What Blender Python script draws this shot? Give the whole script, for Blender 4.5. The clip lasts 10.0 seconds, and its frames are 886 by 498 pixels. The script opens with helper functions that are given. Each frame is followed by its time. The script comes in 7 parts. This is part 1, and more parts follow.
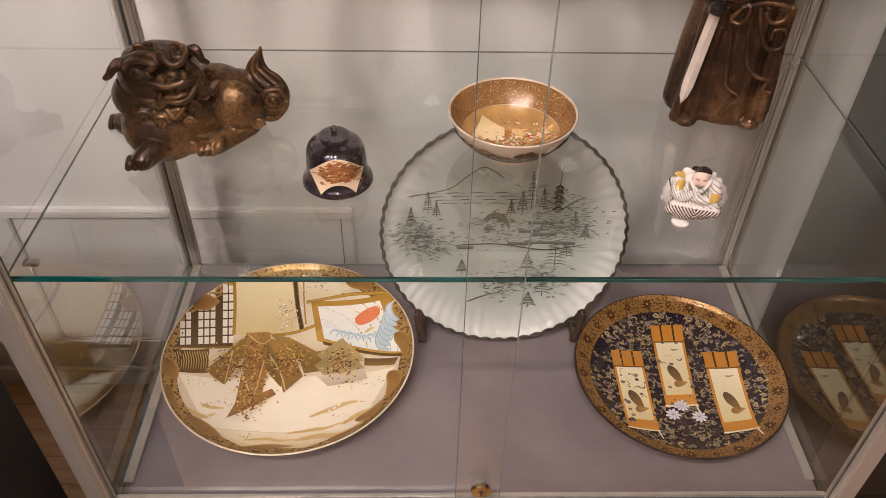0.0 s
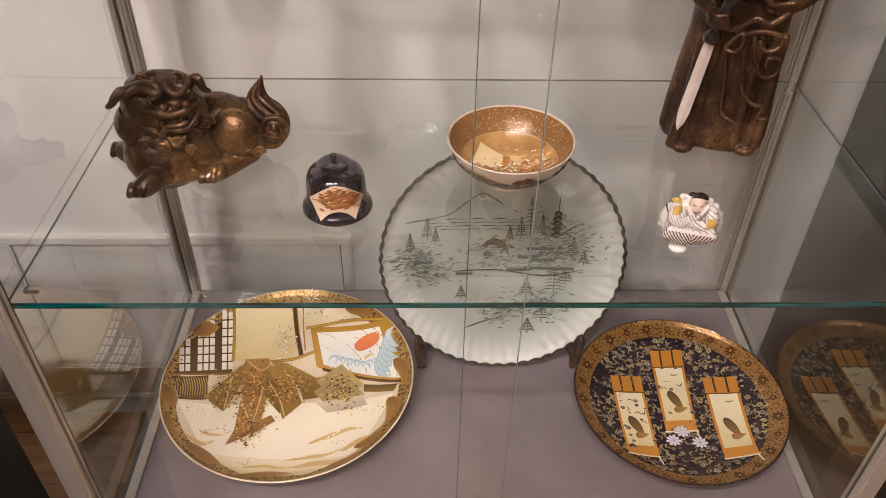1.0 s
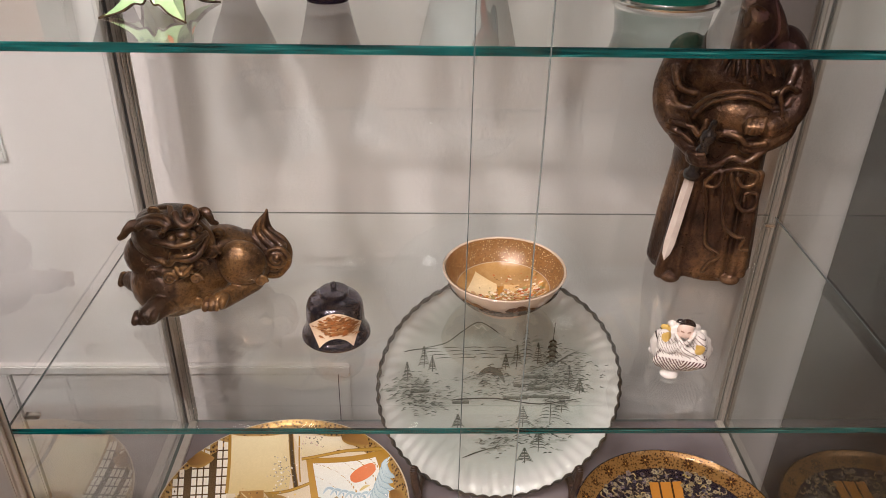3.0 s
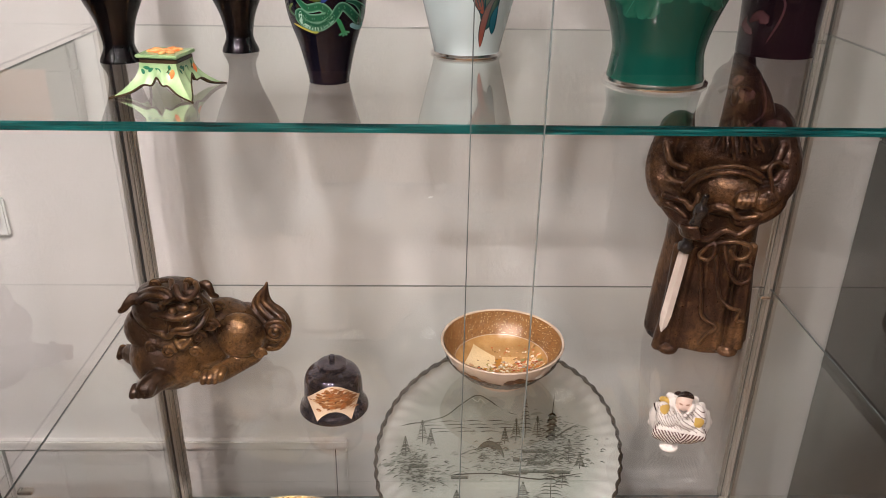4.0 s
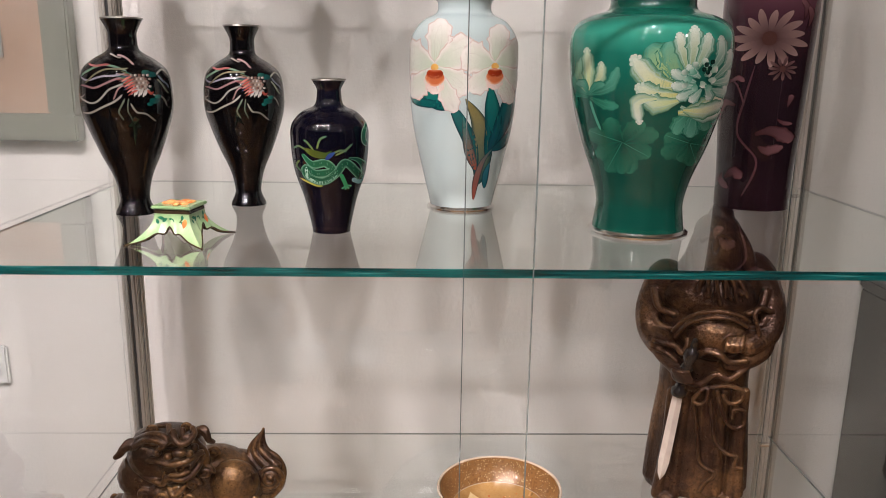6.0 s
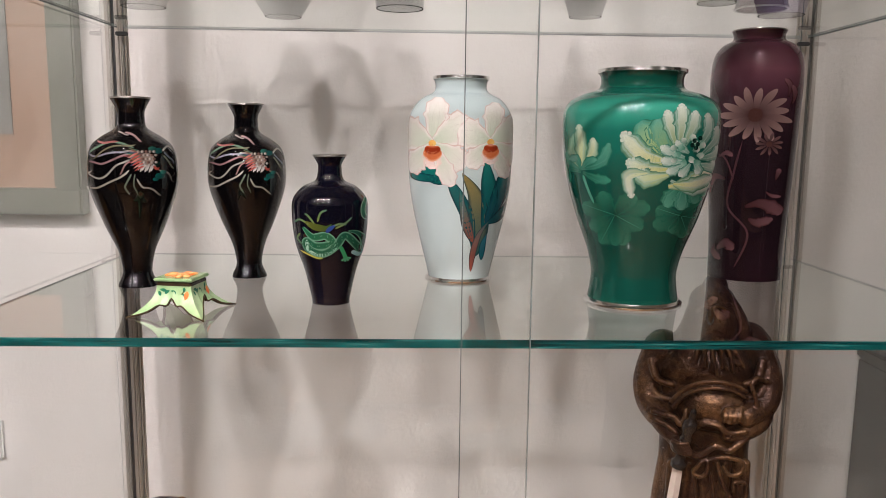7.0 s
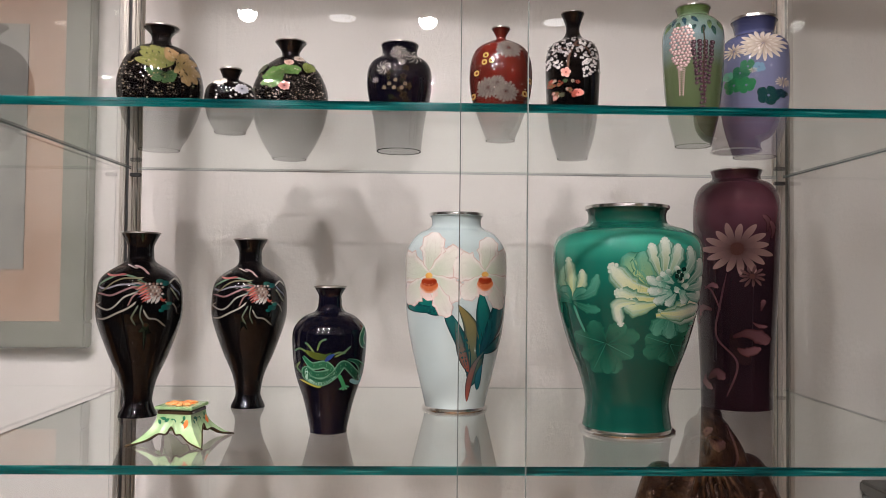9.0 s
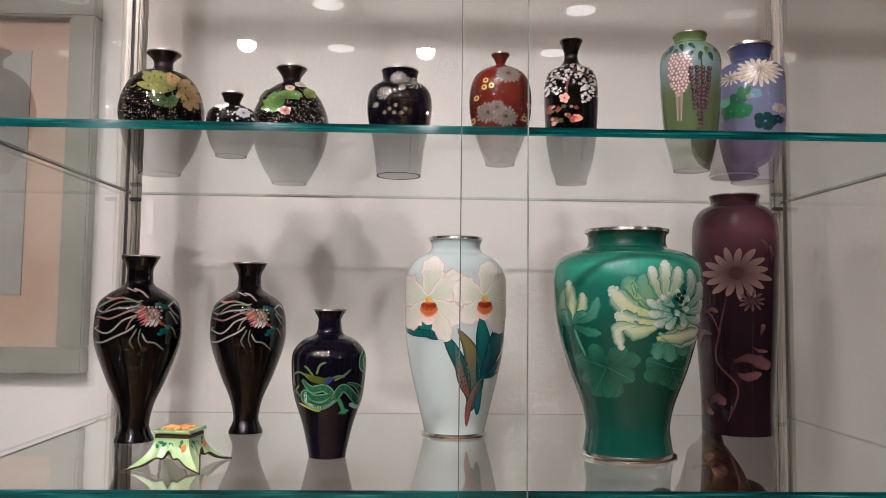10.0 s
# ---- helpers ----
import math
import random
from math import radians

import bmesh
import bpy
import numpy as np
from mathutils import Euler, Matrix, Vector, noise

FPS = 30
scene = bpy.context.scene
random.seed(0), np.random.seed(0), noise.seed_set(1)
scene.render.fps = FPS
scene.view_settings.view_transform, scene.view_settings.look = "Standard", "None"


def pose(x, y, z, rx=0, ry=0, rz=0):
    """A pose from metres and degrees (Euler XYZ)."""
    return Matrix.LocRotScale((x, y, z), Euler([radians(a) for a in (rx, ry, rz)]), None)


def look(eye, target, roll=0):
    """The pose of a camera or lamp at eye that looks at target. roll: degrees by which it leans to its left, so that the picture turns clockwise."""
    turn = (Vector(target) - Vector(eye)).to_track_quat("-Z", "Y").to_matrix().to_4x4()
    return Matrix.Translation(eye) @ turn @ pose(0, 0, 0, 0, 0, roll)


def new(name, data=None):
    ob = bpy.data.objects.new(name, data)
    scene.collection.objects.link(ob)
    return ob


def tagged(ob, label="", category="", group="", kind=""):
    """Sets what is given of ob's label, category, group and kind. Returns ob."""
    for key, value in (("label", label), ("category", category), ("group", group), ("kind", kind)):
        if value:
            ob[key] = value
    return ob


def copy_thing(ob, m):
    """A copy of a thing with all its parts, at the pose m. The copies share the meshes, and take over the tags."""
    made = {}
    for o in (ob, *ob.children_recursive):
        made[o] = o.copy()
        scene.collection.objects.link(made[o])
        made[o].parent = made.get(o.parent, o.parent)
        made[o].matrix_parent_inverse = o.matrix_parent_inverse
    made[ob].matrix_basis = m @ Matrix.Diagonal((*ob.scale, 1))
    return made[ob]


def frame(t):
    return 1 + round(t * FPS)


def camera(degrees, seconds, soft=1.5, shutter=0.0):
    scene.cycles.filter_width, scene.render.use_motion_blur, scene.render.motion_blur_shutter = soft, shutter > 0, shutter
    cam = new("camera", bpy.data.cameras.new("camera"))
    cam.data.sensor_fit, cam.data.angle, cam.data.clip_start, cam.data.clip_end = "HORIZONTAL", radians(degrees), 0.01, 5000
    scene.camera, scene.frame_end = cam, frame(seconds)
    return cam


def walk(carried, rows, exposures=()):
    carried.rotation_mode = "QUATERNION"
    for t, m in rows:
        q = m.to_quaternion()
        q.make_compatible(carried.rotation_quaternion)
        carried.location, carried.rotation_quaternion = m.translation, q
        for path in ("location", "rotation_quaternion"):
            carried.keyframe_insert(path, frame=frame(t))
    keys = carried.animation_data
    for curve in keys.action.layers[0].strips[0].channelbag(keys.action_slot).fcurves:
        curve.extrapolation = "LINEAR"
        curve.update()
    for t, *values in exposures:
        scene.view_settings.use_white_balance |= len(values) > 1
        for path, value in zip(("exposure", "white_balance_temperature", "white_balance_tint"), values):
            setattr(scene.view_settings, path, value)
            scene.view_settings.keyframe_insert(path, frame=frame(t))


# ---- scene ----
cam = camera(59.21, 10.0, soft=0.6)
PATH = [
    (0, (-0.0694, -1.0544, 1.0001), (-0.0228, 0.4348, -0.3340), 1.32),
    (0.5, (-0.0692, -1.0547, 1.0016), (-0.0221, 0.4494, -0.3158), 1.24),
    (1, (-0.0691, -1.0578, 1.0037), (-0.0211, 0.4743, -0.2809), 1.18),
    (1.5, (-0.0692, -1.0636, 1.0071), (-0.0193, 0.5142, -0.2209), 1.15),
    (2, (-0.0684, -1.0705, 1.0096), (-0.0179, 0.5589, -0.1490), 1.14),
    (2.5, (-0.0664, -1.0807, 1.0125), (-0.0182, 0.5996, -0.0713), 1.11),
    (4, (-0.0645, -1.0963, 1.0204), (-0.0141, 0.7178, 0.1800), 0.94),
    (4.5, (-0.0630, -1.1072, 1.0214), (-0.0134, 0.7457, 0.2702), 0.89),
    (5, (-0.0620, -1.1137, 1.0203), (-0.0133, 0.7752, 0.3647), 0.84),
    (5.5, (-0.0618, -1.1231, 1.0195), (-0.0121, 0.7966, 0.4605), 0.84),
    (7, (-0.0614, -1.1424, 1.0228), (-0.0075, 0.8359, 0.7339), 0.68),
    (7.5, (-0.0606, -1.1571, 1.0227), (-0.0067, 0.8331, 0.8331), 0.57),
    (8, (-0.0614, -1.1635, 1.0229), (-0.0047, 0.8333, 0.9251), 0.59),
    (8.5, (-0.0616, -1.1693, 1.0203), (-0.0036, 0.8298, 1.0114), 0.58),
    (9, (-0.0617, -1.1728, 1.0156), (-0.0025, 0.8253, 1.0797), 0.58),
    (9.5, (-0.0629, -1.1727, 1.0109), (-0.0011, 0.8230, 1.1265), 0.62),
    (10, (-0.0653, -1.1727, 1.0088), (0.0014, 0.8213, 1.1484), 0.63),
]
walk(cam, [(t, look(eye, target, roll)) for t, eye, target, roll in PATH], [(0, 0.10, 6600, 13), (2.5, 0.17, 6380, 11), (5.0, 0.25, 6290, 10), (7.5, 0.19, 6230, 10), (10, 0.05, 6240, 10)])

# ---- light ----
FLOOR_Z, WALL_Y, CEIL_Z = -0.507, 0.15, 2.45
world = bpy.data.worlds.new("world")
scene.world = world
world.use_nodes = True
world.node_tree.nodes["Background"].inputs[0].default_value = (0.9, 0.92, 1.0, 1)
world.node_tree.nodes["Background"].inputs[1].default_value = 0.05
LAMP_STRENGTH = 420.0
SPOT_WATTS = 77.0


# ---- materials ----
def material(name, base, rough=0.5, metal=0.0, coat=0.0, spec=0.5):
    m = bpy.data.materials.new(name)
    m.use_nodes = True
    b = m.node_tree.nodes["Principled BSDF"]
    b.inputs["Base Color"].default_value = (*base, 1)
    b.inputs["Roughness"].default_value = rough
    b.inputs["Metallic"].default_value = metal
    b.inputs["Coat Weight"].default_value = coat
    b.inputs["Coat Roughness"].default_value = 0.03
    b.inputs["Specular IOR Level"].default_value = spec
    return m


def nodes_of(m):
    t = m.node_tree
    return t, t.nodes, t.links, t.nodes["Principled BSDF"]


def noise_node(t, scale, detail=4.0, rough=0.55, coords="Object", stretch=None):
    co = t.nodes.new("ShaderNodeTexCoord")
    n = t.nodes.new("ShaderNodeTexNoise")
    n.inputs["Scale"].default_value = scale
    n.inputs["Detail"].default_value = detail
    n.inputs["Roughness"].default_value = rough
    out = co.outputs[coords]
    if stretch:
        mp = t.nodes.new("ShaderNodeMapping")
        mp.inputs["Scale"].default_value = stretch
        t.links.new(out, mp.inputs[0])
        out = mp.outputs[0]
    t.links.new(out, n.inputs["Vector"])
    return n


def ramp(t, source, stops):
    r = t.nodes.new("ShaderNodeValToRGB")
    e = r.color_ramp.elements
    while len(e) < len(stops):
        e.new(0.5)
    for el, (p, c) in zip(e, stops):
        el.position, el.color = p, (*c, 1)
    t.links.new(source, r.inputs[0])
    return r


def bump(t, source, strength, distance, bsdf):
    b = t.nodes.new("ShaderNodeBump")
    b.inputs["Strength"].default_value = strength
    b.inputs["Distance"].default_value = distance
    t.links.new(source, b.inputs["Height"])
    t.links.new(b.outputs[0], bsdf.inputs["Normal"])
    return b


def mottled(name, a, b, scale, rough=0.5, metal=0.0, coat=0.0, relief=0.0, relief_scale=None, lo=0.35, hi=0.65, stretch=None):
    """A surface that wanders between two colours, with fine relief."""
    m = material(name, a, rough, metal, coat)
    t, n, l, p = nodes_of(m)
    nz = noise_node(t, scale, 6, 0.6, stretch=stretch)
    r = ramp(t, nz.outputs["Fac"], [(lo, a), (hi, b)])
    l.new(r.outputs[0], p.inputs["Base Color"])
    if relief:
        nz2 = noise_node(t, relief_scale or scale * 6, 5, 0.6, stretch=stretch)
        bump(t, nz2.outputs["Fac"], 0.4, relief, p)
    return m


def glass_material(name, tint, facing=0.08):
    """Clear float glass: lets light straight through, mirrors more at a glance."""
    m = bpy.data.materials.new(name)
    m.use_nodes = True
    t = m.node_tree
    t.nodes.clear()
    out = t.nodes.new("ShaderNodeOutputMaterial")
    mix = t.nodes.new("ShaderNodeMixShader")
    tr = t.nodes.new("ShaderNodeBsdfTransparent")
    gl = t.nodes.new("ShaderNodeBsdfGlossy")
    lw = t.nodes.new("ShaderNodeLayerWeight")
    pw = t.nodes.new("ShaderNodeMath")
    ml = t.nodes.new("ShaderNodeMath")
    tr.inputs[0].default_value = (*tint, 1)
    gl.inputs[0].default_value = (0.95, 1, 0.98, 1)
    gl.inputs["Roughness"].default_value = 0.0
    lw.inputs[0].default_value = 0.5
    pw.operation, pw.inputs[1].default_value = "POWER", 3.2
    ml.operation, ml.inputs[1].default_value, ml.inputs[2].default_value = "MULTIPLY_ADD", 0.92, facing
    t.links.new(lw.outputs["Facing"], pw.inputs[0])
    t.links.new(pw.outputs[0], ml.inputs[0])
    t.links.new(ml.outputs[0], mix.inputs[0])
    t.links.new(tr.outputs[0], mix.inputs[1])
    t.links.new(gl.outputs[0], mix.inputs[2])
    t.links.new(mix.outputs[0], out.inputs[0])
    return m


def emitter(name, colour, strength):
    m = bpy.data.materials.new(name)
    m.use_nodes = True
    t = m.node_tree
    t.nodes.clear()
    out = t.nodes.new("ShaderNodeOutputMaterial")
    em = t.nodes.new("ShaderNodeEmission")
    em.inputs[0].default_value = (*colour, 1)
    em.inputs[1].default_value = strength
    t.links.new(em.outputs[0], out.inputs[0])
    return m


M = {}
M["glass"] = glass_material("clear_glass", (0.975, 0.985, 0.98))
M["side_glass"] = glass_material("side_glass", (0.86, 0.875, 0.865))
M["door_glass"] = glass_material("door_glass", (0.99, 0.995, 0.99), 0.025)
M["glass_edge"] = mottled("glass_edge", (0.0, 0.022, 0.024), (0.002, 0.085, 0.082), 9, 0.08, stretch=(1, 40, 40))
t, n, l, p = nodes_of(M["glass_edge"])
# pale teal streaks: glints along the polished edge, put into the colour
nz = noise_node(t, 14, 3, stretch=(1, 30, 30))
r = ramp(t, nz.outputs["Fac"], [(0.4, (0.0, 0.02, 0.022)), (0.6, (0.002, 0.085, 0.082)), (0.72, (0.06, 0.24, 0.22))])
l.new(r.outputs[0], p.inputs["Base Color"])
M["glass_cut"] = mottled("ground_glass_edge", (0.05, 0.07, 0.068), (0.12, 0.15, 0.145), 20, 0.3, stretch=(1, 1, 30))
# lit copy for the top shelf: light in its back edge is put into colour
M["glass_cut_lit"] = mottled("lit_ground_glass_edge", (0.34, 0.36, 0.35), (0.46, 0.48, 0.47), 20, 0.3, stretch=(1, 1, 30))
M["door_edge"] = mottled("dark_glass_edge", (0.04, 0.05, 0.048), (0.11, 0.13, 0.125), 8, 0.2)
M["door_edge_pale"] = mottled("pale_glass_edge", (0.10, 0.12, 0.115), (0.24, 0.28, 0.27), 5, 0.2)
M["alu"] = mottled("brushed_aluminium", (0.46, 0.42, 0.37), (0.56, 0.52, 0.47), 30, 0.4, 0.6, relief=0.0002, stretch=(1, 1, 0.05))
M["alu_dark"] = material("dark_groove", (0.03, 0.03, 0.03), 0.5)
M["cloth"] = mottled("grey_base_lining", (0.145, 0.122, 0.128), (0.185, 0.158, 0.163), 7, 0.75, relief=0.0004, relief_scale=900)
M["wall"] = mottled("white_wall_paint", (0.74, 0.71, 0.68), (0.79, 0.76, 0.73), 2.5, 0.8, relief=0.0024, relief_scale=120)
# unseen walls: the dimness of the room is put into their colour
M["far_wall"] = mottled("dim_room_wall_tone", (0.02, 0.019, 0.019), (0.028, 0.027, 0.026), 3, 0.8)
M["ceiling"] = mottled("grey_ceiling_paint", (0.42, 0.41, 0.40), (0.48, 0.47, 0.45), 2, 0.85)
M["trim"] = mottled("white_trim_paint", (0.72, 0.69, 0.66), (0.78, 0.75, 0.72), 5, 0.45)
M["parquet"] = mottled("oak_parquet", (0.27, 0.13, 0.048), (0.38, 0.21, 0.085), 6, 0.35, coat=0.15, relief=0.0004, relief_scale=80, stretch=(1, 8, 1))
M["plank"] = mottled("oak_plank", (0.34, 0.165, 0.06), (0.48, 0.27, 0.11), 5, 0.35, coat=0.15, relief=0.0004, relief_scale=70, stretch=(1, 9, 1))
M["black"] = mottled("black_paint", (0.004, 0.0036, 0.0036), (0.007, 0.0065, 0.0065), 12, 0.65, relief=0.0003)
M["dark_grey"] = mottled("dark_grey_laminate", (0.008, 0.008, 0.008), (0.013, 0.013, 0.0125), 5, 0.5)
M["lamp"] = emitter("lamp_glow", (1.0, 0.885, 0.86), LAMP_STRENGTH * 4.6)
M["lamp_dim"] = emitter("lamp_glow_dim", (1.0, 0.885, 0.86), LAMP_STRENGTH * 0.014)
M["lamp_near"] = emitter("lamp_glow_near", (1.0, 0.885, 0.86), LAMP_STRENGTH * 1.7)
M["lamp_added"] = emitter("lamp_glow_added", (1.0, 0.885, 0.86), LAMP_STRENGTH * 8.0)
M["white_metal"] = material("white_enamelled_metal", (0.75, 0.75, 0.74), 0.4)
M["silver"] = material("polished_silver", (0.75, 0.74, 0.72), 0.18, 1.0)


# ---- mesh helpers ----
def finish(bm, name, mat, parent=None, label="", smooth=True):
    me = bpy.data.meshes.new(name)
    bmesh.ops.recalc_face_normals(bm, faces=bm.faces) if bm.faces else None
    bm.to_mesh(me)
    bm.free()
    for m in mat if isinstance(mat, (list, tuple)) else [mat]:
        me.materials.append(m)
    if smooth:
        me.polygons.foreach_set("use_smooth", [True] * len(me.polygons))
        me.set_sharp_from_angle(angle=radians(40))
    ob = new(name, me)
    if parent:
        ob.parent = parent
    if label:
        tagged(ob, label)
    return ob


def part(name, bm, mat, parent, label="", smooth=True):
    return finish(bm, name, mat, parent, label, smooth)


def thing(name, x, y, z, label, category, group="", turn=0.0, kind=""):
    ob = new(name)
    ob.empty_display_size = 0.05
    ob.matrix_world = pose(x, y, z, 0, 0, turn)
    return tagged(ob, label, category, group, kind)


def box(x0, x1, y0, y1, z0, z1, bevel=0.0, bm=None):
    bm = bm or bmesh.new()
    r = bmesh.ops.create_cube(bm, size=1.0)
    bmesh.ops.transform(bm, verts=r["verts"], matrix=Matrix.LocRotScale(((x0 + x1) / 2, (y0 + y1) / 2, (z0 + z1) / 2), None, (x1 - x0, y1 - y0, z1 - z0)))
    if bevel:
        edges = list({e for v in r["verts"] for e in v.link_edges})
        bmesh.ops.bevel(bm, geom=edges, offset=bevel, segments=2, affect="EDGES")
    return bm


def spline(points, steps=5):
    """Catmull-Rom through the points."""
    p = [points[0], *points, points[-1]]
    out = []
    for i in range(1, len(p) - 2):
        a, b, c, d = (Vector(v) for v in p[i - 1 : i + 3])
        for k in range(steps):
            t = k / steps
            out.append(0.5 * ((2 * b) + (c - a) * t + (2 * a - 5 * b + 4 * c - d) * t * t + (3 * b - a - 3 * c + d) * t ** 3))
    out.append(Vector(points[-1]))
    return out


def lathe(profile, segs=56, bm=None, wave=None):
    """Turns (r, z) pairs round the z axis; wave(angle, index) scales the radius."""
    bm = bm or bmesh.new()
    rings = []
    for i, (r, z) in enumerate(profile):
        if r < 1e-5:
            rings.append([bm.verts.new((0, 0, z))])
        else:
            ring = []
            for k in range(segs):
                a = 2 * math.pi * k / segs
                f = wave(a, i) if wave else 1.0
                ring.append(bm.verts.new((r * f * math.cos(a), r * f * math.sin(a), z)))
            rings.append(ring)
    for a, b in zip(rings, rings[1:]):
        for k in range(segs):
            n = (k + 1) % segs
            if len(a) == 1 and len(b) == 1:
                continue
            if len(a) == 1:
                bm.faces.new((a[0], b[k], b[n]))
            elif len(b) == 1:
                bm.faces.new((a[k], b[0], a[n]))
            else:
                bm.faces.new((a[k], b[k], b[n], a[n]))
    return bm


def vase_mesh(profile, wall=0.0025):
    """A hollow vase from its outer profile (mm): closed base, rounded lip, inside wall."""
    outer = [v * 0.001 for v in spline([Vector(p) for p in profile])]
    top = outer[-1]
    inner = [Vector((max(p.x - wall, 0.001), p.y)) for p in outer[::-1]]
    inner = [p for p in inner if p.y > 0.006]
    prof = [(0, 0.0006), (outer[0].x * 0.9, 0.0006), (outer[0].x * 0.94, 0)] + [(p.x, p.y) for p in outer]
    prof += [(top.x - wall / 2, top.y + 0.001)] + [(p.x, p.y) for p in inner] + [(0, inner[-1].y)]
    return lathe(prof)


# ---- room ----
floor = tagged(finish(box(-4.5, 4.5, -7.0, WALL_Y, FLOOR_Z - 0.05, FLOOR_Z), "floor", M["parquet"]), "oak parquet floor, warm honey brown", "floor", kind="structure")
wall_north = tagged(finish(box(-4.5, 4.5, WALL_Y, WALL_Y + 0.12, FLOOR_Z - 0.05, CEIL_Z), "wall_north", M["wall"]), "white painted wall behind the glass cabinet", "wall", kind="structure")
wall_south = tagged(finish(box(-4.5, 4.5, -7.12, -7.0, FLOOR_Z - 0.05, CEIL_Z), "wall_south", M["far_wall"]), "unseen wall across the room, colour darkened for a dim room", "wall", kind="structure")
wall_west = tagged(finish(box(-4.62, -4.5, -7.12, WALL_Y + 0.12, FLOOR_Z - 0.05, CEIL_Z), "wall_west", M["far_wall"]), "unseen side wall, colour darkened for a dim room", "wall", kind="structure")
wall_east = tagged(finish(box(4.5, 4.62, -7.12, WALL_Y + 0.12, FLOOR_Z - 0.05, CEIL_Z), "wall_east", M["far_wall"]), "unseen side wall, colour darkened for a dim room", "wall", kind="structure")
ceiling = tagged(finish(box(-4.62, 4.62, -7.12, WALL_Y + 0.12, CEIL_Z, CEIL_Z + 0.1), "ceiling", M["ceiling"]), "plain pale grey ceiling with recessed spotlights", "ceiling", kind="structure")
baseboard = tagged(finish(box(-4.5, 4.5, WALL_Y - 0.016, WALL_Y - 0.001, FLOOR_Z, FLOOR_Z + 0.062, 0.004), "baseboard", M["trim"]), "low white painted baseboard", "baseboard", kind="structure")


def downlight(mat, r):
    ob = thing("downlight", 0, 0, CEIL_Z, "round white recessed ceiling downlight, switched on", "lamp", "ceiling downlights")
    part("trim_ring", lathe([(r + 0.002, -0.001), (r + 0.02, -0.001), (r + 0.022, -0.004), (r + 0.016, -0.008), (r + 0.004, -0.006), (r + 0.002, -0.001)], 32), M["white_metal"], ob)
    part("bulb", lathe([(0, -0.002), (r, -0.002), (r, -0.0035), (0, -0.0035)], 32), mat, ob, "glowing warm-white lamp face")
    return ob


def light_up(spots, mat, r):
    first = downlight(mat, r)
    first.matrix_world = pose(*spots[0], CEIL_Z)
    for lx, ly in spots[1:]:
        copy_thing(first, pose(lx, ly, CEIL_Z))


# small bright spotlights, wide soft downlights, the rows close to the cabinet and an added one deep in the room
light_up(((-1.99, -3.04), (-1.02, -3.06), (-0.03, -3.13), (2.82, -3.89)), M["lamp"], 0.0245)
light_up(((-2.12, -3.13), (-0.51, -3.15), (0.70, -3.15), (2.32, -3.12), (-0.51, -2.50), (0.72, -2.50)), M["lamp_dim"], 0.074)
light_up(((-1.15, -1.60), (-0.60, -1.60), (-0.10, -1.60), (-1.90, -2.05), (-1.25, -2.05), (-0.55, -2.05)), M["lamp_near"], 0.0425)
# added row, not known to exist: puts small glints on the vases
light_up(((-2.4, -5.6), (-1.2, -5.6), (0.0, -5.6)), M["lamp_added"], 0.024)


def spot(x, y, target, watts, cone):
    """The narrow beam of a downlight whose reflector is swivelled towards the cabinet."""
    li = bpy.data.lights.new("spotlight", "SPOT")
    li.energy, li.color, li.shadow_soft_size = watts, (1.0, 0.885, 0.86), 0.05
    li.spot_size, li.spot_blend = radians(cone), 1.0
    ob = new("spotlight", li)
    ob.matrix_world = look((x, y, CEIL_Z - 0.013), target)
    return ob


for sx, sy, power, cone in ((-0.03, -3.13, 0.42, 34), (-1.02, -3.06, 0.42, 34), (-1.99, -3.04, 0.42, 34)):
    spot(sx, sy, (-0.10, -0.1, 0.72), SPOT_WATTS * power, cone)
spot(2.82, -3.89, (0.30, 0.0, 1.05), SPOT_WATTS * 0.55, 26)
for sx, power, aim in ((-1.15, 0.80, -0.14), (-0.60, 0.80, -0.12), (-0.10, 0.72, -0.16)):
    spot(sx, -1.60, (aim, -0.14, 0.60), SPOT_WATTS * power, 58)

# ---- the glass cabinet ----
def pane(x0, x1, y0, y1, z0, z1, axis, edge=1):
    """A sheet of glass: one clear face square to the axis, and its four cut edges."""
    bm = box(x0, x1, y0, y1, z0, z1)
    gone = [f for f in bm.faces if f.normal[axis] > 0.5]
    for f in bm.faces:
        f.material_index = 0 if abs(f.normal[axis]) > 0.5 else edge
    bmesh.ops.delete(bm, geom=gone, context="FACES_ONLY")
    return bm


FRONT, BACK = -0.472, 0.017
SHELVES = (0.4397, 0.8441, 1.1706)
TOP = 1.82
cabinet = thing("glass_cabinet", 0, FRONT, FLOOR_Z, "tall glass display cabinet with slim brushed aluminium frame", "display cabinet")
cab = Matrix.Translation((0, -FRONT, -FLOOR_Z))


def cpart(name, bm, mat, label="", smooth=True):
    bmesh.ops.transform(bm, matrix=cab, verts=bm.verts)
    return part(name, bm, mat, cabinet, label, smooth)


cpart("plinth", box(-0.512, 0.512, -0.50, BACK + 0.012, FLOOR_Z, -0.03, 0.003), M["dark_grey"], "dark plinth under the cabinet")
cpart("base_panel", box(-0.497, 0.497, -0.478, BACK - 0.002, -0.03, 0.0, 0.001), M["cloth"], "grey lined cabinet floor")


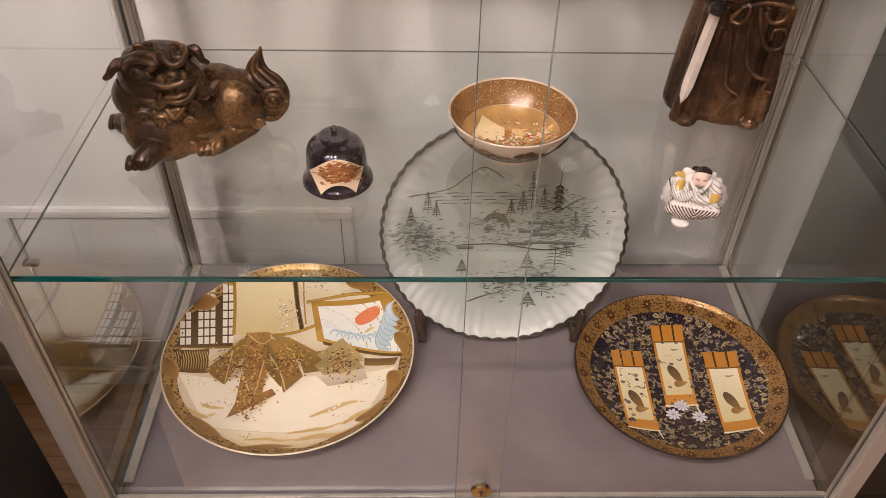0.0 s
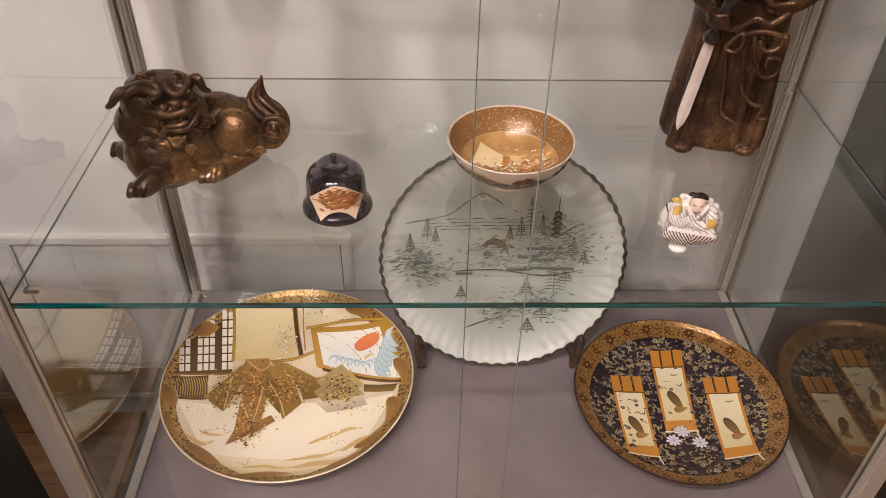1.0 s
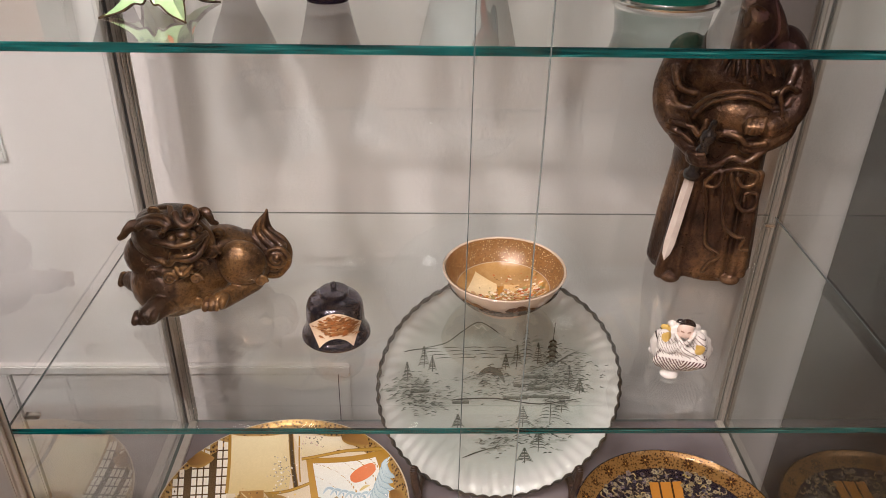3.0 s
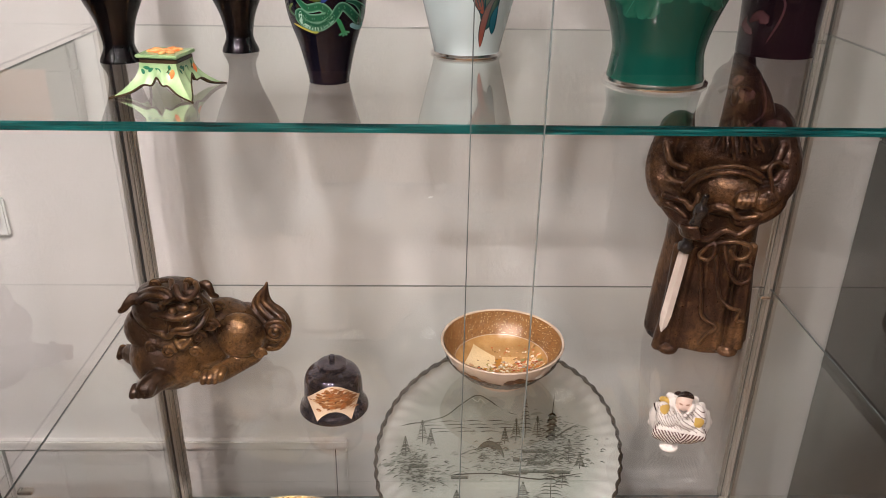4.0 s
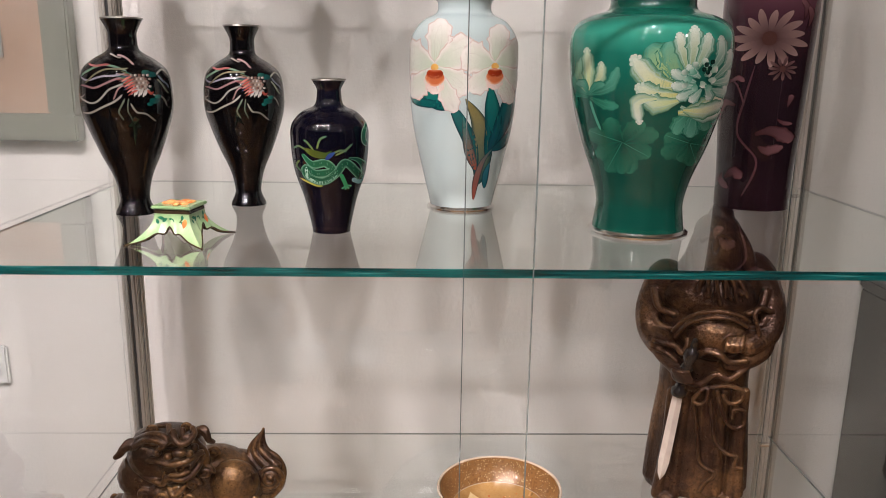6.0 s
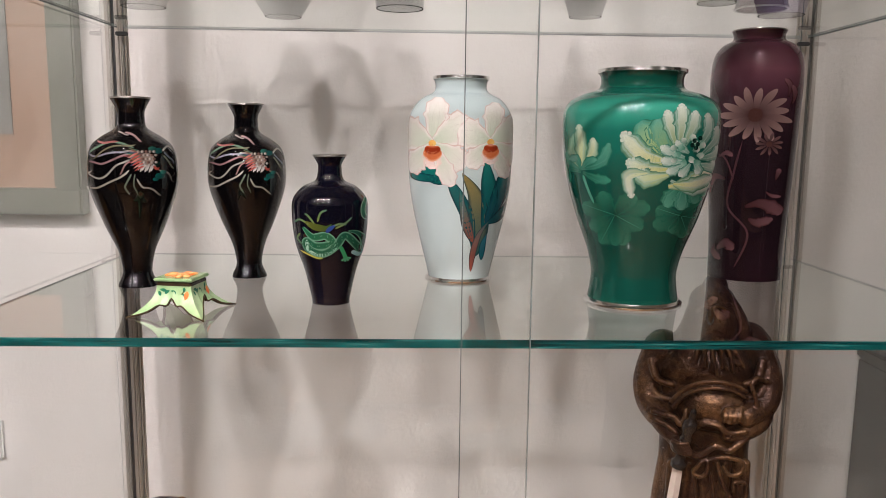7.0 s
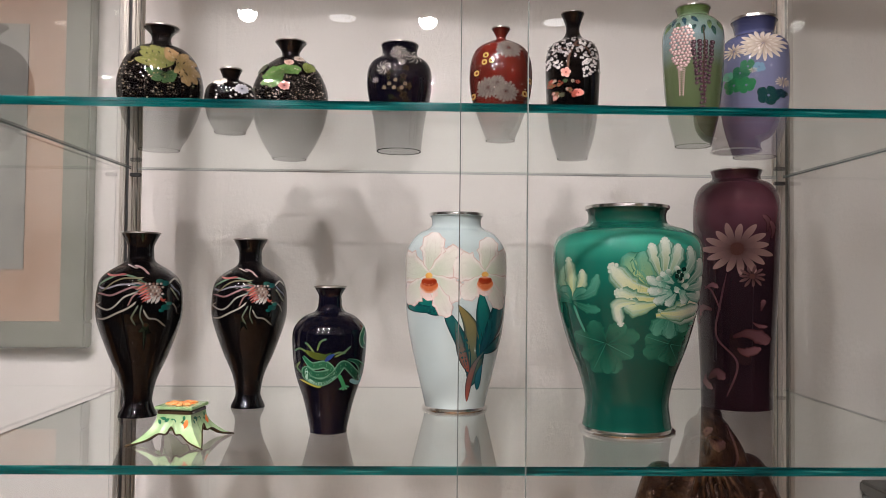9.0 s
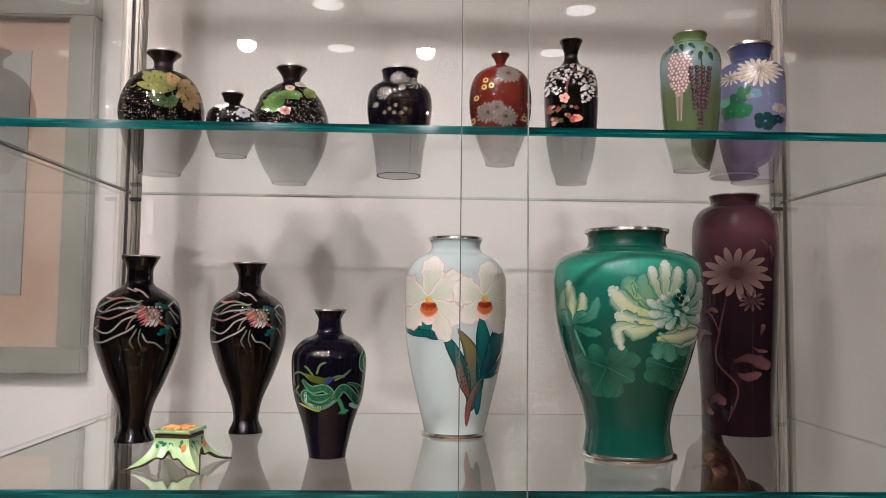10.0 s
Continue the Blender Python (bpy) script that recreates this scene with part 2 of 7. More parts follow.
def post(x, y, sx, sy):
    """An aluminium corner post with raised ribs on its inner faces."""
    xs, ys = sorted((x, x + sx * 0.024)), sorted((y, y + sy * 0.024))
    ob = cpart("post", box(*xs, *ys, -0.03, TOP, 0.0015), M["alu"])
    for k in (0.004, 0.014):
        a, b = sorted((y + sy * k, y + sy * (k + 0.005)))
        rib = box(*sorted((x + sx * 0.001, x - sx * 0.003)), a, b, 0.0, TOP, 0.0006)
        bmesh.ops.transform(rib, matrix=cab, verts=rib.verts)
        part("rib", rib, M["alu"], ob)
        a, b = sorted((x + sx * k, x + sx * (k + 0.005)))
        rib = box(a, b, *sorted((y + sy * 0.001, y - sy * 0.003)), 0.0, TOP, 0.0006)
        bmesh.ops.transform(rib, matrix=cab, verts=rib.verts)
        part("rib", rib, M["alu"], ob)
    slot = box(*sorted((x + sx * 0.0095, x + sx * 0.0135)), *sorted((y + sy * 0.0005, y - sy * 0.0006)), 0.0, TOP)
    bmesh.ops.transform(slot, matrix=cab, verts=slot.verts)
    part("slot", slot, M["alu_dark"], ob)
    return ob


for sx in (-1, 1):
    post(sx * 0.492, BACK - 0.004, sx, 1)
    post(sx * 0.492, -0.476, sx, -1)
    cpart("side_pane", pane(min(sx * 0.5, sx * 0.506), max(sx * 0.5, sx * 0.506), -0.478, BACK - 0.004, 0.0, TOP, 0), [M["side_glass"], M["glass_cut"]], smooth=False)
    cpart("floor_strip", box(min(sx * 0.484, sx * 0.498), max(sx * 0.484, sx * 0.498), -0.442, BACK - 0.006, 0.0, 0.006, 0.001), M["alu"])
cpart("back_pane", pane(-0.49, 0.49, BACK - 0.003, BACK + 0.003, 0.0, TOP, 1), [M["glass"], M["glass_cut"]], smooth=False)
cpart("front_rail", box(-0.49, 0.49, -0.482, -0.476, -0.01, 0.030, 0.001), M["alu"])
cpart("front_rail", box(-0.49, 0.49, -0.496, -0.489, -0.01, 0.034, 0.001), M["alu"])
cpart("front_rail", box(-0.49, 0.49, -0.489, -0.482, -0.01, 0.024), M["alu_dark"])
cpart("top_pane", pane(-0.49, 0.49, -0.478, BACK - 0.004, TOP - 0.006, TOP, 2), [M["glass"], M["glass_cut"]], "clear glass top", smooth=False)
for z0 in (TOP - 0.004,):
    cpart("top_rail", box(-0.512, 0.512, -0.5, -0.478, z0, z0 + 0.024, 0.002), M["alu"])
    cpart("top_rail", box(-0.512, 0.512, BACK - 0.006, BACK + 0.014, z0, z0 + 0.024, 0.002), M["alu"])
    for sx in (-1, 1):
        cpart("top_rail", box(min(sx * 0.512, sx * 0.49), max(sx * 0.512, sx * 0.49), -0.478, BACK - 0.006, z0, z0 + 0.024, 0.002), M["alu"])
for x0, x1, y0, edge, tone in ((-0.49, 0.034, -0.4815, 0.034, "door_edge_pale"), (-0.027, 0.49, -0.4905, -0.027, "door_edge")):
    door = cpart("sliding_door", pane(x0, x1, y0, y0 + 0.005, 0.026, TOP, 1), [M["door_glass"], M["door_edge"]], "clear sliding glass door", smooth=False)
    strip = box(edge - 0.00035, edge + 0.00035, y0 - 0.0002, y0 + 0.0052, 0.026, TOP)
    bmesh.ops.transform(strip, matrix=cab, verts=strip.verts)
    part("polished_edge", strip, M[tone], door, "polished upright glass edge")


def shelf(z):
    ob = thing("glass_shelf", 0, 0, z, "clear glass shelf with green polished edge", "shelf", "cabinet shelves")
    bm = box(-0.497, 0.497, FRONT, BACK, -0.008, 0.0)
    gone = [f for f in bm.faces if f.normal.z < -0.5 or f.normal.y > 0.5 or abs(f.normal.x) > 0.5]
    for f in bm.faces:
        f.material_index = 0 if abs(f.normal.z) > 0.5 else 1
    bmesh.ops.delete(bm, geom=gone, context="FACES_ONLY")
    part("pane", bm, [M["glass"], M["glass_edge"]], ob, smooth=False)
    part("cut_edge", box(-0.497, 0.497, BACK, BACK + 0.0012, -0.0022, -0.0002), M["glass_cut_lit" if z > 1.0 else "glass_cut"], ob)
    for sx in (-1, 1):
        part("cut_edge", box(sx * 0.4978 - 0.0007, sx * 0.4978 + 0.0007, FRONT, BACK, -0.0022, -0.0002), M["glass_cut"], ob)
    for sx in (-1, 1):
        for y in (BACK - 0.014, -0.44):
            part("support_pin", box(sx * 0.488 - 0.008, sx * 0.488 + 0.008, y - 0.004, y + 0.004, -0.014, -0.0085, 0.001), M["alu_dark"] if z > 1.0 and y > -0.1 else M["silver"], ob)
    return ob


for z in SHELVES:
    shelf(z)

# ---- neighbours ----
side_plinth = thing("display_plinth", -0.95, -0.63, FLOOR_Z, "black painted display plinth beside the cabinet", "plinth")
part("body", box(-0.385, 0.385, -0.165, 0.165, 0.05, 1.10, 0.004), M["black"], side_plinth)
part("kick_strip", box(-0.37, 0.37, -0.15, 0.15, 0.0, 0.05), M["black"], side_plinth)
part("top", box(-0.39, 0.39, -0.17, 0.17, 1.10, 1.13, 0.004), M["black"], side_plinth)
side_case = thing("low_cabinet", 1.155, -0.03, FLOOR_Z, "dark grey cabinet standing against the wall", "cabinet")
part("body", box(-0.462, 0.445, -0.175, 0.175, 0.06, 1.16, 0.004), M["dark_grey"], side_case)
part("kick_strip", box(-0.445, 0.43, -0.15, 0.17, 0.0, 0.06), M["black"], side_case)
part("top", box(-0.465, 0.45, -0.18, 0.177, 1.16, 1.18, 0.004), M["dark_grey"], side_case)

# ---- painted enamel ----
def hexc(h):
    return tuple((((int(h[i : i + 2], 16) / 255) + 0.055) / 1.055) ** 2.4 for i in (0, 2, 4))


def blend(h, g, t):
    return "".join("%02x" % round(int(h[i : i + 2], 16) * (1 - t) + int(g[i : i + 2], 16) * t) for i in (0, 2, 4))


def paint_material(name, rough, metal=0.0):
    m = material(name, (0.5, 0.5, 0.5), rough, metal, 0.0)
    t, n, l, p = nodes_of(m)
    at = n.new("ShaderNodeAttribute")
    at.attribute_name = "Col"
    nz = noise_node(t, 260, 4)
    hs = n.new("ShaderNodeHueSaturation")
    mr = n.new("ShaderNodeMapRange")
    mr.inputs["To Min"].default_value, mr.inputs["To Max"].default_value = 0.90, 1.10
    l.new(nz.outputs["Fac"], mr.inputs[0])
    l.new(mr.outputs[0], hs.inputs["Value"])
    l.new(at.outputs["Color"], hs.inputs["Color"])
    l.new(hs.outputs[0], p.inputs["Base Color"])
    bump(t, nz.outputs["Fac"], 0.15, 0.0003, p)
    return m


M["paint"] = paint_material("painted_enamel", 0.035)
M["gilt_paint"] = paint_material("painted_gilding", 0.28, 0.15)


class Paint:
    """Brush strokes laid on a surface: place(x, y, lift) gives the point of the surface."""

    def __init__(self, place, base=0.00025, step=0.0000015):
        self.place, self.v, self.f, self.c, self.count, self.base, self.step = place, [], [], [], 0, base, step

    def grid(self, rows, colours):
        n, m = len(rows), len(rows[0])
        self.count += 1
        lift = self.base + self.step * self.count
        base = len(self.v)
        for r, cs in zip(rows, colours):
            for (x, y), c in zip(r, cs):
                self.v.append(self.place(x, y, lift))
                self.c.append((*c, 1))
        for i in range(n - 1):
            for j in range(m - 1):
                a = base + i * m + j
                self.f.append((a, a + 1, a + m + 1, a + m))

    def stroke(self, pts, w, c0, c1=None, edge=None, shape="leaf", steps=4):
        """A stroke of half width w along pts (mm), its colour going from c0 to c1."""
        c0, c1 = hexc(c0), hexc(c1 or c0)
        sp = spline([Vector(p) for p in pts], steps)
        n, rows, cols = len(sp), [], []
        for i, p in enumerate(sp):
            t = i / (n - 1)
            d = (sp[min(i + 1, n - 1)] - sp[max(i - 1, 0)]).normalized()
            side = Vector((-d.y, d.x))
            k = {"leaf": math.sin(math.pi * min(max(t, 0.0), 1.0) ** 0.8), "petal": math.sin(math.pi * (0.08 + 0.86 * t ** 1.25)), "frill": math.sin(math.pi * (0.08 + 0.84 * t ** 1.5)) * (1 + (0.10 * math.sin(26 * t) + 0.06 * math.sin(47 * t + 1)) * min(1, 2 * t)), "ribbon": min(1, 6 * (1 - t) + 0.15, 8 * t + 0.3), "blob": math.sqrt(max(0.0, 1 - (2 * t - 1) ** 2)), "bar": 1.0}[shape]
            c = tuple(a + (b - a) * t for a, b in zip(c0, c1))
            e = hexc(edge) if edge else c
            rows.append([p + side * (w * k * s) for s in (-1, -0.55, 0, 0.55, 1)])
            cols.append([e, c, c, c, e])
        self.grid([[q * 0.001 for q in r] for r in rows], cols)

    def quad(self, a, b, c, d, col, col2=None, n=0):
        """A patch between four corners, in order round it."""
        a, b, c, d = (Vector(p) for p in (a, b, c, d))
        c0, c1 = hexc(col), hexc(col2 or col)
        n = n or max(3, min(48, int((a - c).length / 4)))
        rows, cols = [], []
        for i in range(n + 1):
            t = i / n
            l, r = a.lerp(d, t), b.lerp(c, t)
            rows.append([l.lerp(r, j / n) * 0.001 for j in range(n + 1)])
            cols.append([tuple(p + (q - p) * t for p, q in zip(c0, c1))] * (n + 1))
        self.grid(rows, cols)

    def disc(self, x, y, r, col, col2=None, squash=1.0):
        self.stroke([(x - r, y), (x, y), (x + r, y)], r * squash, col, col2, shape="blob", steps=6)

    def flower(self, x, y, r, n, c0, c1, edge=None, heart=None, start=0.0, width=None, squash=1.0, inner=0.12):
        for k in range(n):
            a = start + 2 * math.pi * k / n
            w = width or r * min(0.42, 2.2 / n)
            rr = r * (0.92 + 0.16 * ((k * 7) % 5) / 4)
            self.stroke([(x + inner * r * math.cos(a), y + inner * r * math.sin(a) * squash), (x + 0.6 * rr * math.cos(a + 0.05), y + 0.6 * rr * math.sin(a + 0.05) * squash), (x + rr * math.cos(a), y + rr * math.sin(a) * squash)], w, c0, c1, edge, "petal", 4)
        if heart:
            self.disc(x, y, r * 0.2, heart)

    def make(self, name, parent, label="", mat="paint"):
        me = bpy.data.meshes.new(name)
        me.from_pydata([tuple(p) for p in self.v], [], self.f)
        col = me.color_attributes.new("Col", "FLOAT_COLOR", "POINT")
        col.data.foreach_set("color", [k for c in self.c for k in c])
        me.polygons.foreach_set("use_smooth", [True] * len(me.polygons))
        me.materials.append(M[mat])
        ob = new(name, me)
        ob.parent = parent
        if label:
            tagged(ob, label)
        return ob


def round_place(profile, scale=1.0, tall=1.0, drawn=1.0):
    """The outside of a turned vase, seen from its front: x across, z up (metres)."""
    pr = [v * 0.001 for v in spline([Vector((r * scale, h * scale * tall)) for r, h in profile])]

    def place(x, z, lift):
        x, z = x * scale, z * scale * tall / drawn
        z = min(max(z, pr[0].y), pr[-1].y)
        i = next((k for k in range(len(pr) - 1) if pr[k + 1].y >= z), len(pr) - 2)
        a, b = pr[i], pr[i + 1]
        t = (z - a.y) / max(b.y - a.y, 1e-6)
        r = a.x + (b.x - a.x) * t
        n = Vector((b.y - a.y, a.x - b.x)).normalized()
        q = x / r
        ang = math.asin(q) if abs(q) < 0.93 else math.copysign(math.asin(0.93) + (abs(q) - 0.93) * 1.6, q)
        r2 = r + lift * n.x
        return (r2 * math.sin(ang), -r2 * math.cos(ang), z + lift * n.y)

    return place


def dish_place(profile):
    """The upper side of a dish, seen from above."""
    well = sorted([(r, z) for r, z in profile[9:]])

    def place(x, y, lift):
        r = math.hypot(x, y)
        lim = well[-1][0] - 0.0005
        if r > lim:
            x, y, r = x * lim / r, y * lim / r, lim
        for (r0, z0), (r1, z1) in zip(well, well[1:]):
            if r <= r1:
                t = (r - r0) / max(r1 - r0, 1e-6)
                return (x, y, z0 + (z1 - z0) * t + lift)
        return (x, y, well[-1][1] + lift)

    return place


def scatter(p, rng, n, x0, x1, y0, y1, r, cols, squash=1.0, petals=0, keep=None):
    for _ in range(n):
        x, y = rng.uniform(x0, x1), rng.uniform(y0, y1)
        if keep and not keep(x, y):
            continue
        s = r * rng.uniform(0.6, 1.3)
        if petals:
            p.flower(x, y, s, petals, rng.choice(cols), rng.choice(cols), start=rng.uniform(0, 6), squash=squash, width=s * 0.36)
        else:
            p.disc(x, y, s, rng.choice(cols), squash=squash)


# ---- vases ----
PROFILES = {
    "phoenix": [(23, 0), (22, 4), (18, 13), (17, 22), (22, 45), (35, 75), (49, 116), (51, 142), (47, 167), (35, 180), (18, 191), (15.5, 202), (16, 212), (23, 226)],
    "dragon": [(20, 0), (20, 3), (27, 35), (37, 68), (40, 98), (38.5, 116), (28, 129), (15, 136), (12.4, 149), (13, 154), (17.4, 162)],
    "orchid": [(38, 3.5), (41.5, 18), (59, 93), (64, 140), (64.5, 185), (62, 205), (50, 222), (34, 231), (31.5, 240), (34, 248)],
    "peony": [(49, 4.5), (47, 18), (46, 35), (51.5, 60), (65, 97), (76, 138), (81.5, 179), (82, 204), (77, 220), (63, 229), (46, 235), (43, 245), (46, 254)],
    "purple": [(43, 0), (44, 50), (48, 124), (52, 220), (52.5, 257), (50, 280), (42, 294), (31, 301), (29, 306), (31, 313)],
    "gold_leaf": [(26, 0), (28, 6), (39, 25), (50.6, 58), (53.5, 88), (45, 117), (31, 133), (15, 140), (12.5, 152), (22, 163)],
    "small": [(17.6, 0), (18, 3), (24, 15), (28.6, 38), (25, 53), (14, 60), (9, 63), (9.5, 67), (12.2, 74)],
    "lotus": [(24, 0), (26, 4), (39, 26), (50, 56), (53.5, 92), (42, 124), (24, 141), (13.5, 148), (13.2, 156), (21.7, 169)],
    "crab": [(29, 0), (29.5, 4), (34, 44), (41.6, 79), (42.7, 105), (37.6, 121), (25, 131), (23, 138), (24.5, 147)],
    "red": [(17.4, 0), (18, 4), (25, 22), (35.6, 55), (37, 86), (30.6, 107), (16, 117), (6.5, 121), (6.5, 126), (11, 134)],
    "blossom": [(21, 0), (22, 5), (29.5, 31), (35, 71), (37, 132), (32, 157), (16, 169), (10, 178), (9.8, 189), (16, 206)],
    "wisteria": [(21, 0), (22, 5), (31, 48), (35.4, 112), (34.5, 144), (27, 156), (19, 162), (18.5, 167), (20, 173)],
    "chrysanthemum": [(27, 0), (28, 6), (38, 40), (43, 80), (43, 140), (38, 155), (26, 163), (25, 170), (29, 185)],
}


def glaze(name, a, b=None, rough=0.022, scale=6, coat=0.0):
    """Fired enamel: two close tones and a scatter of tiny pits and specks."""
    m = mottled(name, a, b or tuple(min(1, c * 1.25 + 0.002) for c in a), scale, rough, 0.0, coat)
    t, n, l, p = nodes_of(m)
    nz = noise_node(t, 45, 3)
    bump(t, nz.outputs["Fac"], 0.02, 0.0003, p)
    return m


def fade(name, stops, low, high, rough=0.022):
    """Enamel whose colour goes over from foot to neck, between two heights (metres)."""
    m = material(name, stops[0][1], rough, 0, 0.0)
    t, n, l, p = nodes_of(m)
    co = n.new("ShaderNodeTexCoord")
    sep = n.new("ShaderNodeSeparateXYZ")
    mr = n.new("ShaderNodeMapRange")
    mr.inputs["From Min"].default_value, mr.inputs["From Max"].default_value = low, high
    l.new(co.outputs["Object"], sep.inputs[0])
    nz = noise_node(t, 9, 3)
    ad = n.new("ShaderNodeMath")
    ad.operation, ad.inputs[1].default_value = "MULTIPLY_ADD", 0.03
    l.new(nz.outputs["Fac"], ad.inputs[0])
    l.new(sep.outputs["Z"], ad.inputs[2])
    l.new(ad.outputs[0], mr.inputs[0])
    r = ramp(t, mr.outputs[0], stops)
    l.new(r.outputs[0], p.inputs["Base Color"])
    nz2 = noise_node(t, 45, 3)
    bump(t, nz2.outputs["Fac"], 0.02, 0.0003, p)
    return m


EYE_X, EYE_Y = -0.075, -1.18


def vase(profile, x, y, z, mat, label, name="vase", group="", rim=None, foot=None, scale=1.0, tall=1.0, drawn=1.0, step=0.0000015):
    turn = math.degrees(math.atan2(EYE_X - x, y - EYE_Y))
    ob = thing(name, x, y, z, label, "vase", group, turn)
    pts = [(r * scale, h * scale * tall) for r, h in PROFILES[profile]]
    part("body", vase_mesh(pts), mat, ob)
    r, h = pts[-1][0] * 0.001, pts[-1][1] * 0.001
    if rim == "silver":
        part("rim_band", lathe([(r - 0.0032, h - 0.001), (r - 0.0028, h + 0.0016), (r - 0.001, h + 0.0022), (r + 0.0008, h + 0.0016), (r + 0.001, h - 0.0016), (r + 0.0002, h - 0.0022)], 56), M[rim], ob, "thin silver rim")
    elif rim:
        part("rim_band", lathe([(r - 0.0026, h + 0.0004), (r - 0.0014, h + 0.0016), (r + 0.0002, h + 0.0011), (r + 0.0005, h - 0.0002), (r - 0.0004, h - 0.0006)], 56), M[rim], ob, "fine metal line on the lip")
    if foot:
        r, h = pts[0][0] * 0.001, pts[0][1] * 0.001
        part("foot_ring", lathe([(r - 0.006, 0), (r + 0.004, 0), (r + 0.0045, 0.002), (r + 0.003, h * 0.6), (r + 0.001, h + 0.001), (r - 0.004, h + 0.001)], 56), M[foot], ob, "polished silver foot ring")
    return ob, Paint(round_place(PROFILES[profile], scale, tall, drawn), step=step)


Z1, Z2, Z3 = SHELVES
M["black_enamel"] = glaze("black_enamel", (0.0012, 0.001, 0.0012), (0.002, 0.0015, 0.0022))
M["navy_enamel"] = glaze("navy_enamel", (0.0016, 0.0015, 0.004), (0.003, 0.0025, 0.008))
M["pale_enamel"] = glaze("pale_blue_enamel", (0.40, 0.475, 0.475), (0.45, 0.515, 0.505))
# green and plum: palest at the shoulder, darker on the body and at the lip
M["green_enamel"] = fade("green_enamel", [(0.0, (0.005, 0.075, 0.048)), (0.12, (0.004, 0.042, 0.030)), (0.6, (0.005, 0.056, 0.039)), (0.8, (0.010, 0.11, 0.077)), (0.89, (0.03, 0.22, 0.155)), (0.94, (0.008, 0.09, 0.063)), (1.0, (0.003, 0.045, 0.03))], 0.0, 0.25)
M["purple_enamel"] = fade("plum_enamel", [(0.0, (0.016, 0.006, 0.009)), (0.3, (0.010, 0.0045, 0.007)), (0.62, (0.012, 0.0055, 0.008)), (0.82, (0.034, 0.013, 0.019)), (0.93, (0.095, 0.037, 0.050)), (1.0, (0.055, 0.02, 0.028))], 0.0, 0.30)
M["red_enamel"] = glaze("red_enamel", (0.115, 0.013, 0.009), (0.014, 0.006, 0.006), scale=13)
M["leaf_enamel"] = fade("leaf_green_enamel", [(0.0, (0.055, 0.08, 0.035)), (0.6, (0.085, 0.115, 0.055)), (0.8, (0.17, 0.24, 0.26)), (0.9, (0.12, 0.18, 0.13)), (1.0, (0.07, 0.11, 0.035))], 0.0, 0.173)
M["lilac_enamel"] = fade("lilac_blue_enamel", [(0.0, (0.22, 0.17, 0.26)), (0.3, (0.155, 0.155, 0.245)), (0.75, (0.13, 0.145, 0.24)), (0.88, (0.07, 0.08, 0.17)), (1.0, (0.035, 0.04, 0.09))], 0.0, 0.185)
M["dark_metal"] = material("tarnished_silver", (0.30, 0.28, 0.26), 0.3, 1.0)
rng = random.Random(7)

# phoenix vases
RIBBONS = [
    ([(195, 200), (130, 188), (80, 205), (54, 240), (58, 268)], 1.2, "3f6a52"),
    ([(190, 210), (140, 215), (95, 230), (62, 218), (72, 203)], 1.1, "77728a"),
    ([(185, 220), (130, 240), (92, 252), (60, 246)], 1.2, "8a5a62"),
    ([(190, 235), (150, 250), (122, 282), (85, 296), (58, 284), (72, 272)], 1.1, "9a968e"),
    ([(185, 245), (162, 262), (153, 286)], 1.0, "a06a6e"),
    ([(178, 268), (140, 302), (92, 322), (54, 330)], 1.2, "aaa296"),
    ([(185, 285), (164, 318), (178, 350)], 1.1, "4a5a48"),
    ([(195, 285), (190, 320), (200, 350)], 0.9, "3a4a3c"),
    ([(200, 298), (215, 324), (245, 334), (265, 352)], 1.1, "928c82"),
    ([(90, 180), (118, 190), (150, 181)], 1.2, "b0484c"),
    ([(150, 150), (166, 162), (182, 158)], 0.9, "b8a8a4"),
    ([(170, 158), (200, 166), (216, 186)], 1.2, "b88a8c"),
    ([(272, 212), (290, 200), (313, 214), (318, 240)], 1.1, "98988e"),
    ([(280, 216), (298, 236), (309, 256)], 1.0, "5a6a80"),
    ([(278, 226), (292, 250), (308, 268)], 1.0, "6e7a5e"),
    ([(200, 192), (150, 197), (104, 214), (76, 240)], 1.0, "5f5a3e"),
    ([(262, 268), (285, 282), (300, 306)], 0.9, "78746a"),
]


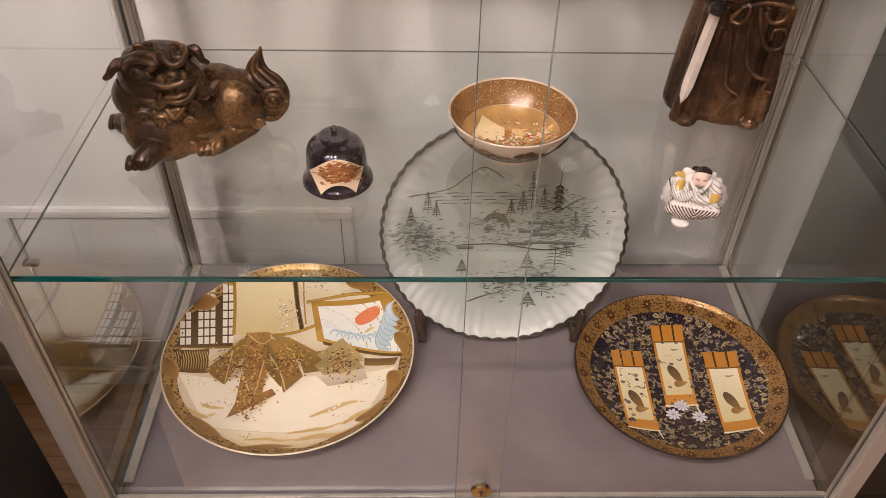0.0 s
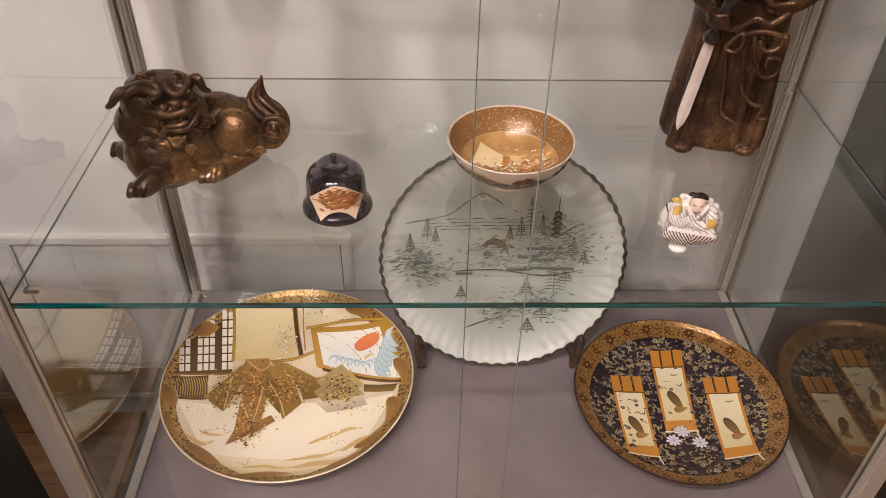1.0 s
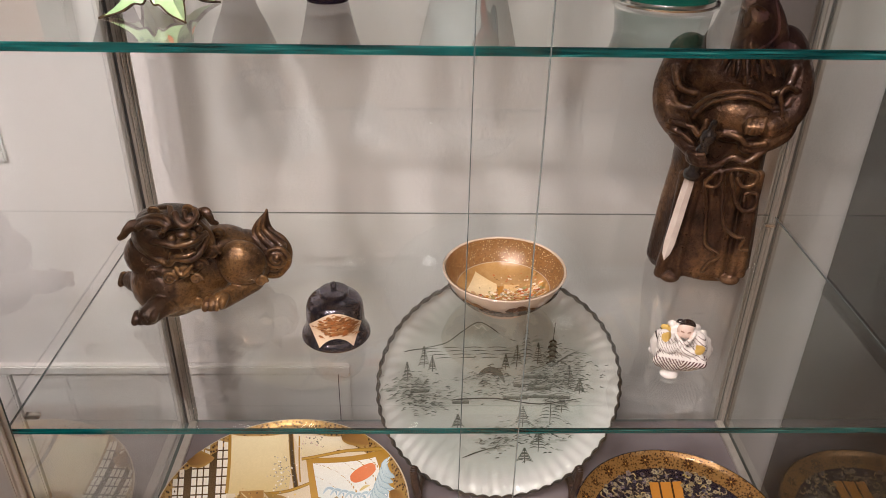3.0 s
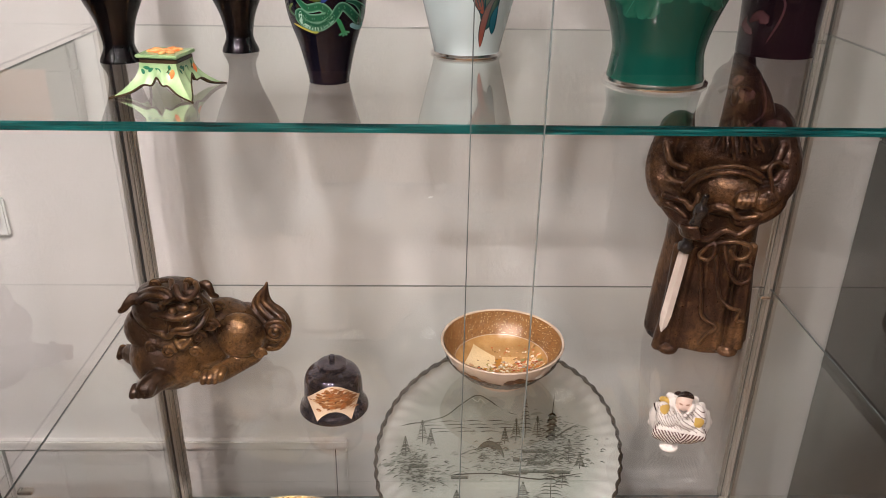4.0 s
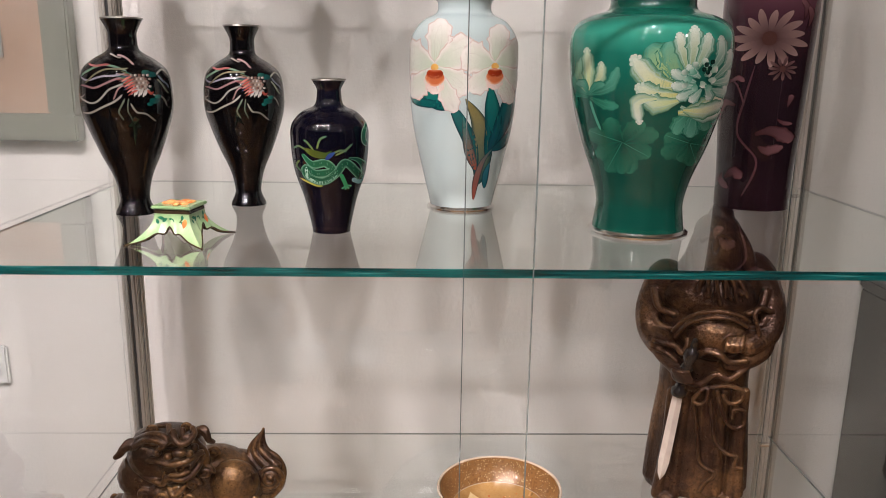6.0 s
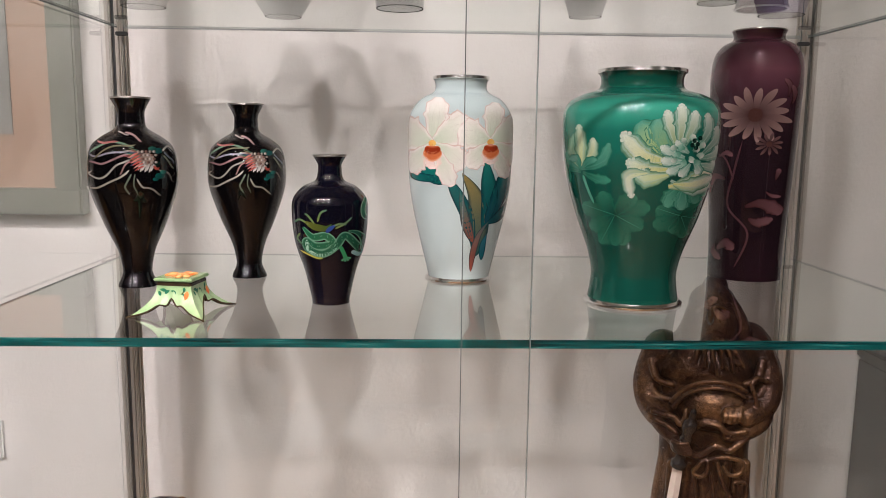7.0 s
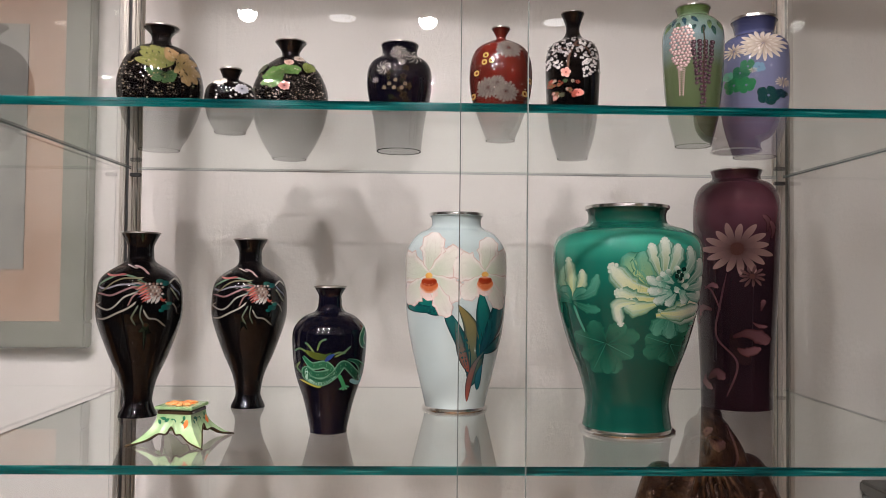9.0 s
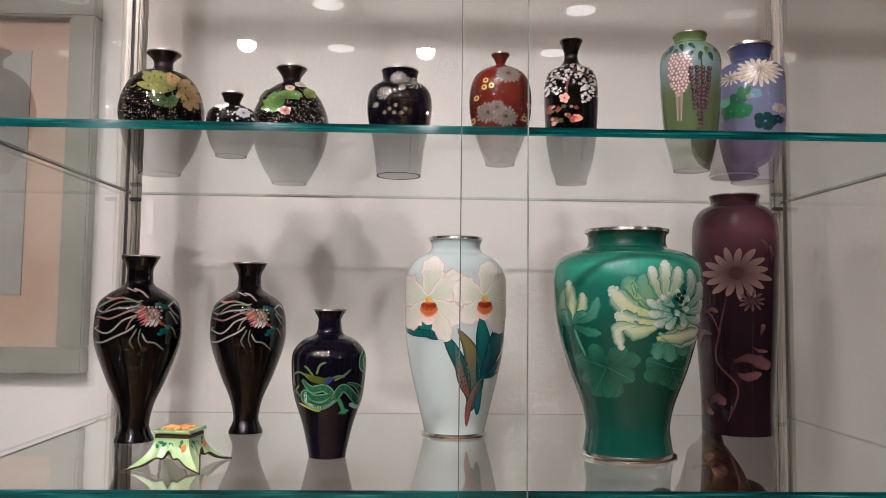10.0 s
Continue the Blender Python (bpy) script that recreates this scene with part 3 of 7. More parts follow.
def phoenix(p):
    at = lambda u, v: ((u - 187) * 0.378, (658 - v) * 0.357)
    for pts, w, c in RIBBONS:
        curly = [q + Vector((0.5 * math.cos(i * 0.8 + w * 9), 1.1 * math.sin(i * 0.8 + pts[0][1]))) for i, q in enumerate(spline([Vector(at(*q)) for q in pts], 4))]
        p.stroke(curly, w * 0.9, blend(c, "7c7a74", 0.45), blend(c, "34322f", 0.5), None, "ribbon", 2)
    for k in range(16):
        a = 2.5 + k * 0.10
        x, y = at(225, 225)
        n = 16 + (k * 5) % 9
        p.stroke([(x + 3 * math.cos(a), y + 3 * math.sin(a)), (x + 0.6 * n * math.cos(a), y + 0.5 * n * math.sin(a)), (x + n * math.cos(a), y + 0.75 * n * math.sin(a))], 0.9, "3a302c", ("24605a", "6a6a48", "8a4448", "9a8a80", "3c4668")[k % 5], None, "leaf", 4)
    for u, v, r, c in ((262, 212, 5.0, "154a48"), (246, 206, 4.5, "2a5a50"), (265, 290, 5.5, "0f4e48"), (252, 300, 3.2, "17605a"), (275, 278, 3.5, "1f6a60")):
        p.disc(*at(u, v), r, c, "0c2a28", 0.6)
    p.disc(*at(228, 238), 8.5, "6a5a52", "8a7a70", 0.85)
    for i in range(5):
        for j in range(5):
            u, v = 206 + i * 11 + (j % 2) * 5, 214 + j * 11
            p.disc(*at(u, v), 1.7, ("a89c92", "c2b8b0", "7a5a50")[(i + 2 * j) % 3], "3a2c28", 0.8)
    for k in range(7):
        u, v = 206 + k * 6, 262 + (k * 5) % 9
        p.stroke([at(u + 6, v - 14), at(u + 1, v), at(u - 3, v + 10)], 1.1, "8a8580", "c8c4be", None, "leaf")
    for k in range(6):
        u, v = 182 + k * 3, 222 + k * 8
        p.stroke([at(u + 24, v - 4), at(u + 10, v + 2), at(u - 4, v + 12)], 1.1, "a8544a", ("b88078", "8a3a34")[k % 2], None, "leaf")
    p.stroke([at(246, 258), at(256, 268), at(264, 262)], 1.6, "9a4a3c", "7a2c24", None, "leaf")


va, p = vase("phoenix", -0.395, -0.230, Z2, M["black_enamel"], "black enamel baluster vase with a phoenix in trailing ribbons", group="pair of phoenix vases", rim="dark_metal", step=0.000006, scale=0.962, tall=0.995, drawn=0.968)
phoenix(p)
p.make("painted_phoenix", va, "pale ribbons and a feathered bird in coloured enamel")
vb, p = vase("phoenix", -0.279, -0.165, Z2, M["black_enamel"], "black enamel baluster vase with a phoenix, standing further back", group="pair of phoenix vases", rim="dark_metal", step=0.000006, scale=0.927, tall=1.016, drawn=0.968)
phoenix(p)
p.make("painted_phoenix", vb, "pale ribbons and a feathered bird in coloured enamel")

# dragon vase
vc, p = vase("dragon", -0.159, -0.316, Z2, M["navy_enamel"], "small midnight-blue vase with a green dragon", rim="dark_metal", step=0.000006, scale=1.0, tall=0.963, drawn=0.968)
p.stroke([(-26.7, 84.3), (-16.9, 74.9), (-3.9, 76.4), (2.6, 68.6), (-13.7, 65.4), (-23.4, 70.2), (-21.8, 62.3), (-7.2, 57.6), (5.9, 65.4), (15.6, 76.4), (27.0, 65.4), (33.5, 56.0), (35.1, 68.6), (28.6, 78.0), (18.9, 81.2)], 4.2, "1c5236", "143f30", "5f8a72", "ribbon", 8)
p.stroke([(-22.8, 71.7), (-21.8, 60.7), (-7.2, 56.0), (7.5, 63.9)], 1.6, "9ab8a8", "6a9a84", None, "ribbon", 6)
p.stroke([(22.1, 59.1), (30.2, 54.4), (35.1, 59.1)], 2.2, "8ab0b4", "4a8a84", None, "ribbon", 6)
p.stroke([(-25.0, 90.6), (-15.3, 85.9), (-3.9, 84.3), (2.6, 89.0)], 3.6, "4a4c18", "24401c", None, "leaf")
for k, pts in enumerate(([(-20.2, 87.5), (-29.9, 92.2), (-35.8, 89.0)], [(-12.0, 90.6), (-8.8, 100.0), (-2.3, 103.2)], [(2.6, 85.9), (10.7, 89.0), (17.2, 87.5)], [(5.9, 84.3), (15.6, 89.0), (22.8, 95.3)], [(-29.9, 78.0), (-33.1, 71.7), (-26.7, 65.4)], [(-15.3, 89.0), (-21.8, 96.9), (-25.0, 98.5)])):
    p.stroke(pts, 1.0, "5a6434", "3a5a4c", None, "ribbon")
p.stroke([(-3.9, 79.6), (1.0, 84.3), (5.9, 87.5)], 2.2, "1c2c60", "243c78", None, "leaf")
for a in (0, 0.7, 1.4, 2.1):
    x, y = (15.6, 52.9)
    p.stroke([(x, y), (x + 3 * math.cos(a - 2.3), y + 3 * math.sin(a - 2.3)), (x + 6 * math.cos(a - 2.4), y + 5 * math.sin(a - 2.4))], 0.9, "3c8a5a", "5aa07a", None, "ribbon")
p.stroke([(10.7, 65.4), (14.0, 57.6), (16.2, 51.3)], 2.0, "2c7a4c", "3c8a5a", None, "ribbon")
p.stroke([(39.0, 114.2), (34.5, 106.3), (34.5, 96.9), (39.0, 92.2)], 2.6, "1f6040", "175040", "8ab09a", "ribbon")
p.stroke([(-29.9, 59.1), (-13.7, 52.9), (-7.2, 52.9)], 1.0, "b0a04a", "7a8a3a", None, "ribbon")
for i, q in enumerate(spline([Vector(q) for q in [(-16.9, 74.9), (-3.9, 76.4), (2.6, 68.6), (-13.7, 65.4), (-23.4, 70.2), (-21.8, 62.3), (-7.2, 57.6), (5.9, 65.4), (15.6, 76.4), (27.0, 65.4), (33.5, 56.0)]], 4)):
    p.disc(q.x + 1.2 * (-1) ** i, q.y, 0.9, "0c2a20", "3f7a5a")
p.make("painted_dragon", vc, "winding green dragon in enamel")

# orchid vase
vd, p = vase("orchid", -0.015, -0.168, Z2, M["pale_enamel"], "pale blue enamel vase with white orchids and long leaves", rim="silver", foot="silver", step=0.000006, scale=1.0, tall=1.0, drawn=0.968)
for pts, w, c0, c1 in (([(-10.7, 122.1), (-29.4, 126.6), (-48.1, 144.7), (-62.1, 140.1)], 9, "0f4a4a", "1f7a6c"), ([(-15.4, 124.3), (-38.8, 124.3), (-57.4, 126.6), (-63.0, 133.4)], 5, "0e3f44", "17665e"), ([(17.3, 45.2), (10.3, 81.4), (-6.1, 113.0), (-13.1, 122.1)], 8, "0c3a40", "1a5a58"), ([(19.6, 31.6), (24.3, 67.8), (19.6, 104.0), (3.3, 131.1)], 12, "0f4a4c", "7a6a3a"), ([(17.3, 49.7), (7.9, 76.8), (0.9, 113.0)], 6, "7a3a2a", "16605c"), ([(29.0, 63.3), (36.0, 99.5), (33.6, 126.6), (31.3, 146.9)], 10, "0d4248", "1f6a62"), ([(31.3, 72.3), (47.6, 104.0), (59.3, 140.1), (62.6, 167.3)], 10, "123a4a", "1c6a66"), ([(33.6, 72.3), (47.6, 79.1), (57.0, 90.4), (61.6, 104.0)], 6, "0f3a44", "2a6a6a"), ([(14.9, 13.6), (17.3, 36.2), (24.3, 58.8), (36.0, 74.6)], 4, "8a4030", "3a5a5a"), ([(27.6, 27.1), (29.0, 45.2), (33.6, 58.8)], 4, "14505a", "2a6070")):
    p.stroke(pts, w, c0, c1, "0b2f36", "leaf", 6)
for fx, fy, s in ((95, 240, 1.0), (240, 235, 0.86)):
    for a, ln, w in ((1.45, 118, 30), (0.55, 112, 40), (2.75, 100, 42), (-0.55, 100, 30), (-2.35, 96, 28), (-1.1, 116, 22)):
        x, y = fx, fy
        q = [(x, y), (x + 0.55 * ln * s * math.cos(a), y - 0.55 * ln * s * math.sin(a)), (x + ln * s * math.cos(a), y - ln * s * math.sin(a))]
        q = [((u - 163) * 0.467, (600 - v) * 0.452) for u, v in q]
        p.stroke(q, w * 0.50 * s, "a9b39c", "cfc8c2", "b79f98", "frill", 12)
        p.stroke([q[0], q[1], Vector(q[2]) * 0.97 + Vector(q[0]) * 0.03], w * 0.455 * s, "a4b09a", "d2ccc6", "ccc4be", "frill", 12)
        for k in (-0.45, 0.0, 0.45):
            mid = Vector(q[1]) + Vector((q[0][1] - q[2][1], q[2][0] - q[0][0])).normalized() * (w * 0.3 * s * k)
            p.stroke([q[0], mid, Vector(q[2]) * 0.92 + Vector(q[0]) * 0.08], 0.16, "a0aa94", "b8aca6", None, "ribbon")
    q = [((u - 163) * 0.467, (600 - v) * 0.452) for u, v in ((fx - 20 * s, fy + 10), (fx, fy + 17), (fx + 21 * s, fy + 10))]
    lip = [((u - 163) * 0.467, (600 - v) * 0.452) for u, v in ((fx, fy - 2), (fx - 1, fy + 26), (fx + 2, fy + 62 * s))]
    p.stroke(lip, 11.5 * s, "b06040", "d6c8c2", "cbb0a6", "frill", 12)
    p.stroke([(q[0][0] - 1, q[0][1] - 3), (q[1][0], q[1][1] - 6), (q[2][0] + 1, q[2][1] - 3)], 6.2 * s, "b4643c", "a85830", "cf9c80", "blob", 6)
    p.stroke(q, 5.4 * s, "8a3016", "742410", "b4663e", "blob", 6)
    q = [((u - 163) * 0.467, (600 - v) * 0.452) for u, v in ((fx - 8, fy + 2), (fx, fy - 4), (fx + 8, fy + 2))]
    p.stroke(q, 3.2 * s, "c88a40", "c8a860", None, "blob", 6)
p.make("painted_orchids", vd, "white orchids with orange lips and dark green leaves")

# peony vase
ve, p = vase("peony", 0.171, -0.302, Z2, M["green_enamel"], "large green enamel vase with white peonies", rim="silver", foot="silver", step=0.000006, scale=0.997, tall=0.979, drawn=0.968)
pe = lambda u, v: ((u - 624) * 0.456, (603 - v) * 0.432)
LEAVES = [((580, 372), ((505, 352), (522, 408), (548, 446), (600, 446), (640, 404), (655, 352), (625, 326), (548, 318), (580, 448))), ((722, 372), ((668, 352), (662, 392), (700, 412), (742, 424), (772, 384), (770, 345), (728, 428)))]
for (u, v), tips in LEAVES:
    for a, b in tips:
        m = ((u + a) / 2 + (b - v) * 0.08, (v + b) / 2 - (a - u) * 0.08)
        p.stroke([pe(u, v), pe(*m), pe(a, b)], 9.0, "0a3228", "276350", "154f3f", "frill", 8)
for a, b in ((668, 352), (505, 352), (548, 446), (640, 404), (742, 424), (772, 384)):
    u, v = (580, 372) if a < 660 else (722, 372)
    p.stroke([pe(u, v), pe((u + a) / 2, (v + b) / 2), pe(a, b)], 0.3, "2a6c5a", "34705e", None, "ribbon")
p.stroke([pe(505, 282), pe(516, 312), pe(532, 348)], 1.3, "2f7a64", "4a907a", None, "ribbon")
PETALS = [
    ((500, 275), (465, 268), (472, 304), 4.6, "14523f", "4a907a"), ((505, 275), (535, 288), (568, 292), 4.6, "14523f", "4a907a"),
    ((500, 268), (545, 250), (562, 206), 5.5, "1a604c", "84b49e"), ((500, 268), (470, 252), (460, 230), 4.5, "1a604c", "6aa48c"),
    ((500, 266), (478, 232), (482, 186), 5.5, "a8bc80", "b8ccb0"), ((500, 266), (524, 232), (526, 196), 5.5, "c0b868", "ccd0ac"),
    ((500, 266), (500, 225), (492, 166), 6.5, "c8bc5c", "c4d4b4"), ((500, 268), (490, 245), (470, 246), 4.0, "1a604c", "84b49e"), ((502, 268), (516, 250), (536, 244), 4.0, "1a604c", "84b49e"),
    ((720, 300), (700, 322), (688, 350), 8, "1c6450", "8ab8a2"), ((725, 300), (722, 330), (720, 358), 8, "1c6450", "9cc4b0"), ((730, 300), (748, 325), (752, 344), 8, "1c6450", "8ab8a2"), ((740, 295), (770, 312), (784, 318), 7, "1c6450", "84b49e"),
    ((692, 240), (655, 205), (622, 160), 16, "c4b448", "8ab8a4"), ((692, 235), (672, 200), (660, 152), 13, "b8b060", "a4c4b0"),
    ((692, 245), (640, 240), (590, 184), 11, "c8ac34", "ddd6c6"), ((692, 262), (645, 268), (602, 246), 10, "ccb03c", "ccd2bc"),
    ((690, 275), (648, 285), (625, 268), 9, "c0b860", "c4ceb4"), ((645, 272), (606, 276), (614, 328), 6, "d0c688", "e2dad0"),
    ((690, 302), (740, 292), (790, 258), 9, "d4b84c", "dfd2c6"), ((694, 288), (740, 312), (786, 300), 5.5, "b8c4ae", "dccfc6"), ((700, 296), (735, 300), (790, 282), 7, "d0b850", "e0d2c8"),
    ((702, 214), (690, 172), (678, 134), 7, "b8ac58", "e0d6cc"), ((708, 212), (712, 165), (708, 120), 8, "b4a864", "e6dcd2"), ((716, 212), (734, 168), (738, 134), 7, "a8a870", "dcd4ca"),
    ((745, 216), (768, 180), (764, 138), 6, "2f7460", "c8cac0"), ((755, 230), (786, 200), (788, 166), 6, "2f7460", "ccccc2"), ((752, 238), (784, 232), (796, 210), 6, "4a8a74", "d4d0c8"), ((748, 250), (778, 258), (790, 246), 6, "6a9c88", "dcd4cc"),
    ((720, 236), (692, 226), (670, 212), 5.5, "7aa490", "e0d6d0"), ((722, 244), (694, 246), (672, 242), 5.5, "84ac98", "e4dad4"), ((722, 250), (700, 264), (684, 268), 5, "84ac98", "e0d6d0"),
    ((732, 250), (720, 268), (710, 276), 5, "84ac98", "e4dad4"), ((740, 246), (750, 262), (746, 272), 5, "7aa490", "dcd2cc"), ((728, 226), (712, 214), (700, 200), 5, "6a9480", "dcd4cc"),
]
for a, b, c, w, c0, c1 in PETALS:
    pale = c1 > "c0"
    c0, c1 = blend(c0, "6f8c70" if c0 > "b9" else "1c5444", 0.5), blend(blend(c1, "cfc0b8" if pale else "23604f", 0.5), "2a6654", 0.24)
    p.stroke([pe(*a), pe(*b), pe(*c)], w * 1.12, c0, blend(c1, "1f5a49", 0.5), blend(c1, "14503f", 0.85), "frill", 12)
    p.stroke([pe(*a), pe(*b), pe(*c)], w * 0.88, blend(c0, "1c5444", 0.25), blend(c1, "1f5a49", 0.12), blend(c1, "1f5a49", 0.5), "frill", 12)
    p.stroke([pe(*a), Vector(pe(*b)).lerp(Vector(pe(*c)), 0.15), Vector(pe(*b)).lerp(Vector(pe(*c)), 0.96)], w * 0.55, c0, c1, blend(c1, "1f5a49", 0.2), "frill", 12)
    if pale and w > 4.5:
        root, tip = Vector(pe(*a)), Vector(pe(*c))
        d = (tip - Vector(pe(*b))).normalized()
        side = Vector((-d.y, d.x))
        for k in range(-2, 3):
            q = tip + side * (w * 0.22 * k) - d * (w * 0.10 * k * k)
            p.disc(q.x, q.y, w * 0.17, blend(c1, "1f5a49", 0.1))
for k in range(13):
    a, r = k * 2.4, 5 + 15 * (k / 13) ** 0.7
    u, v = 728 + r * 1.5 * math.cos(a), 222 - r * 1.25 * math.sin(a)
    m = (u + 9 * math.cos(a + 0.5), v - 9 * math.sin(a + 0.5))
    q = (u + 15 * math.cos(a + 0.2), v - 15 * math.sin(a + 0.2))
    p.stroke([pe(u, v), pe(*m), pe(*q)], 3.6, ("1c5c4a", "2f6e5a", "5a8a76")[k % 3], ("a8ada2", "7f9c8c", "b4b4aa")[k % 3], ("5c8674", "457a68", "6f9382")[k % 3], "frill", 8)
for u, v in ((738, 198), (745, 206), (750, 192), (734, 208), (742, 214)):
    p.disc(*pe(u, v), 2.2, "08261f")
p.make("painted_peonies", ve, "soft white and yellow peonies with shaded green leaves")

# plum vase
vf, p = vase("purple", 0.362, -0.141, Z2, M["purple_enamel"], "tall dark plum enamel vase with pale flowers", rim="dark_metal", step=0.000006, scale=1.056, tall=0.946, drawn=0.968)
p.stroke([(-10.6, 17.7), (1.4, 59.5), (-22.6, 92.0), (-17.8, 133.8), (-10.6, 171.0)], 1.2, "4a3034", "3c262c", None, "ribbon", 8)
p.stroke([(-17.8, 124.5), (-27.4, 147.8), (-37.0, 154.7)], 1.0, "4a3034", "3c262c", None, "ribbon")
for x, y, r, n, c0, c1 in ((930, 165, 82, 15, "2a1618", "7a625e"), (965, 238, 34, 11, "221214", "563f3e")):
    p.flower((x - 927) * 0.48, (598 - y) * 0.464, r * 0.48, n, c0, c1, None, "3a2420", 0.2, squash=0.82, width=r * 0.052)
for pts, w in (([(-27.4, 124.5), (-39.4, 126.8), (-47.5, 115.2), (-44.2, 105.9)], 9), ([(-3.4, 92.0), (13.4, 96.6), (30.2, 89.7), (35.0, 82.7)], 10), ([(1.4, 78.1), (11.0, 73.4), (27.8, 78.1)], 7), ([(-32.2, 36.2), (-22.6, 45.5), (-13.0, 38.6)], 8), ([(-34.6, 45.5), (-37.0, 33.9), (-27.4, 24.6)], 6), ([(27.8, 124.5), (30.2, 133.8), (31.2, 138.5)], 4), ([(18.2, 110.6), (25.4, 105.9), (35.0, 105.0)], 3), ([(35.0, 222.1), (36.0, 236.0), (30.2, 243.0)], 4), ([(39.8, 212.8), (42.2, 226.7), (38.9, 236.0)], 4), ([(-37.0, 150.1), (-27.4, 156.1), (-20.2, 152.4)], 4)):
    p.stroke(pts, w * 0.85, "2e181b", "644448", "2a1416", "frill", 8)
p.make("painted_flowers", vf, "muted pink daisies and leaves on plum enamel")

# top shelf

def leaf_fan(p, root, tips, w, c0, c1):
    """A lobed leaf: tapering lobes from one root, each with a dark vein."""
    for tip in tips:
        a, b = Vector(root), Vector(tip)
        m = (a + b) / 2 + Vector((a.y - b.y, b.x - a.x)) * 0.07
        p.stroke([a, m, b], w, blend(c0, "0a0a06", 0.35), blend(c1, "1a1a10", 0.18), blend(c1, "1a1a10", 0.4), "petal", 5)
        for s in (-0.6, 0.6):
            d = (b - a).normalized()
            q = a.lerp(b, 0.72) + Vector((-d.y, d.x)) * (w * s)
            p.disc(q.x, q.y, w * 0.36, blend(c1, "1a1a10", 0.25))
    for tip in tips:
        a, b = Vector(root), Vector(tip)
        p.stroke([a, (a + b) / 2, a.lerp(b, 0.85)], 0.3, "4a4a28", c1, None, "ribbon")


u1, p = vase("gold_leaf", -0.397, -0.168, Z3, M["black_enamel"], "round black vase with large golden leaves", rim="dark_metal", scale=0.99, tall=0.973)
scatter(p, rng, 240, -50, 50, 62, 136, 0.65, ["b0a698", "9c8e80", "c4bcb0", "8a7c6a"], petals=5, keep=lambda x, y: y < 136 - abs(x) * 0.6)
g1 = lambda u, v: ((u - 275) * 0.274, 163 - (v - 80) * 0.274)
leaf_fan(p, g1(300, 350), [g1(*q) for q in ((215, 330), (238, 372), (280, 388), (330, 380), (345, 350))], 5.5, "24402c", "4a6a44")
leaf_fan(p, g1(330, 292), [g1(*q) for q in ((168, 278), (188, 240), (190, 212), (232, 206), (275, 218), (215, 300))], 6.5, "6a7440", "97995a")
leaf_fan(p, g1(335, 280), [g1(*q) for q in ((300, 212), (328, 222), (300, 240))], 6.0, "a08a50", "c09a72")
leaf_fan(p, g1(345, 300), [g1(*q) for q in ((392, 232), (430, 268), (446, 325), (432, 368), (396, 388), (355, 340))], 6.2, "8a7c48", "b2946a")
for k in range(26):
    x, y = g1(rng.uniform(180, 440), rng.uniform(215, 380))
    a = rng.uniform(0, 6.3)
    p.stroke([(x, y), (x + 1.6 * math.cos(a), y + 1.6 * math.sin(a)), (x + 3.4 * math.cos(a), y + 3.4 * math.sin(a))], 0.7, "0c0a08", "14100c", None, "leaf")
scatter(p, rng, 90, -46, 46, 48, 122, 0.8, ["b8a890", "c8bca8", "a08a5c", "8a7c60"], petals=5)
p.make("painted_leaves", u1, "large gold and green leaves with tiny white blossom")
u2, p = vase("small", -0.275, -0.301, Z3, M["black_enamel"], "very small black vase with white flowers", rim="dark_metal", scale=0.988, tall=0.962)
scatter(p, rng, 40, -27, 27, 30, 56, 1.3, ["b8b4ac", "d8d2c8", "8a8a84"], petals=5)
p.flower(*(-10.7, 56.0), 8, 12, "d8c8b8", "e8e0d4", squash=0.7)
p.flower(*(12.2, 46.8), 8, 12, "8a8c94", "b8b8bc", squash=0.8)
p.make("painted_blossom", u2)
u3, p = vase("lotus", -0.242, -0.104, Z3, M["black_enamel"], "round black vase with green leaves and blossoms", rim="dark_metal", scale=0.97, tall=0.978)
scatter(p, rng, 240, -52, 52, 70, 142, 0.7, ["b4aaa0", "c8beb4", "a08c84", "8a8276"], petals=5, keep=lambda x, y: y < 142 - abs(x) * 0.7)
g3 = lambda u, v: ((u - 893) * 0.297, 169 - (v - 155) * 0.297)
leaf_fan(p, g3(790, 310), [g3(*q) for q in ((740, 325), (748, 295), (775, 285))], 3.5, "3a4a38", "6a7a5c")
leaf_fan(p, g3(862, 345), [g3(*q) for q in ((765, 395), (772, 360), (800, 325), (845, 308), (900, 304), (942, 322), (800, 412))], 7.0, "35552c", "6a9450")
leaf_fan(p, g3(965, 335), [g3(*q) for q in ((965, 280), (1000, 272), (1004, 300))], 4.5, "5a6c30", "8c9a52")
p.flower(*(-7.2, 93.5), 8, 8, "7a4a44", "b88a80", squash=0.8)
p.flower(*(-1.5, 129.3), 7, 9, "a07a70", "c4a89c", squash=0.7)
p.flower(*(11.7, 138.0), 8, 10, "9a8c80", "c8bcb0", squash=0.7)
scatter(p, rng, 110, -46, 48, 60, 120, 0.85, ["b0a298", "c4b8ac", "9a8478", "8a7c60"], petals=5)
p.make("painted_leaves", u3, "green leaves and pale blossom")
u4, p = vase("crab", -0.090, -0.185, Z3, M["navy_enamel"], "black shouldered vase with fine white spider flowers", rim="dark_metal", scale=0.968, tall=0.95)
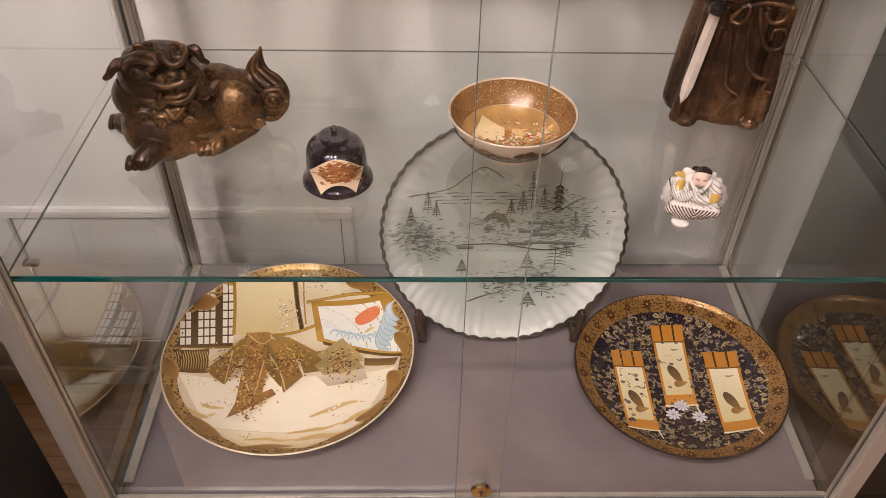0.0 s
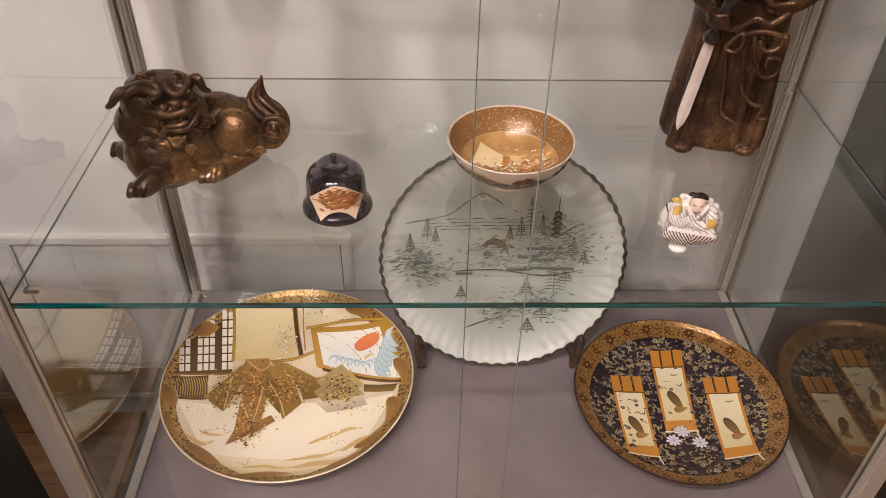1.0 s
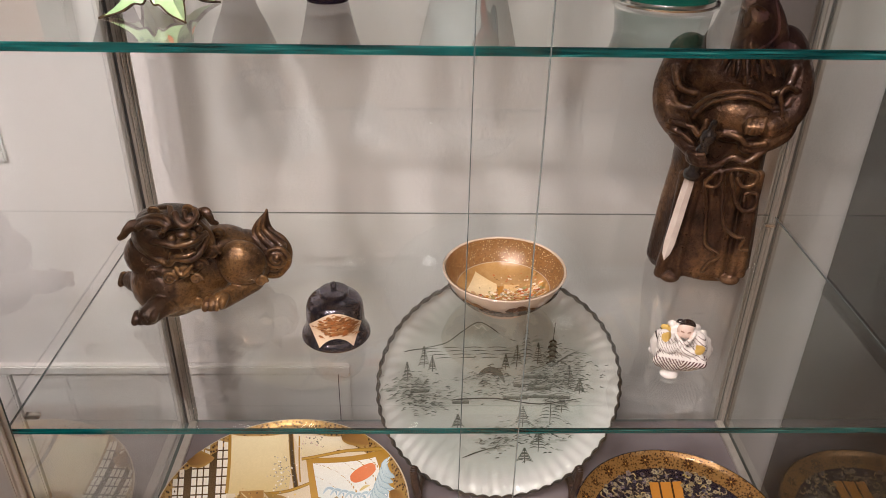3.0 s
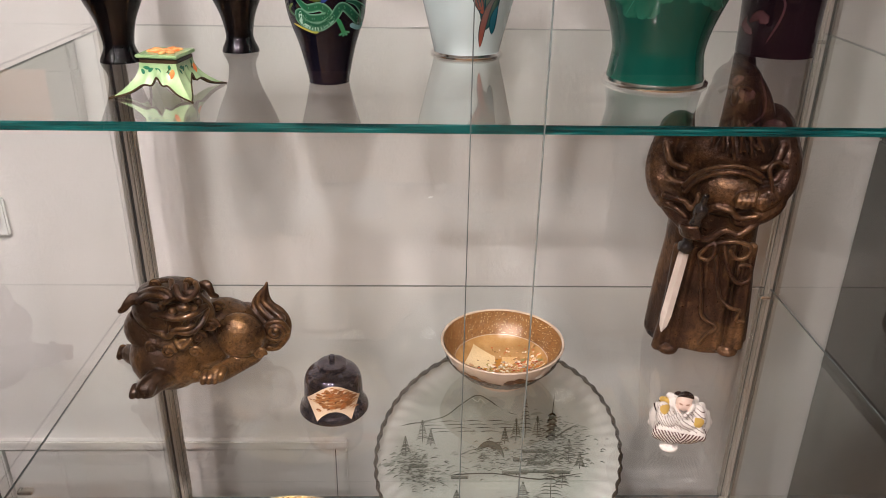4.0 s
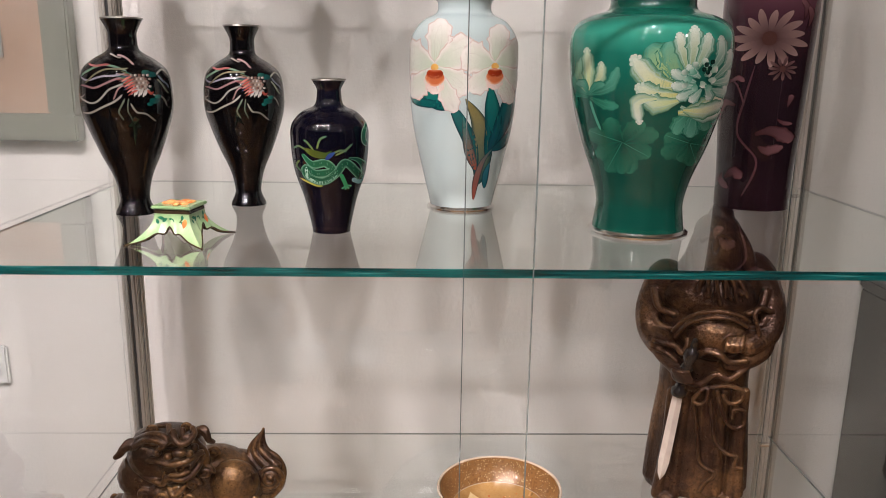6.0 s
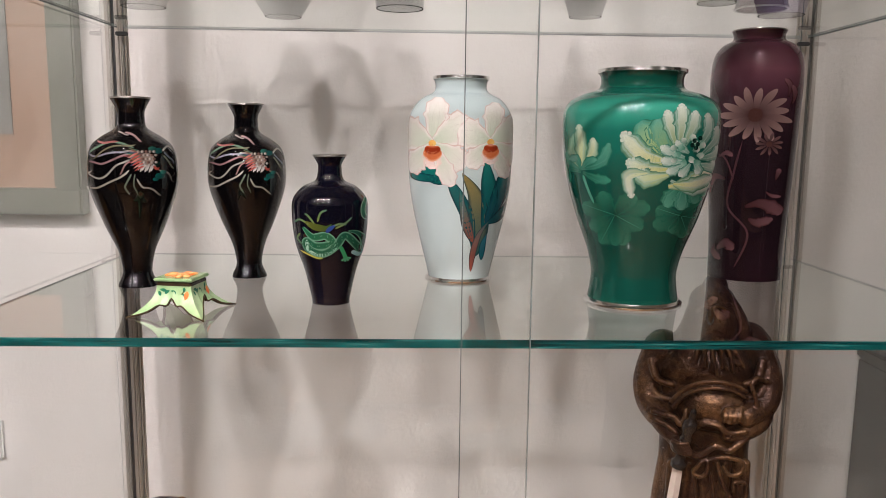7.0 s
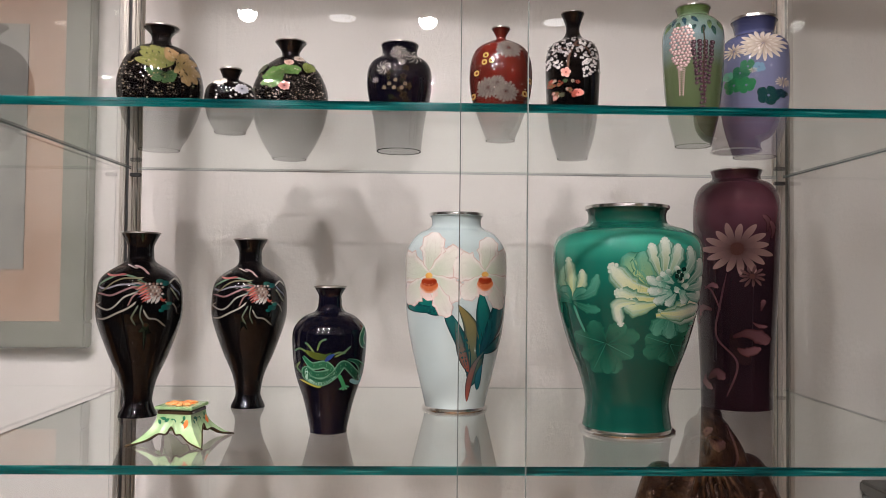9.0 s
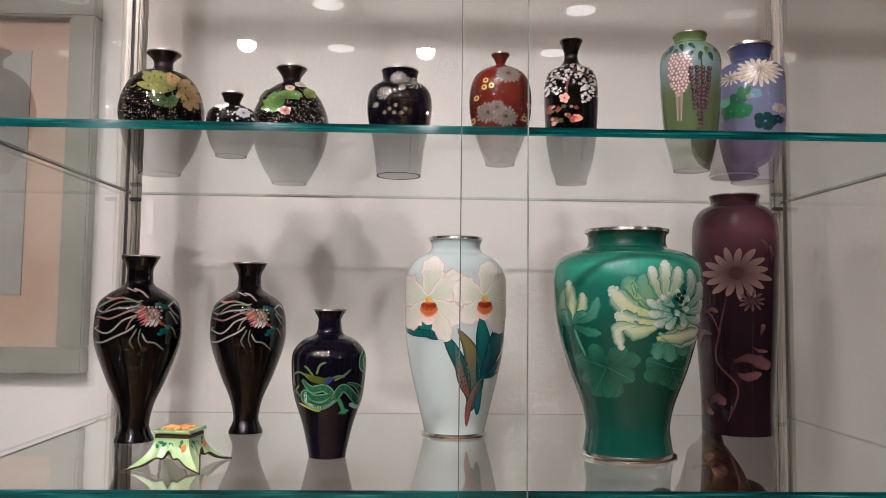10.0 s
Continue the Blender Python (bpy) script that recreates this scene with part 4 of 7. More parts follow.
for x, y, r, n in ((1095, 155, 34, 13), (1150, 172, 34, 9), (1042, 222, 28, 9), (1012, 265, 12, 6), (1108, 200, 14, 7)):
    for k in range(n):
        a = 2 * math.pi * k / n + x
        q = [(x, y), (x + 0.6 * r * math.cos(a), y + 0.6 * r * math.sin(a)), (x + r * math.cos(a + 0.5), y + r * math.sin(a + 0.5))]
        p.stroke([((u - 1098) * 0.35, (525 - v) * 0.35) for u, v in q], 0.45, "8a847e", "c0bab2", None, "ribbon")
scatter(p, rng, 16, -14, 14, 62, 105, 4, ["241c14", "2c2418", "1c2018"], petals=5)
for u, v in ((1063, 285), (1085, 272), (1045, 298), (1120, 285), (1108, 300), (1080, 300)):
    p.flower((u - 1098) * 0.35, (525 - v) * 0.35, 2.6, 7, "4a3420", "8a8070")
p.make("painted_spider_flowers", u4)
u5, p = vase("red", 0.030, -0.275, Z3, M["red_enamel"], "red vase with white chrysanthemums and narrow neck", rim="dark_metal", scale=0.976, tall=0.999)
for x, y, r in ((198, 205, 46), (130, 345, 44), (190, 360, 42), (160, 330, 30)):
    for ring, n in ((1.0, 17), (0.7, 13), (0.4, 9)):
        p.flower((x - 170) * 0.331, (515 - y) * 0.331, r * ring * 0.331, n, "3a2624", "7c7670", None, squash=0.85, start=ring * 3)
for u, v in ((120, 230), (115, 255), (140, 252), (88, 290), (255, 360), (75, 365), (272, 312)):
    p.disc((u - 170) * 0.331, (515 - v) * 0.331, 3.2, "b89c5c")
    p.disc((u - 170) * 0.331, (515 - v) * 0.331, 1.5, "6a3418")
scatter(p, rng, 24, -30, 34, 45, 112, 0.7, ["b0a098", "8a7a70"])
p.make("painted_chrysanthemums", u5, "grey-white chrysanthemums")
u6, p = vase("blossom", 0.140, -0.142, Z3, M["black_enamel"], "slender black vase with cherry blossom", rim="dark_metal", scale=0.97, tall=0.977)
p.stroke([(-5.9, 114.0), (-3.9, 137.6), (5.9, 157.2), (21.6, 165.1)], 1.6, "5a4238", "4a3830", None, "ribbon")
p.stroke([(2.0, 151.3), (17.7, 149.3), (29.5, 129.7)], 1.0, "5a4238", "4a3830", None, "ribbon")
p.stroke([(-2.0, 143.4), (-17.7, 149.3), (-29.5, 141.5)], 1.0, "5a4238", "4a3830", None, "ribbon")
scatter(p, rng, 190, -36, 36, 128, 164, 1.8, ["b4b0ac", "a09c9c", "c8c4c0", "8a8686"], petals=5, keep=lambda x, y: y > 128 + (8 - abs(x) * 0.3))
scatter(p, rng, 26, 12, 36, 108, 132, 2.2, ["d8d4d0", "b8b4b4"], petals=5)
scatter(p, rng, 18, -34, -10, 120, 132, 2.0, ["d8d4d0", "b8b4b4"], petals=5)
p.flower(*(-7.9, 114.0), 7, 5, "d88a80", "e8b8ac")
p.flower(*(7.9, 85.7), 8, 6, "d87a70", "e8a89c", squash=0.6)
scatter(p, rng, 26, -30, 8, 78, 105, 3.0, ["7a3a30", "3a5a3a", "4a4a3a", "9a4a40", "c8a8a0"], petals=5)
p.make("painted_blossom", u6, "white cherry blossom on a bare branch")
u7, p = vase("wisteria", 0.262, -0.258, Z3, M["leaf_enamel"], "slender green vase with hanging wisteria", rim="dark_metal", scale=1.0, tall=0.953)
for k in range(12):
    u, v = 770 + (k * 67) % 175, 85 + (k * 37) % 55
    a = 3.9 + (k * 1.3) % 1.7
    p.stroke([((u - 852) * 0.342, (540 - v) * 0.342), ((u + 16 * math.cos(a) - 852) * 0.342, (540 - v + 16 * math.sin(a)) * 0.342), ((u + 36 * math.cos(a) - 852) * 0.342, (540 - v + 36 * math.sin(a)) * 0.342)], 2.6, "1c3038", ("2a4650", "34584a", "6a8450")[k % 3], None, "leaf")
for k in range(14):
    for j in range(-3, 4):
        t = k / 13
        half = 14.5 * math.sin(math.pi * (0.22 + 0.74 * t))
        x = -12 + j * 4.1 + (k % 2) * 2.0 + rng.uniform(-0.8, 0.8)
        if abs(x + 12) < half:
            z = 140 - k * 3.9 + rng.uniform(-0.7, 0.7)
            p.disc(x, z, 2.3, "7a5e62", "c4aca8", 0.8)
            p.disc(x + 0.5, z + 0.5, 1.0, "d2beb8")
for k in range(14):
    for s in (-1, 1):
        z = 92 - k * 2.6
        p.stroke([(-12, z), (-12 + s * 2.2, z + 1), (-12 + s * (5.0 - 0.26 * k), z - 1.5)], 0.7, "9a8680", "b4a09a", None, "leaf", 3)
for k in range(17):
    for s in (-1.0, -0.35, 0.35, 1.0):
        if (k < 11) or abs(s) < 0.5:
            x, z = 11 + s * (10.5 - 0.45 * k) + rng.uniform(-0.8, 0.8), 122 - k * 4.9 - abs(s) * 1.6 + rng.uniform(-0.8, 0.8)
            p.disc(x, z, 3.0 - 0.07 * k, ("2e2228", "3c2e34", "241a20")[(k + int(3 * s)) % 3], "4a3a40", 0.9)
            p.disc(x + 0.6, z + 0.8, 0.8, "7e6670")
p.stroke([(11.3, 140.2), (13.0, 116.3), (11.3, 82.1), (13.0, 53.0)], 0.8, "3a3a28", "4a2a34", None, "ribbon")
p.make("painted_wisteria", u7, "pale and purple wisteria clusters")
u8, p = vase("chrysanthemum", 0.370, -0.180, Z3, M["lilac_enamel"], "lilac-blue vase with a large white chrysanthemum", rim="silver", scale=0.988, tall=0.976)
for u, v, r, col in ((1040, 285, 30, "2c6048"), (1065, 265, 30, "3a6c50"), (1020, 325, 36, "286c44"), (1060, 330, 34, "30704a"), (1100, 270, 22, "6a8aa0"), (1130, 370, 40, "1a3a3a"), (1000, 290, 20, "5a9a80"), (1170, 360, 20, "16303a")):
    p.flower((u - 1084) * 0.37, (570 - v) * 0.37, r * 0.37, 5, col, col, None, None, u * 0.1, squash=0.8)
for x, y, r, n in ((1110, 190, 78, 19), (1112, 186, 52, 15), (1116, 182, 30, 11), (1020, 205, 40, 12), (1020, 203, 22, 9), (1175, 320, 26, 12), (1082, 280, 14, 8)):
    p.flower((x - 1084) * 0.37, (570 - y) * 0.37, r * 0.37, n, "8a7c72", "d0c6b8", None, squash=0.72, width=r * 0.37 * 0.085, start=x)
p.make("painted_chrysanthemum", u8, "large cream-white chrysanthemum over green leaves")

# ---- plates ----
def speckled(name, a, b, dots, scale, rough=0.2, metal=0.0):
    """Ground colour with small cells of a second colour, for fine diaper patterns."""
    m = material(name, a, rough, metal, 0.4)
    t, n, l, p = nodes_of(m)
    co = n.new("ShaderNodeTexCoord")
    vo = n.new("ShaderNodeTexVoronoi")
    vo.inputs["Scale"].default_value = scale
    l.new(co.outputs["Object"], vo.inputs["Vector"])
    r = ramp(t, vo.outputs["Distance"], [(0.22, dots), (0.34, a), (0.62, b)])
    l.new(r.outputs[0], p.inputs["Base Color"])
    bump(t, vo.outputs["Distance"], 0.2, 0.0004, p)
    return m


M["cream"] = mottled("cream_crackle_glaze", (0.66, 0.52, 0.34), (0.74, 0.62, 0.44), 14, 0.16, 0, 0.5)
M["gilt_diaper"] = speckled("gilt_diaper_border", (0.26, 0.13, 0.03), (0.46, 0.28, 0.08), (0.035, 0.02, 0.01), 190, 0.3, 0.5)
M["celadon"] = mottled("celadon_glaze", (0.50, 0.52, 0.46), (0.57, 0.585, 0.525), 8, 0.08, 0, 0.6)
t, n, l, p = nodes_of(M["celadon"])
co, ln = n.new("ShaderNodeTexCoord"), n.new("ShaderNodeVectorMath")
ln.operation = "LENGTH"
flat = n.new("ShaderNodeMapping")
flat.inputs["Scale"].default_value = (1, 1, 0)
nz = noise_node(t, 12, 4)
ad = n.new("ShaderNodeMath")
ad.operation, ad.inputs[1].default_value = "MULTIPLY_ADD", 0.012
l.new(co.outputs["Object"], flat.inputs[0])
l.new(flat.outputs[0], ln.inputs[0])
l.new(nz.outputs["Fac"], ad.inputs[0])
l.new(ln.outputs["Value"], ad.inputs[2])
# colour by radius: grey-green in the well, whiter over the fluted rim
r = ramp(t, ad.outputs[0], [(0.0, (0.36, 0.39, 0.345)), (0.135, (0.37, 0.40, 0.355)), (0.158, (0.45, 0.475, 0.425)), (0.172, (0.55, 0.565, 0.52)), (0.19, (0.60, 0.61, 0.565))])
l.new(r.outputs[0], p.inputs["Base Color"])
M["iron_rim"] = mottled("dark_iron_rim_glaze", (0.025, 0.022, 0.02), (0.06, 0.055, 0.045), 50, 0.3, 0.2, 0.3)
M["navy_glaze"] = mottled("navy_glaze", (0.005, 0.0045, 0.016), (0.012, 0.010, 0.018), 40, 0.12, 0, 0.6)
M["gilt_brown"] = speckled("ochre_gilt_border", (0.22, 0.105, 0.026), (0.34, 0.18, 0.05), (0.05, 0.024, 0.012), 260, 0.25, 0.4)
M["dark_wood"] = mottled("dark_stained_wood", (0.02, 0.010, 0.007), (0.045, 0.022, 0.014), 20, 0.35, 0, 0.2, stretch=(1, 1, 8))


def plate_profile(R, h, foot):
    """Underside, lip, then the shallow well: (r, z) pairs."""
    well = [(R * f, 0.009 + (h - 0.0105) * f ** 4) for f in (0.96, 0.93, 0.87, 0.8, 0.72, 0.62, 0.5, 0.3, 0.0)]
    return [(0, 0.004), (foot - 0.006, 0.004), (foot - 0.004, 0), (foot, 0), (foot + 0.003, 0.005), (R * 0.8, h * 0.42), (R * 0.95, h * 0.8), (R - 0.001, h - 0.003), (R, h - 0.001), (R - 0.002, h)] + well


def ring_on(profile, r0, r1, lift, segs=96, n=6):
    """A thin painted band on a dish between two radii."""
    put = dish_place(profile)
    prof = []
    for i in range(n + 1):
        x, y, z = put(r0 + (r1 - r0) * i / n, 0.0, lift)
        prof.append((x, z))
    return lathe(prof, segs)

def dish_map(h, well, ex, ey, ez):
    """A slanting view of a dish's pattern from (ex, ey, ez), turned into its own plan (mm)."""
    def at(u, v):
        w = h[6] * u + h[7] * v + 1
        qx, qy = (h[0] * u + h[1] * v + h[2]) / w, (h[3] * u + h[4] * v + h[5]) / w
        x, y = qx, qy
        for _ in range(8):
            z = 1000 * np.interp(math.hypot(x, y) / 1000, [a for a, b in well], [b for a, b in well]) - 16
            x, y = qx + (ex - qx) * z / ez, qy + (ey - qy) * z / ez
        return (x, y)
    return at


WELL_GOLD = sorted(plate_profile(0.194, 0.043, 0.11)[9:])
WELL_NAVY = sorted(plate_profile(0.161, 0.040, 0.09)[9:])
gp_at = dish_map((0.501261, 0.0782639, -284.784, -0.00578516, -0.653562, 259.043, -9.81706e-06, 0.000401708), WELL_GOLD, 200, -801, 946)
np_at = dish_map((0.50607, -0.159814, -137.844, -0.00506668, -0.635205, 220.916, -9.46467e-06, 0.000395003), WELL_NAVY, -396, -761, 946)


def gp_line(pts):
    return [gp_at(u, v) for u, v in pts]


def cp_line(pts):
    return [((u - 463) * 0.43, (415 - v) * 0.478) for u, v in pts]

GP = plate_profile(0.194, 0.043, 0.11)
gold_plate = thing("plate", -0.286, -0.226, 0.001, "large cream plate painted with gold scenes, lying flat", "plate")
gold_plate.scale = (1.03, 1.03, 1.03)
part("dish", lathe(GP, 96), M["cream"], gold_plate)
part("border", ring_on(GP, 0.172, 0.1915, 0.00018, n=10), M["gilt_diaper"], gold_plate, "gilt border with fine dark diaper pattern")
p = Paint(dish_place(GP), 0.0004, 0.000005)
p.quad(*[(-112.7, 155.7), (-10.3, 171.5), (-2.6, 60.9), (-99.3, 52.7)], "e2d2a8", "d8bf88")
p.quad(*[(-10.3, 171.5), (117.3, 155.9), (46.2, 134.5), (8.8, 130.1)], "e4d8bc", "d6c49a")
p.quad(*[(-176.6, 70.4), (-112.0, 145.7), (-97.7, 26.8), (-178.6, 12.3)], "4a3820", "5a4424")
for i in range(9):
    for j in range(7):
        u0, v0 = 104 + i * 22, 140 + j * 30 - i * 1.0
        if u0 < 96 + max(0, 240 - v0) * 0.85 or i in (2, 6):
            continue
        p.quad(*[gp_at(u, v) for u, v in ((u0, v0), (u0 + 17, v0 - 1), (u0 + 17, v0 + 24), (u0, v0 + 25))], "efe6d4", "e6dcc8", 2)
p.quad(*[(-182.7, 3.7), (-132.2, 20.4), (-126.5, -23.8), (-164.1, -33.3)], "5a4018", "4a3414")
for i in range(14):
    p.stroke(gp_line([(84 + i * 9, 366), (92 + i * 9, 400), (88 + i * 9, 436)]), 0.7, "c8a860", "9a7a3a", None, "ribbon")
p.stroke([(-182.7, 9.5), (-136.8, 21.6), (-95.7, 28.9)], 1.6, "7a5a20", "8a6828", None, "bar")
p.stroke([(-165.8, -33.9), (-127.4, -26.0), (-74.0, -9.2)], 2.2, "3a2a18", "6a4a20", "b08a3c", "bar")
p.stroke([(-113.6, 155.5), (-106.1, 101.3), (-100.3, 52.6)], 2.6, "9a7228", "b0883a", None, "bar")
p.stroke([(-14.2, 171.4), (-4.7, 119.2), (8.5, 66.7)], 4.2, "4a3820", "3a2c1c", "b08430", "bar")
p.stroke([(1.1, 166.8), (5.6, 125.1), (13.7, 78.3)], 1.2, "a87c2c", "a87c2c", None, "bar")
p.stroke([(-37.8, 54.6), (-2.6, 60.9), (32.9, 78.0)], 3.2, "a8802e", "b8903c", "6a4c1a", "bar")
p.quad(*[(16.7, 127.5), (156.2, 121.9), (177.4, -7.7), (35.7, 42.9)], "a87e30", "b88c3c")
p.quad(*[(29.4, 116.1), (135.0, 113.1), (173.4, 2.9), (46.8, 47.5)], "e8e2d4", "dde0d8")
p.stroke([(9.6, 125.1), (84.9, 135.0), (151.4, 121.9)], 3.0, "b08a3a", "b08a3a", "6a4a18", "bar")
p.disc(*(70.7, 136.2), 4.0, "5a4018", "5a4018", 0.6)
p.stroke([(95.7, 78.3), (115.2, 88.7), (135.7, 98.3)], 13.5, "d8764a", "dc8052", None, "blob", 6)
for k in range(9):
    u, v = 640 + k * 26, 330 - abs(k - 4) * 5
    p.stroke(gp_line([(u, v), (u + 18, v - 22), (u + 44, v - 14), (u + 50, v + 4)]), 3.4, "b8c8cc", "8fa8b4", "e4e8e6", "leaf")
for k in range(7):
    u, v = 820 + k * 6, 345 - k * 18
    p.stroke(gp_line([(u + 40, v + 14), (u + 10, v), (u, v - 36), (u + 24, v - 60)]), 6.0, "a8bcc0", "c8d4d4", "8aa2aa", "leaf")
p.stroke([(111.8, 55.1), (121.0, 62.0), (129.1, 63.2)], 3.0, "c8b070", "d8c890", None, "leaf")
p.quad(*[(44.8, 41.7), (174.4, -1.5), (174.4, -7.4), (46.8, 34.8)], "4a3618", "6a4c1c")
p.quad(*[(114.7, 3.3), (169.4, -7.3), (163.4, -20.5), (115.7, -11.9)], "5a4220", "8a6a2c")
# bare ground with drifting gold clouds
p.quad(*[(-164.8, -38.9), (163.4, -24.7), (110.6, -142.6), (-103.2, -136.3)], "e9ddc2", "ecdfc6")
p.quad(*[(-106.7, -137.4), (112.6, -143.3), (42.9, -176.4), (-45.9, -172.4)], "e6d6b6", "d8c294")
for pts, w in (([(10.3, -142.1), (45.3, -136.3), (73.6, -133.1), (116.7, -111.7)], 4.5), ([(38.4, -110.4), (65.5, -98.5), (97.9, -85.0), (123.3, -87.1)], 5), ([(24.3, -157.9), (55.2, -151.3), (95.7, -150.8), (129.1, -121.9)], 7), ([(-121.5, -91.3), (-105.5, -95.1), (-85.5, -94.7)], 4), ([(-138.5, -102.2), (-112.3, -116.8), (-95.6, -105.0)], 5), ([(-48.5, -158.5), (-14.9, -153.4), (5.3, -157.2), (40.1, -153.6)], 4), ([(89.8, -130.7), (116.7, -111.7), (144.9, -103.3)], 6)):
    p.stroke(pts, w, "c8a468", "d8ba84", "e0c898", "leaf", 6)
for k in range(70):
    u, v = rng.choice(((150, 478), (270, 548), (200, 560), (525, 585), (840, 470), (670, 595), (340, 675), (790, 480)))
    p.disc(*gp_at(u + rng.gauss(0, 22), v + rng.gauss(0, 7)), 0.8, "6a6458")
# blossom on the screen
for k in range(90):
    p.disc(*gp_at(rng.gauss(495, 24), rng.gauss(235, 34)), rng.uniform(0.7, 1.6), rng.choice(("7a7468", "f2ead8", "a49a88", "c8b8a8")))
for k in range(30):
    p.disc(*gp_at(rng.gauss(600, 30), rng.gauss(130, 14)), rng.uniform(0.7, 1.5), rng.choice(("7a7468", "c8a8a0", "a49a88")))
p.make("painted_scene", gold_plate, "lattice window, screen and pale ground in enamel")
p = Paint(dish_place(GP), 0.0026, 0.000003)
# gold rim clouds and plain robed shapes
for pts, w in (([(-184.9, -18.4), (-174.7, -37.7), (-164.8, -56.6)], 11), ([(-168.9, 90.6), (-150.4, 103.9), (-130.7, 112.0)], 13), ([(-133.4, -119.5), (-101.6, -142.7), (-74.9, -158.5)], 10), ([(-54.6, -181.7), (-11.1, -172.5), (27.4, -171.9)], 6), ([(162.4, 42.7), (176.4, 20.8), (179.4, -8.6)], 11), ([(155.3, -33.5), (164.5, -55.4), (152.8, -92.8)], 12), ([(109.0, -128.6), (133.1, -116.8), (148.7, -91.2)], 9), ([(73.9, 158.9), (102.8, 151.0), (122.5, 136.7)], 12), ([(-173.2, -67.4), (-161.3, -93.0), (-142.3, -116.5)], 7), ([(73.3, -165.3), (104.0, -153.3), (118.5, -138.4)], 7)):
    p.stroke(pts, w, "7a5520", "a0743a", "a8823a", "leaf", 6)
for corners, c0, c1 in (([(-80.7, 57.2), (-42.8, 60.3), (-28.9, -8.5), (-74.0, -20.3)], "a87c3a", "9a6a30"), ([(-74.0, -17.3), (-34.9, -8.5), (-36.5, -84.3), (-72.6, -102.4)], "9a6a30", "a0743a"), ([(-73.2, -85.9), (-22.8, -55.0), (-14.6, -66.4), (-79.7, -115.7)], "a0743a", "8a5c2a"), ([(-77.8, 54.5), (-77.0, 7.8), (-95.5, -50.3), (-130.3, -24.4)], "94702e", "84622a"), ([(-79.8, 51.4), (-96.7, 32.7), (-116.2, 0.1), (-128.5, -12.8)], "b08c3e", "a0743a"), ([(-43.9, 48.6), (-7.7, 33.9), (21.5, -31.7), (-4.6, -63.2)], "a87c3a", "86642a"), ([(-44.9, 42.7), (-10.8, -14.5), (-9.7, -52.9), (-37.9, -19.6)], "86682c", "70541f"), ([(-42.8, 57.4), (-9.7, 48.9), (37.7, 18.7), (4.4, 1.7)], "a07c36", "8a6a2a"), ([(8.4, 10.8), (59.9, 24.4), (50.8, -20.7), (22.5, -25.6)], "8a6a2c", "7a5a26"), ([(38.7, 12.7), (76.2, 46.6), (114.7, 3.3), (82.2, -39.0)], "a8905c", "b8a068"), ([(36.7, -9.5), (77.1, 28.8), (117.7, -19.3), (65.0, -43.6)], "a08a5c", "b09a68"), ([(42.7, -31.7), (115.7, -19.1), (122.9, -40.9), (62.0, -51.7)], "d0bea4", "b8a890")):
    p.quad(*corners, c0, c1)
for pts in ([(-43.0, 2.6), (-45.0, -30.7), (-48.7, -74.2)], [(-94.8, 24.1), (-95.9, -10.0), (-95.5, -49.3)], [(-35.9, 10.7), (-13.8, -25.6), (-0.6, -63.2)], [(-77.8, 54.5), (-52.0, 34.6), (-36.9, 48.8)], [(-74.0, -20.3), (-60.8, -52.7), (-44.7, -74.1)]):
    p.stroke(pts, 1.0, "d8c290", "c8a860", None, "ribbon")
for k in range(900):
    g, h = rng.choice(((690, 400), (690, 420), (375, 380), (365, 480), (350, 560), (275, 410), (480, 420), (520, 390)))
    p.disc(*gp_at(g + rng.gauss(0, 30), h + rng.gauss(0, 30)), rng.uniform(0.8, 1.9), rng.choice(("4a3018", "c8a050", "b88a44", "6a4422", "d8b868", "8a4a2c")))
p.make("gilt_shapes", gold_plate, "worn gold clouds and robe shapes", "gilt_paint")

NP = plate_profile(0.161, 0.040, 0.09)
navy_plate = thing("plate", 0.335, -0.267, 0.001, "dark blue plate with three painted hanging scrolls, lying flat", "plate")
navy_plate.scale = (1.035, 1.035, 1.035)
part("dish", lathe(NP, 96), M["navy_glaze"], navy_plate)
part("border", ring_on(NP, 0.134, 0.1585, 0.00018, n=10), M["gilt_brown"], navy_plate, "ochre gilt border")
p = Paint(dish_place(NP), 0.00035, 0.0000007)
for k in range(26):
    a = 2 * math.pi * k / 26
    p.flower(147 * math.cos(a), 147 * math.sin(a), 8.0 if k % 2 else 5.5, 8, "3a2010", "2a1a10", "7a5424", "a07838", a)
scroll_free = lambda x, y: math.hypot(x, y) < 133
for k in range(1500):
    x, y = rng.uniform(-135, 135), rng.uniform(-135, 135)
    if not scroll_free(x, y):
        continue
    kind, s = rng.random(), rng.uniform(1.5, 3.8)
    if kind < 0.45:
        p.disc(x, y, s, rng.choice(("5a4e44", "6a5e50", "484048", "80704c", "2c2a44")), rng.choice(("4a4450", "6e6450")), 0.8)
        p.disc(x, y, s * 0.45, rng.choice(("8a7c60", "2a2638", "a08c58")), squash=0.8)
    elif kind < 0.8:
        a = rng.uniform(0, 6.3)
        p.stroke([(x, y), (x + 6 * math.cos(a), y + 6 * math.sin(a)), (x + 11 * math.cos(a + 0.9), y + 11 * math.sin(a + 0.9))], s * 0.42, rng.choice(("a89252", "92825c", "c0a868")), "6e6254", None, "leaf")
    else:
        p.flower(x, y, s * 1.2, 6, "6a5c4c", rng.choice(("9a8a60", "7a7078", "b0a480")), None, "3a3440", k)
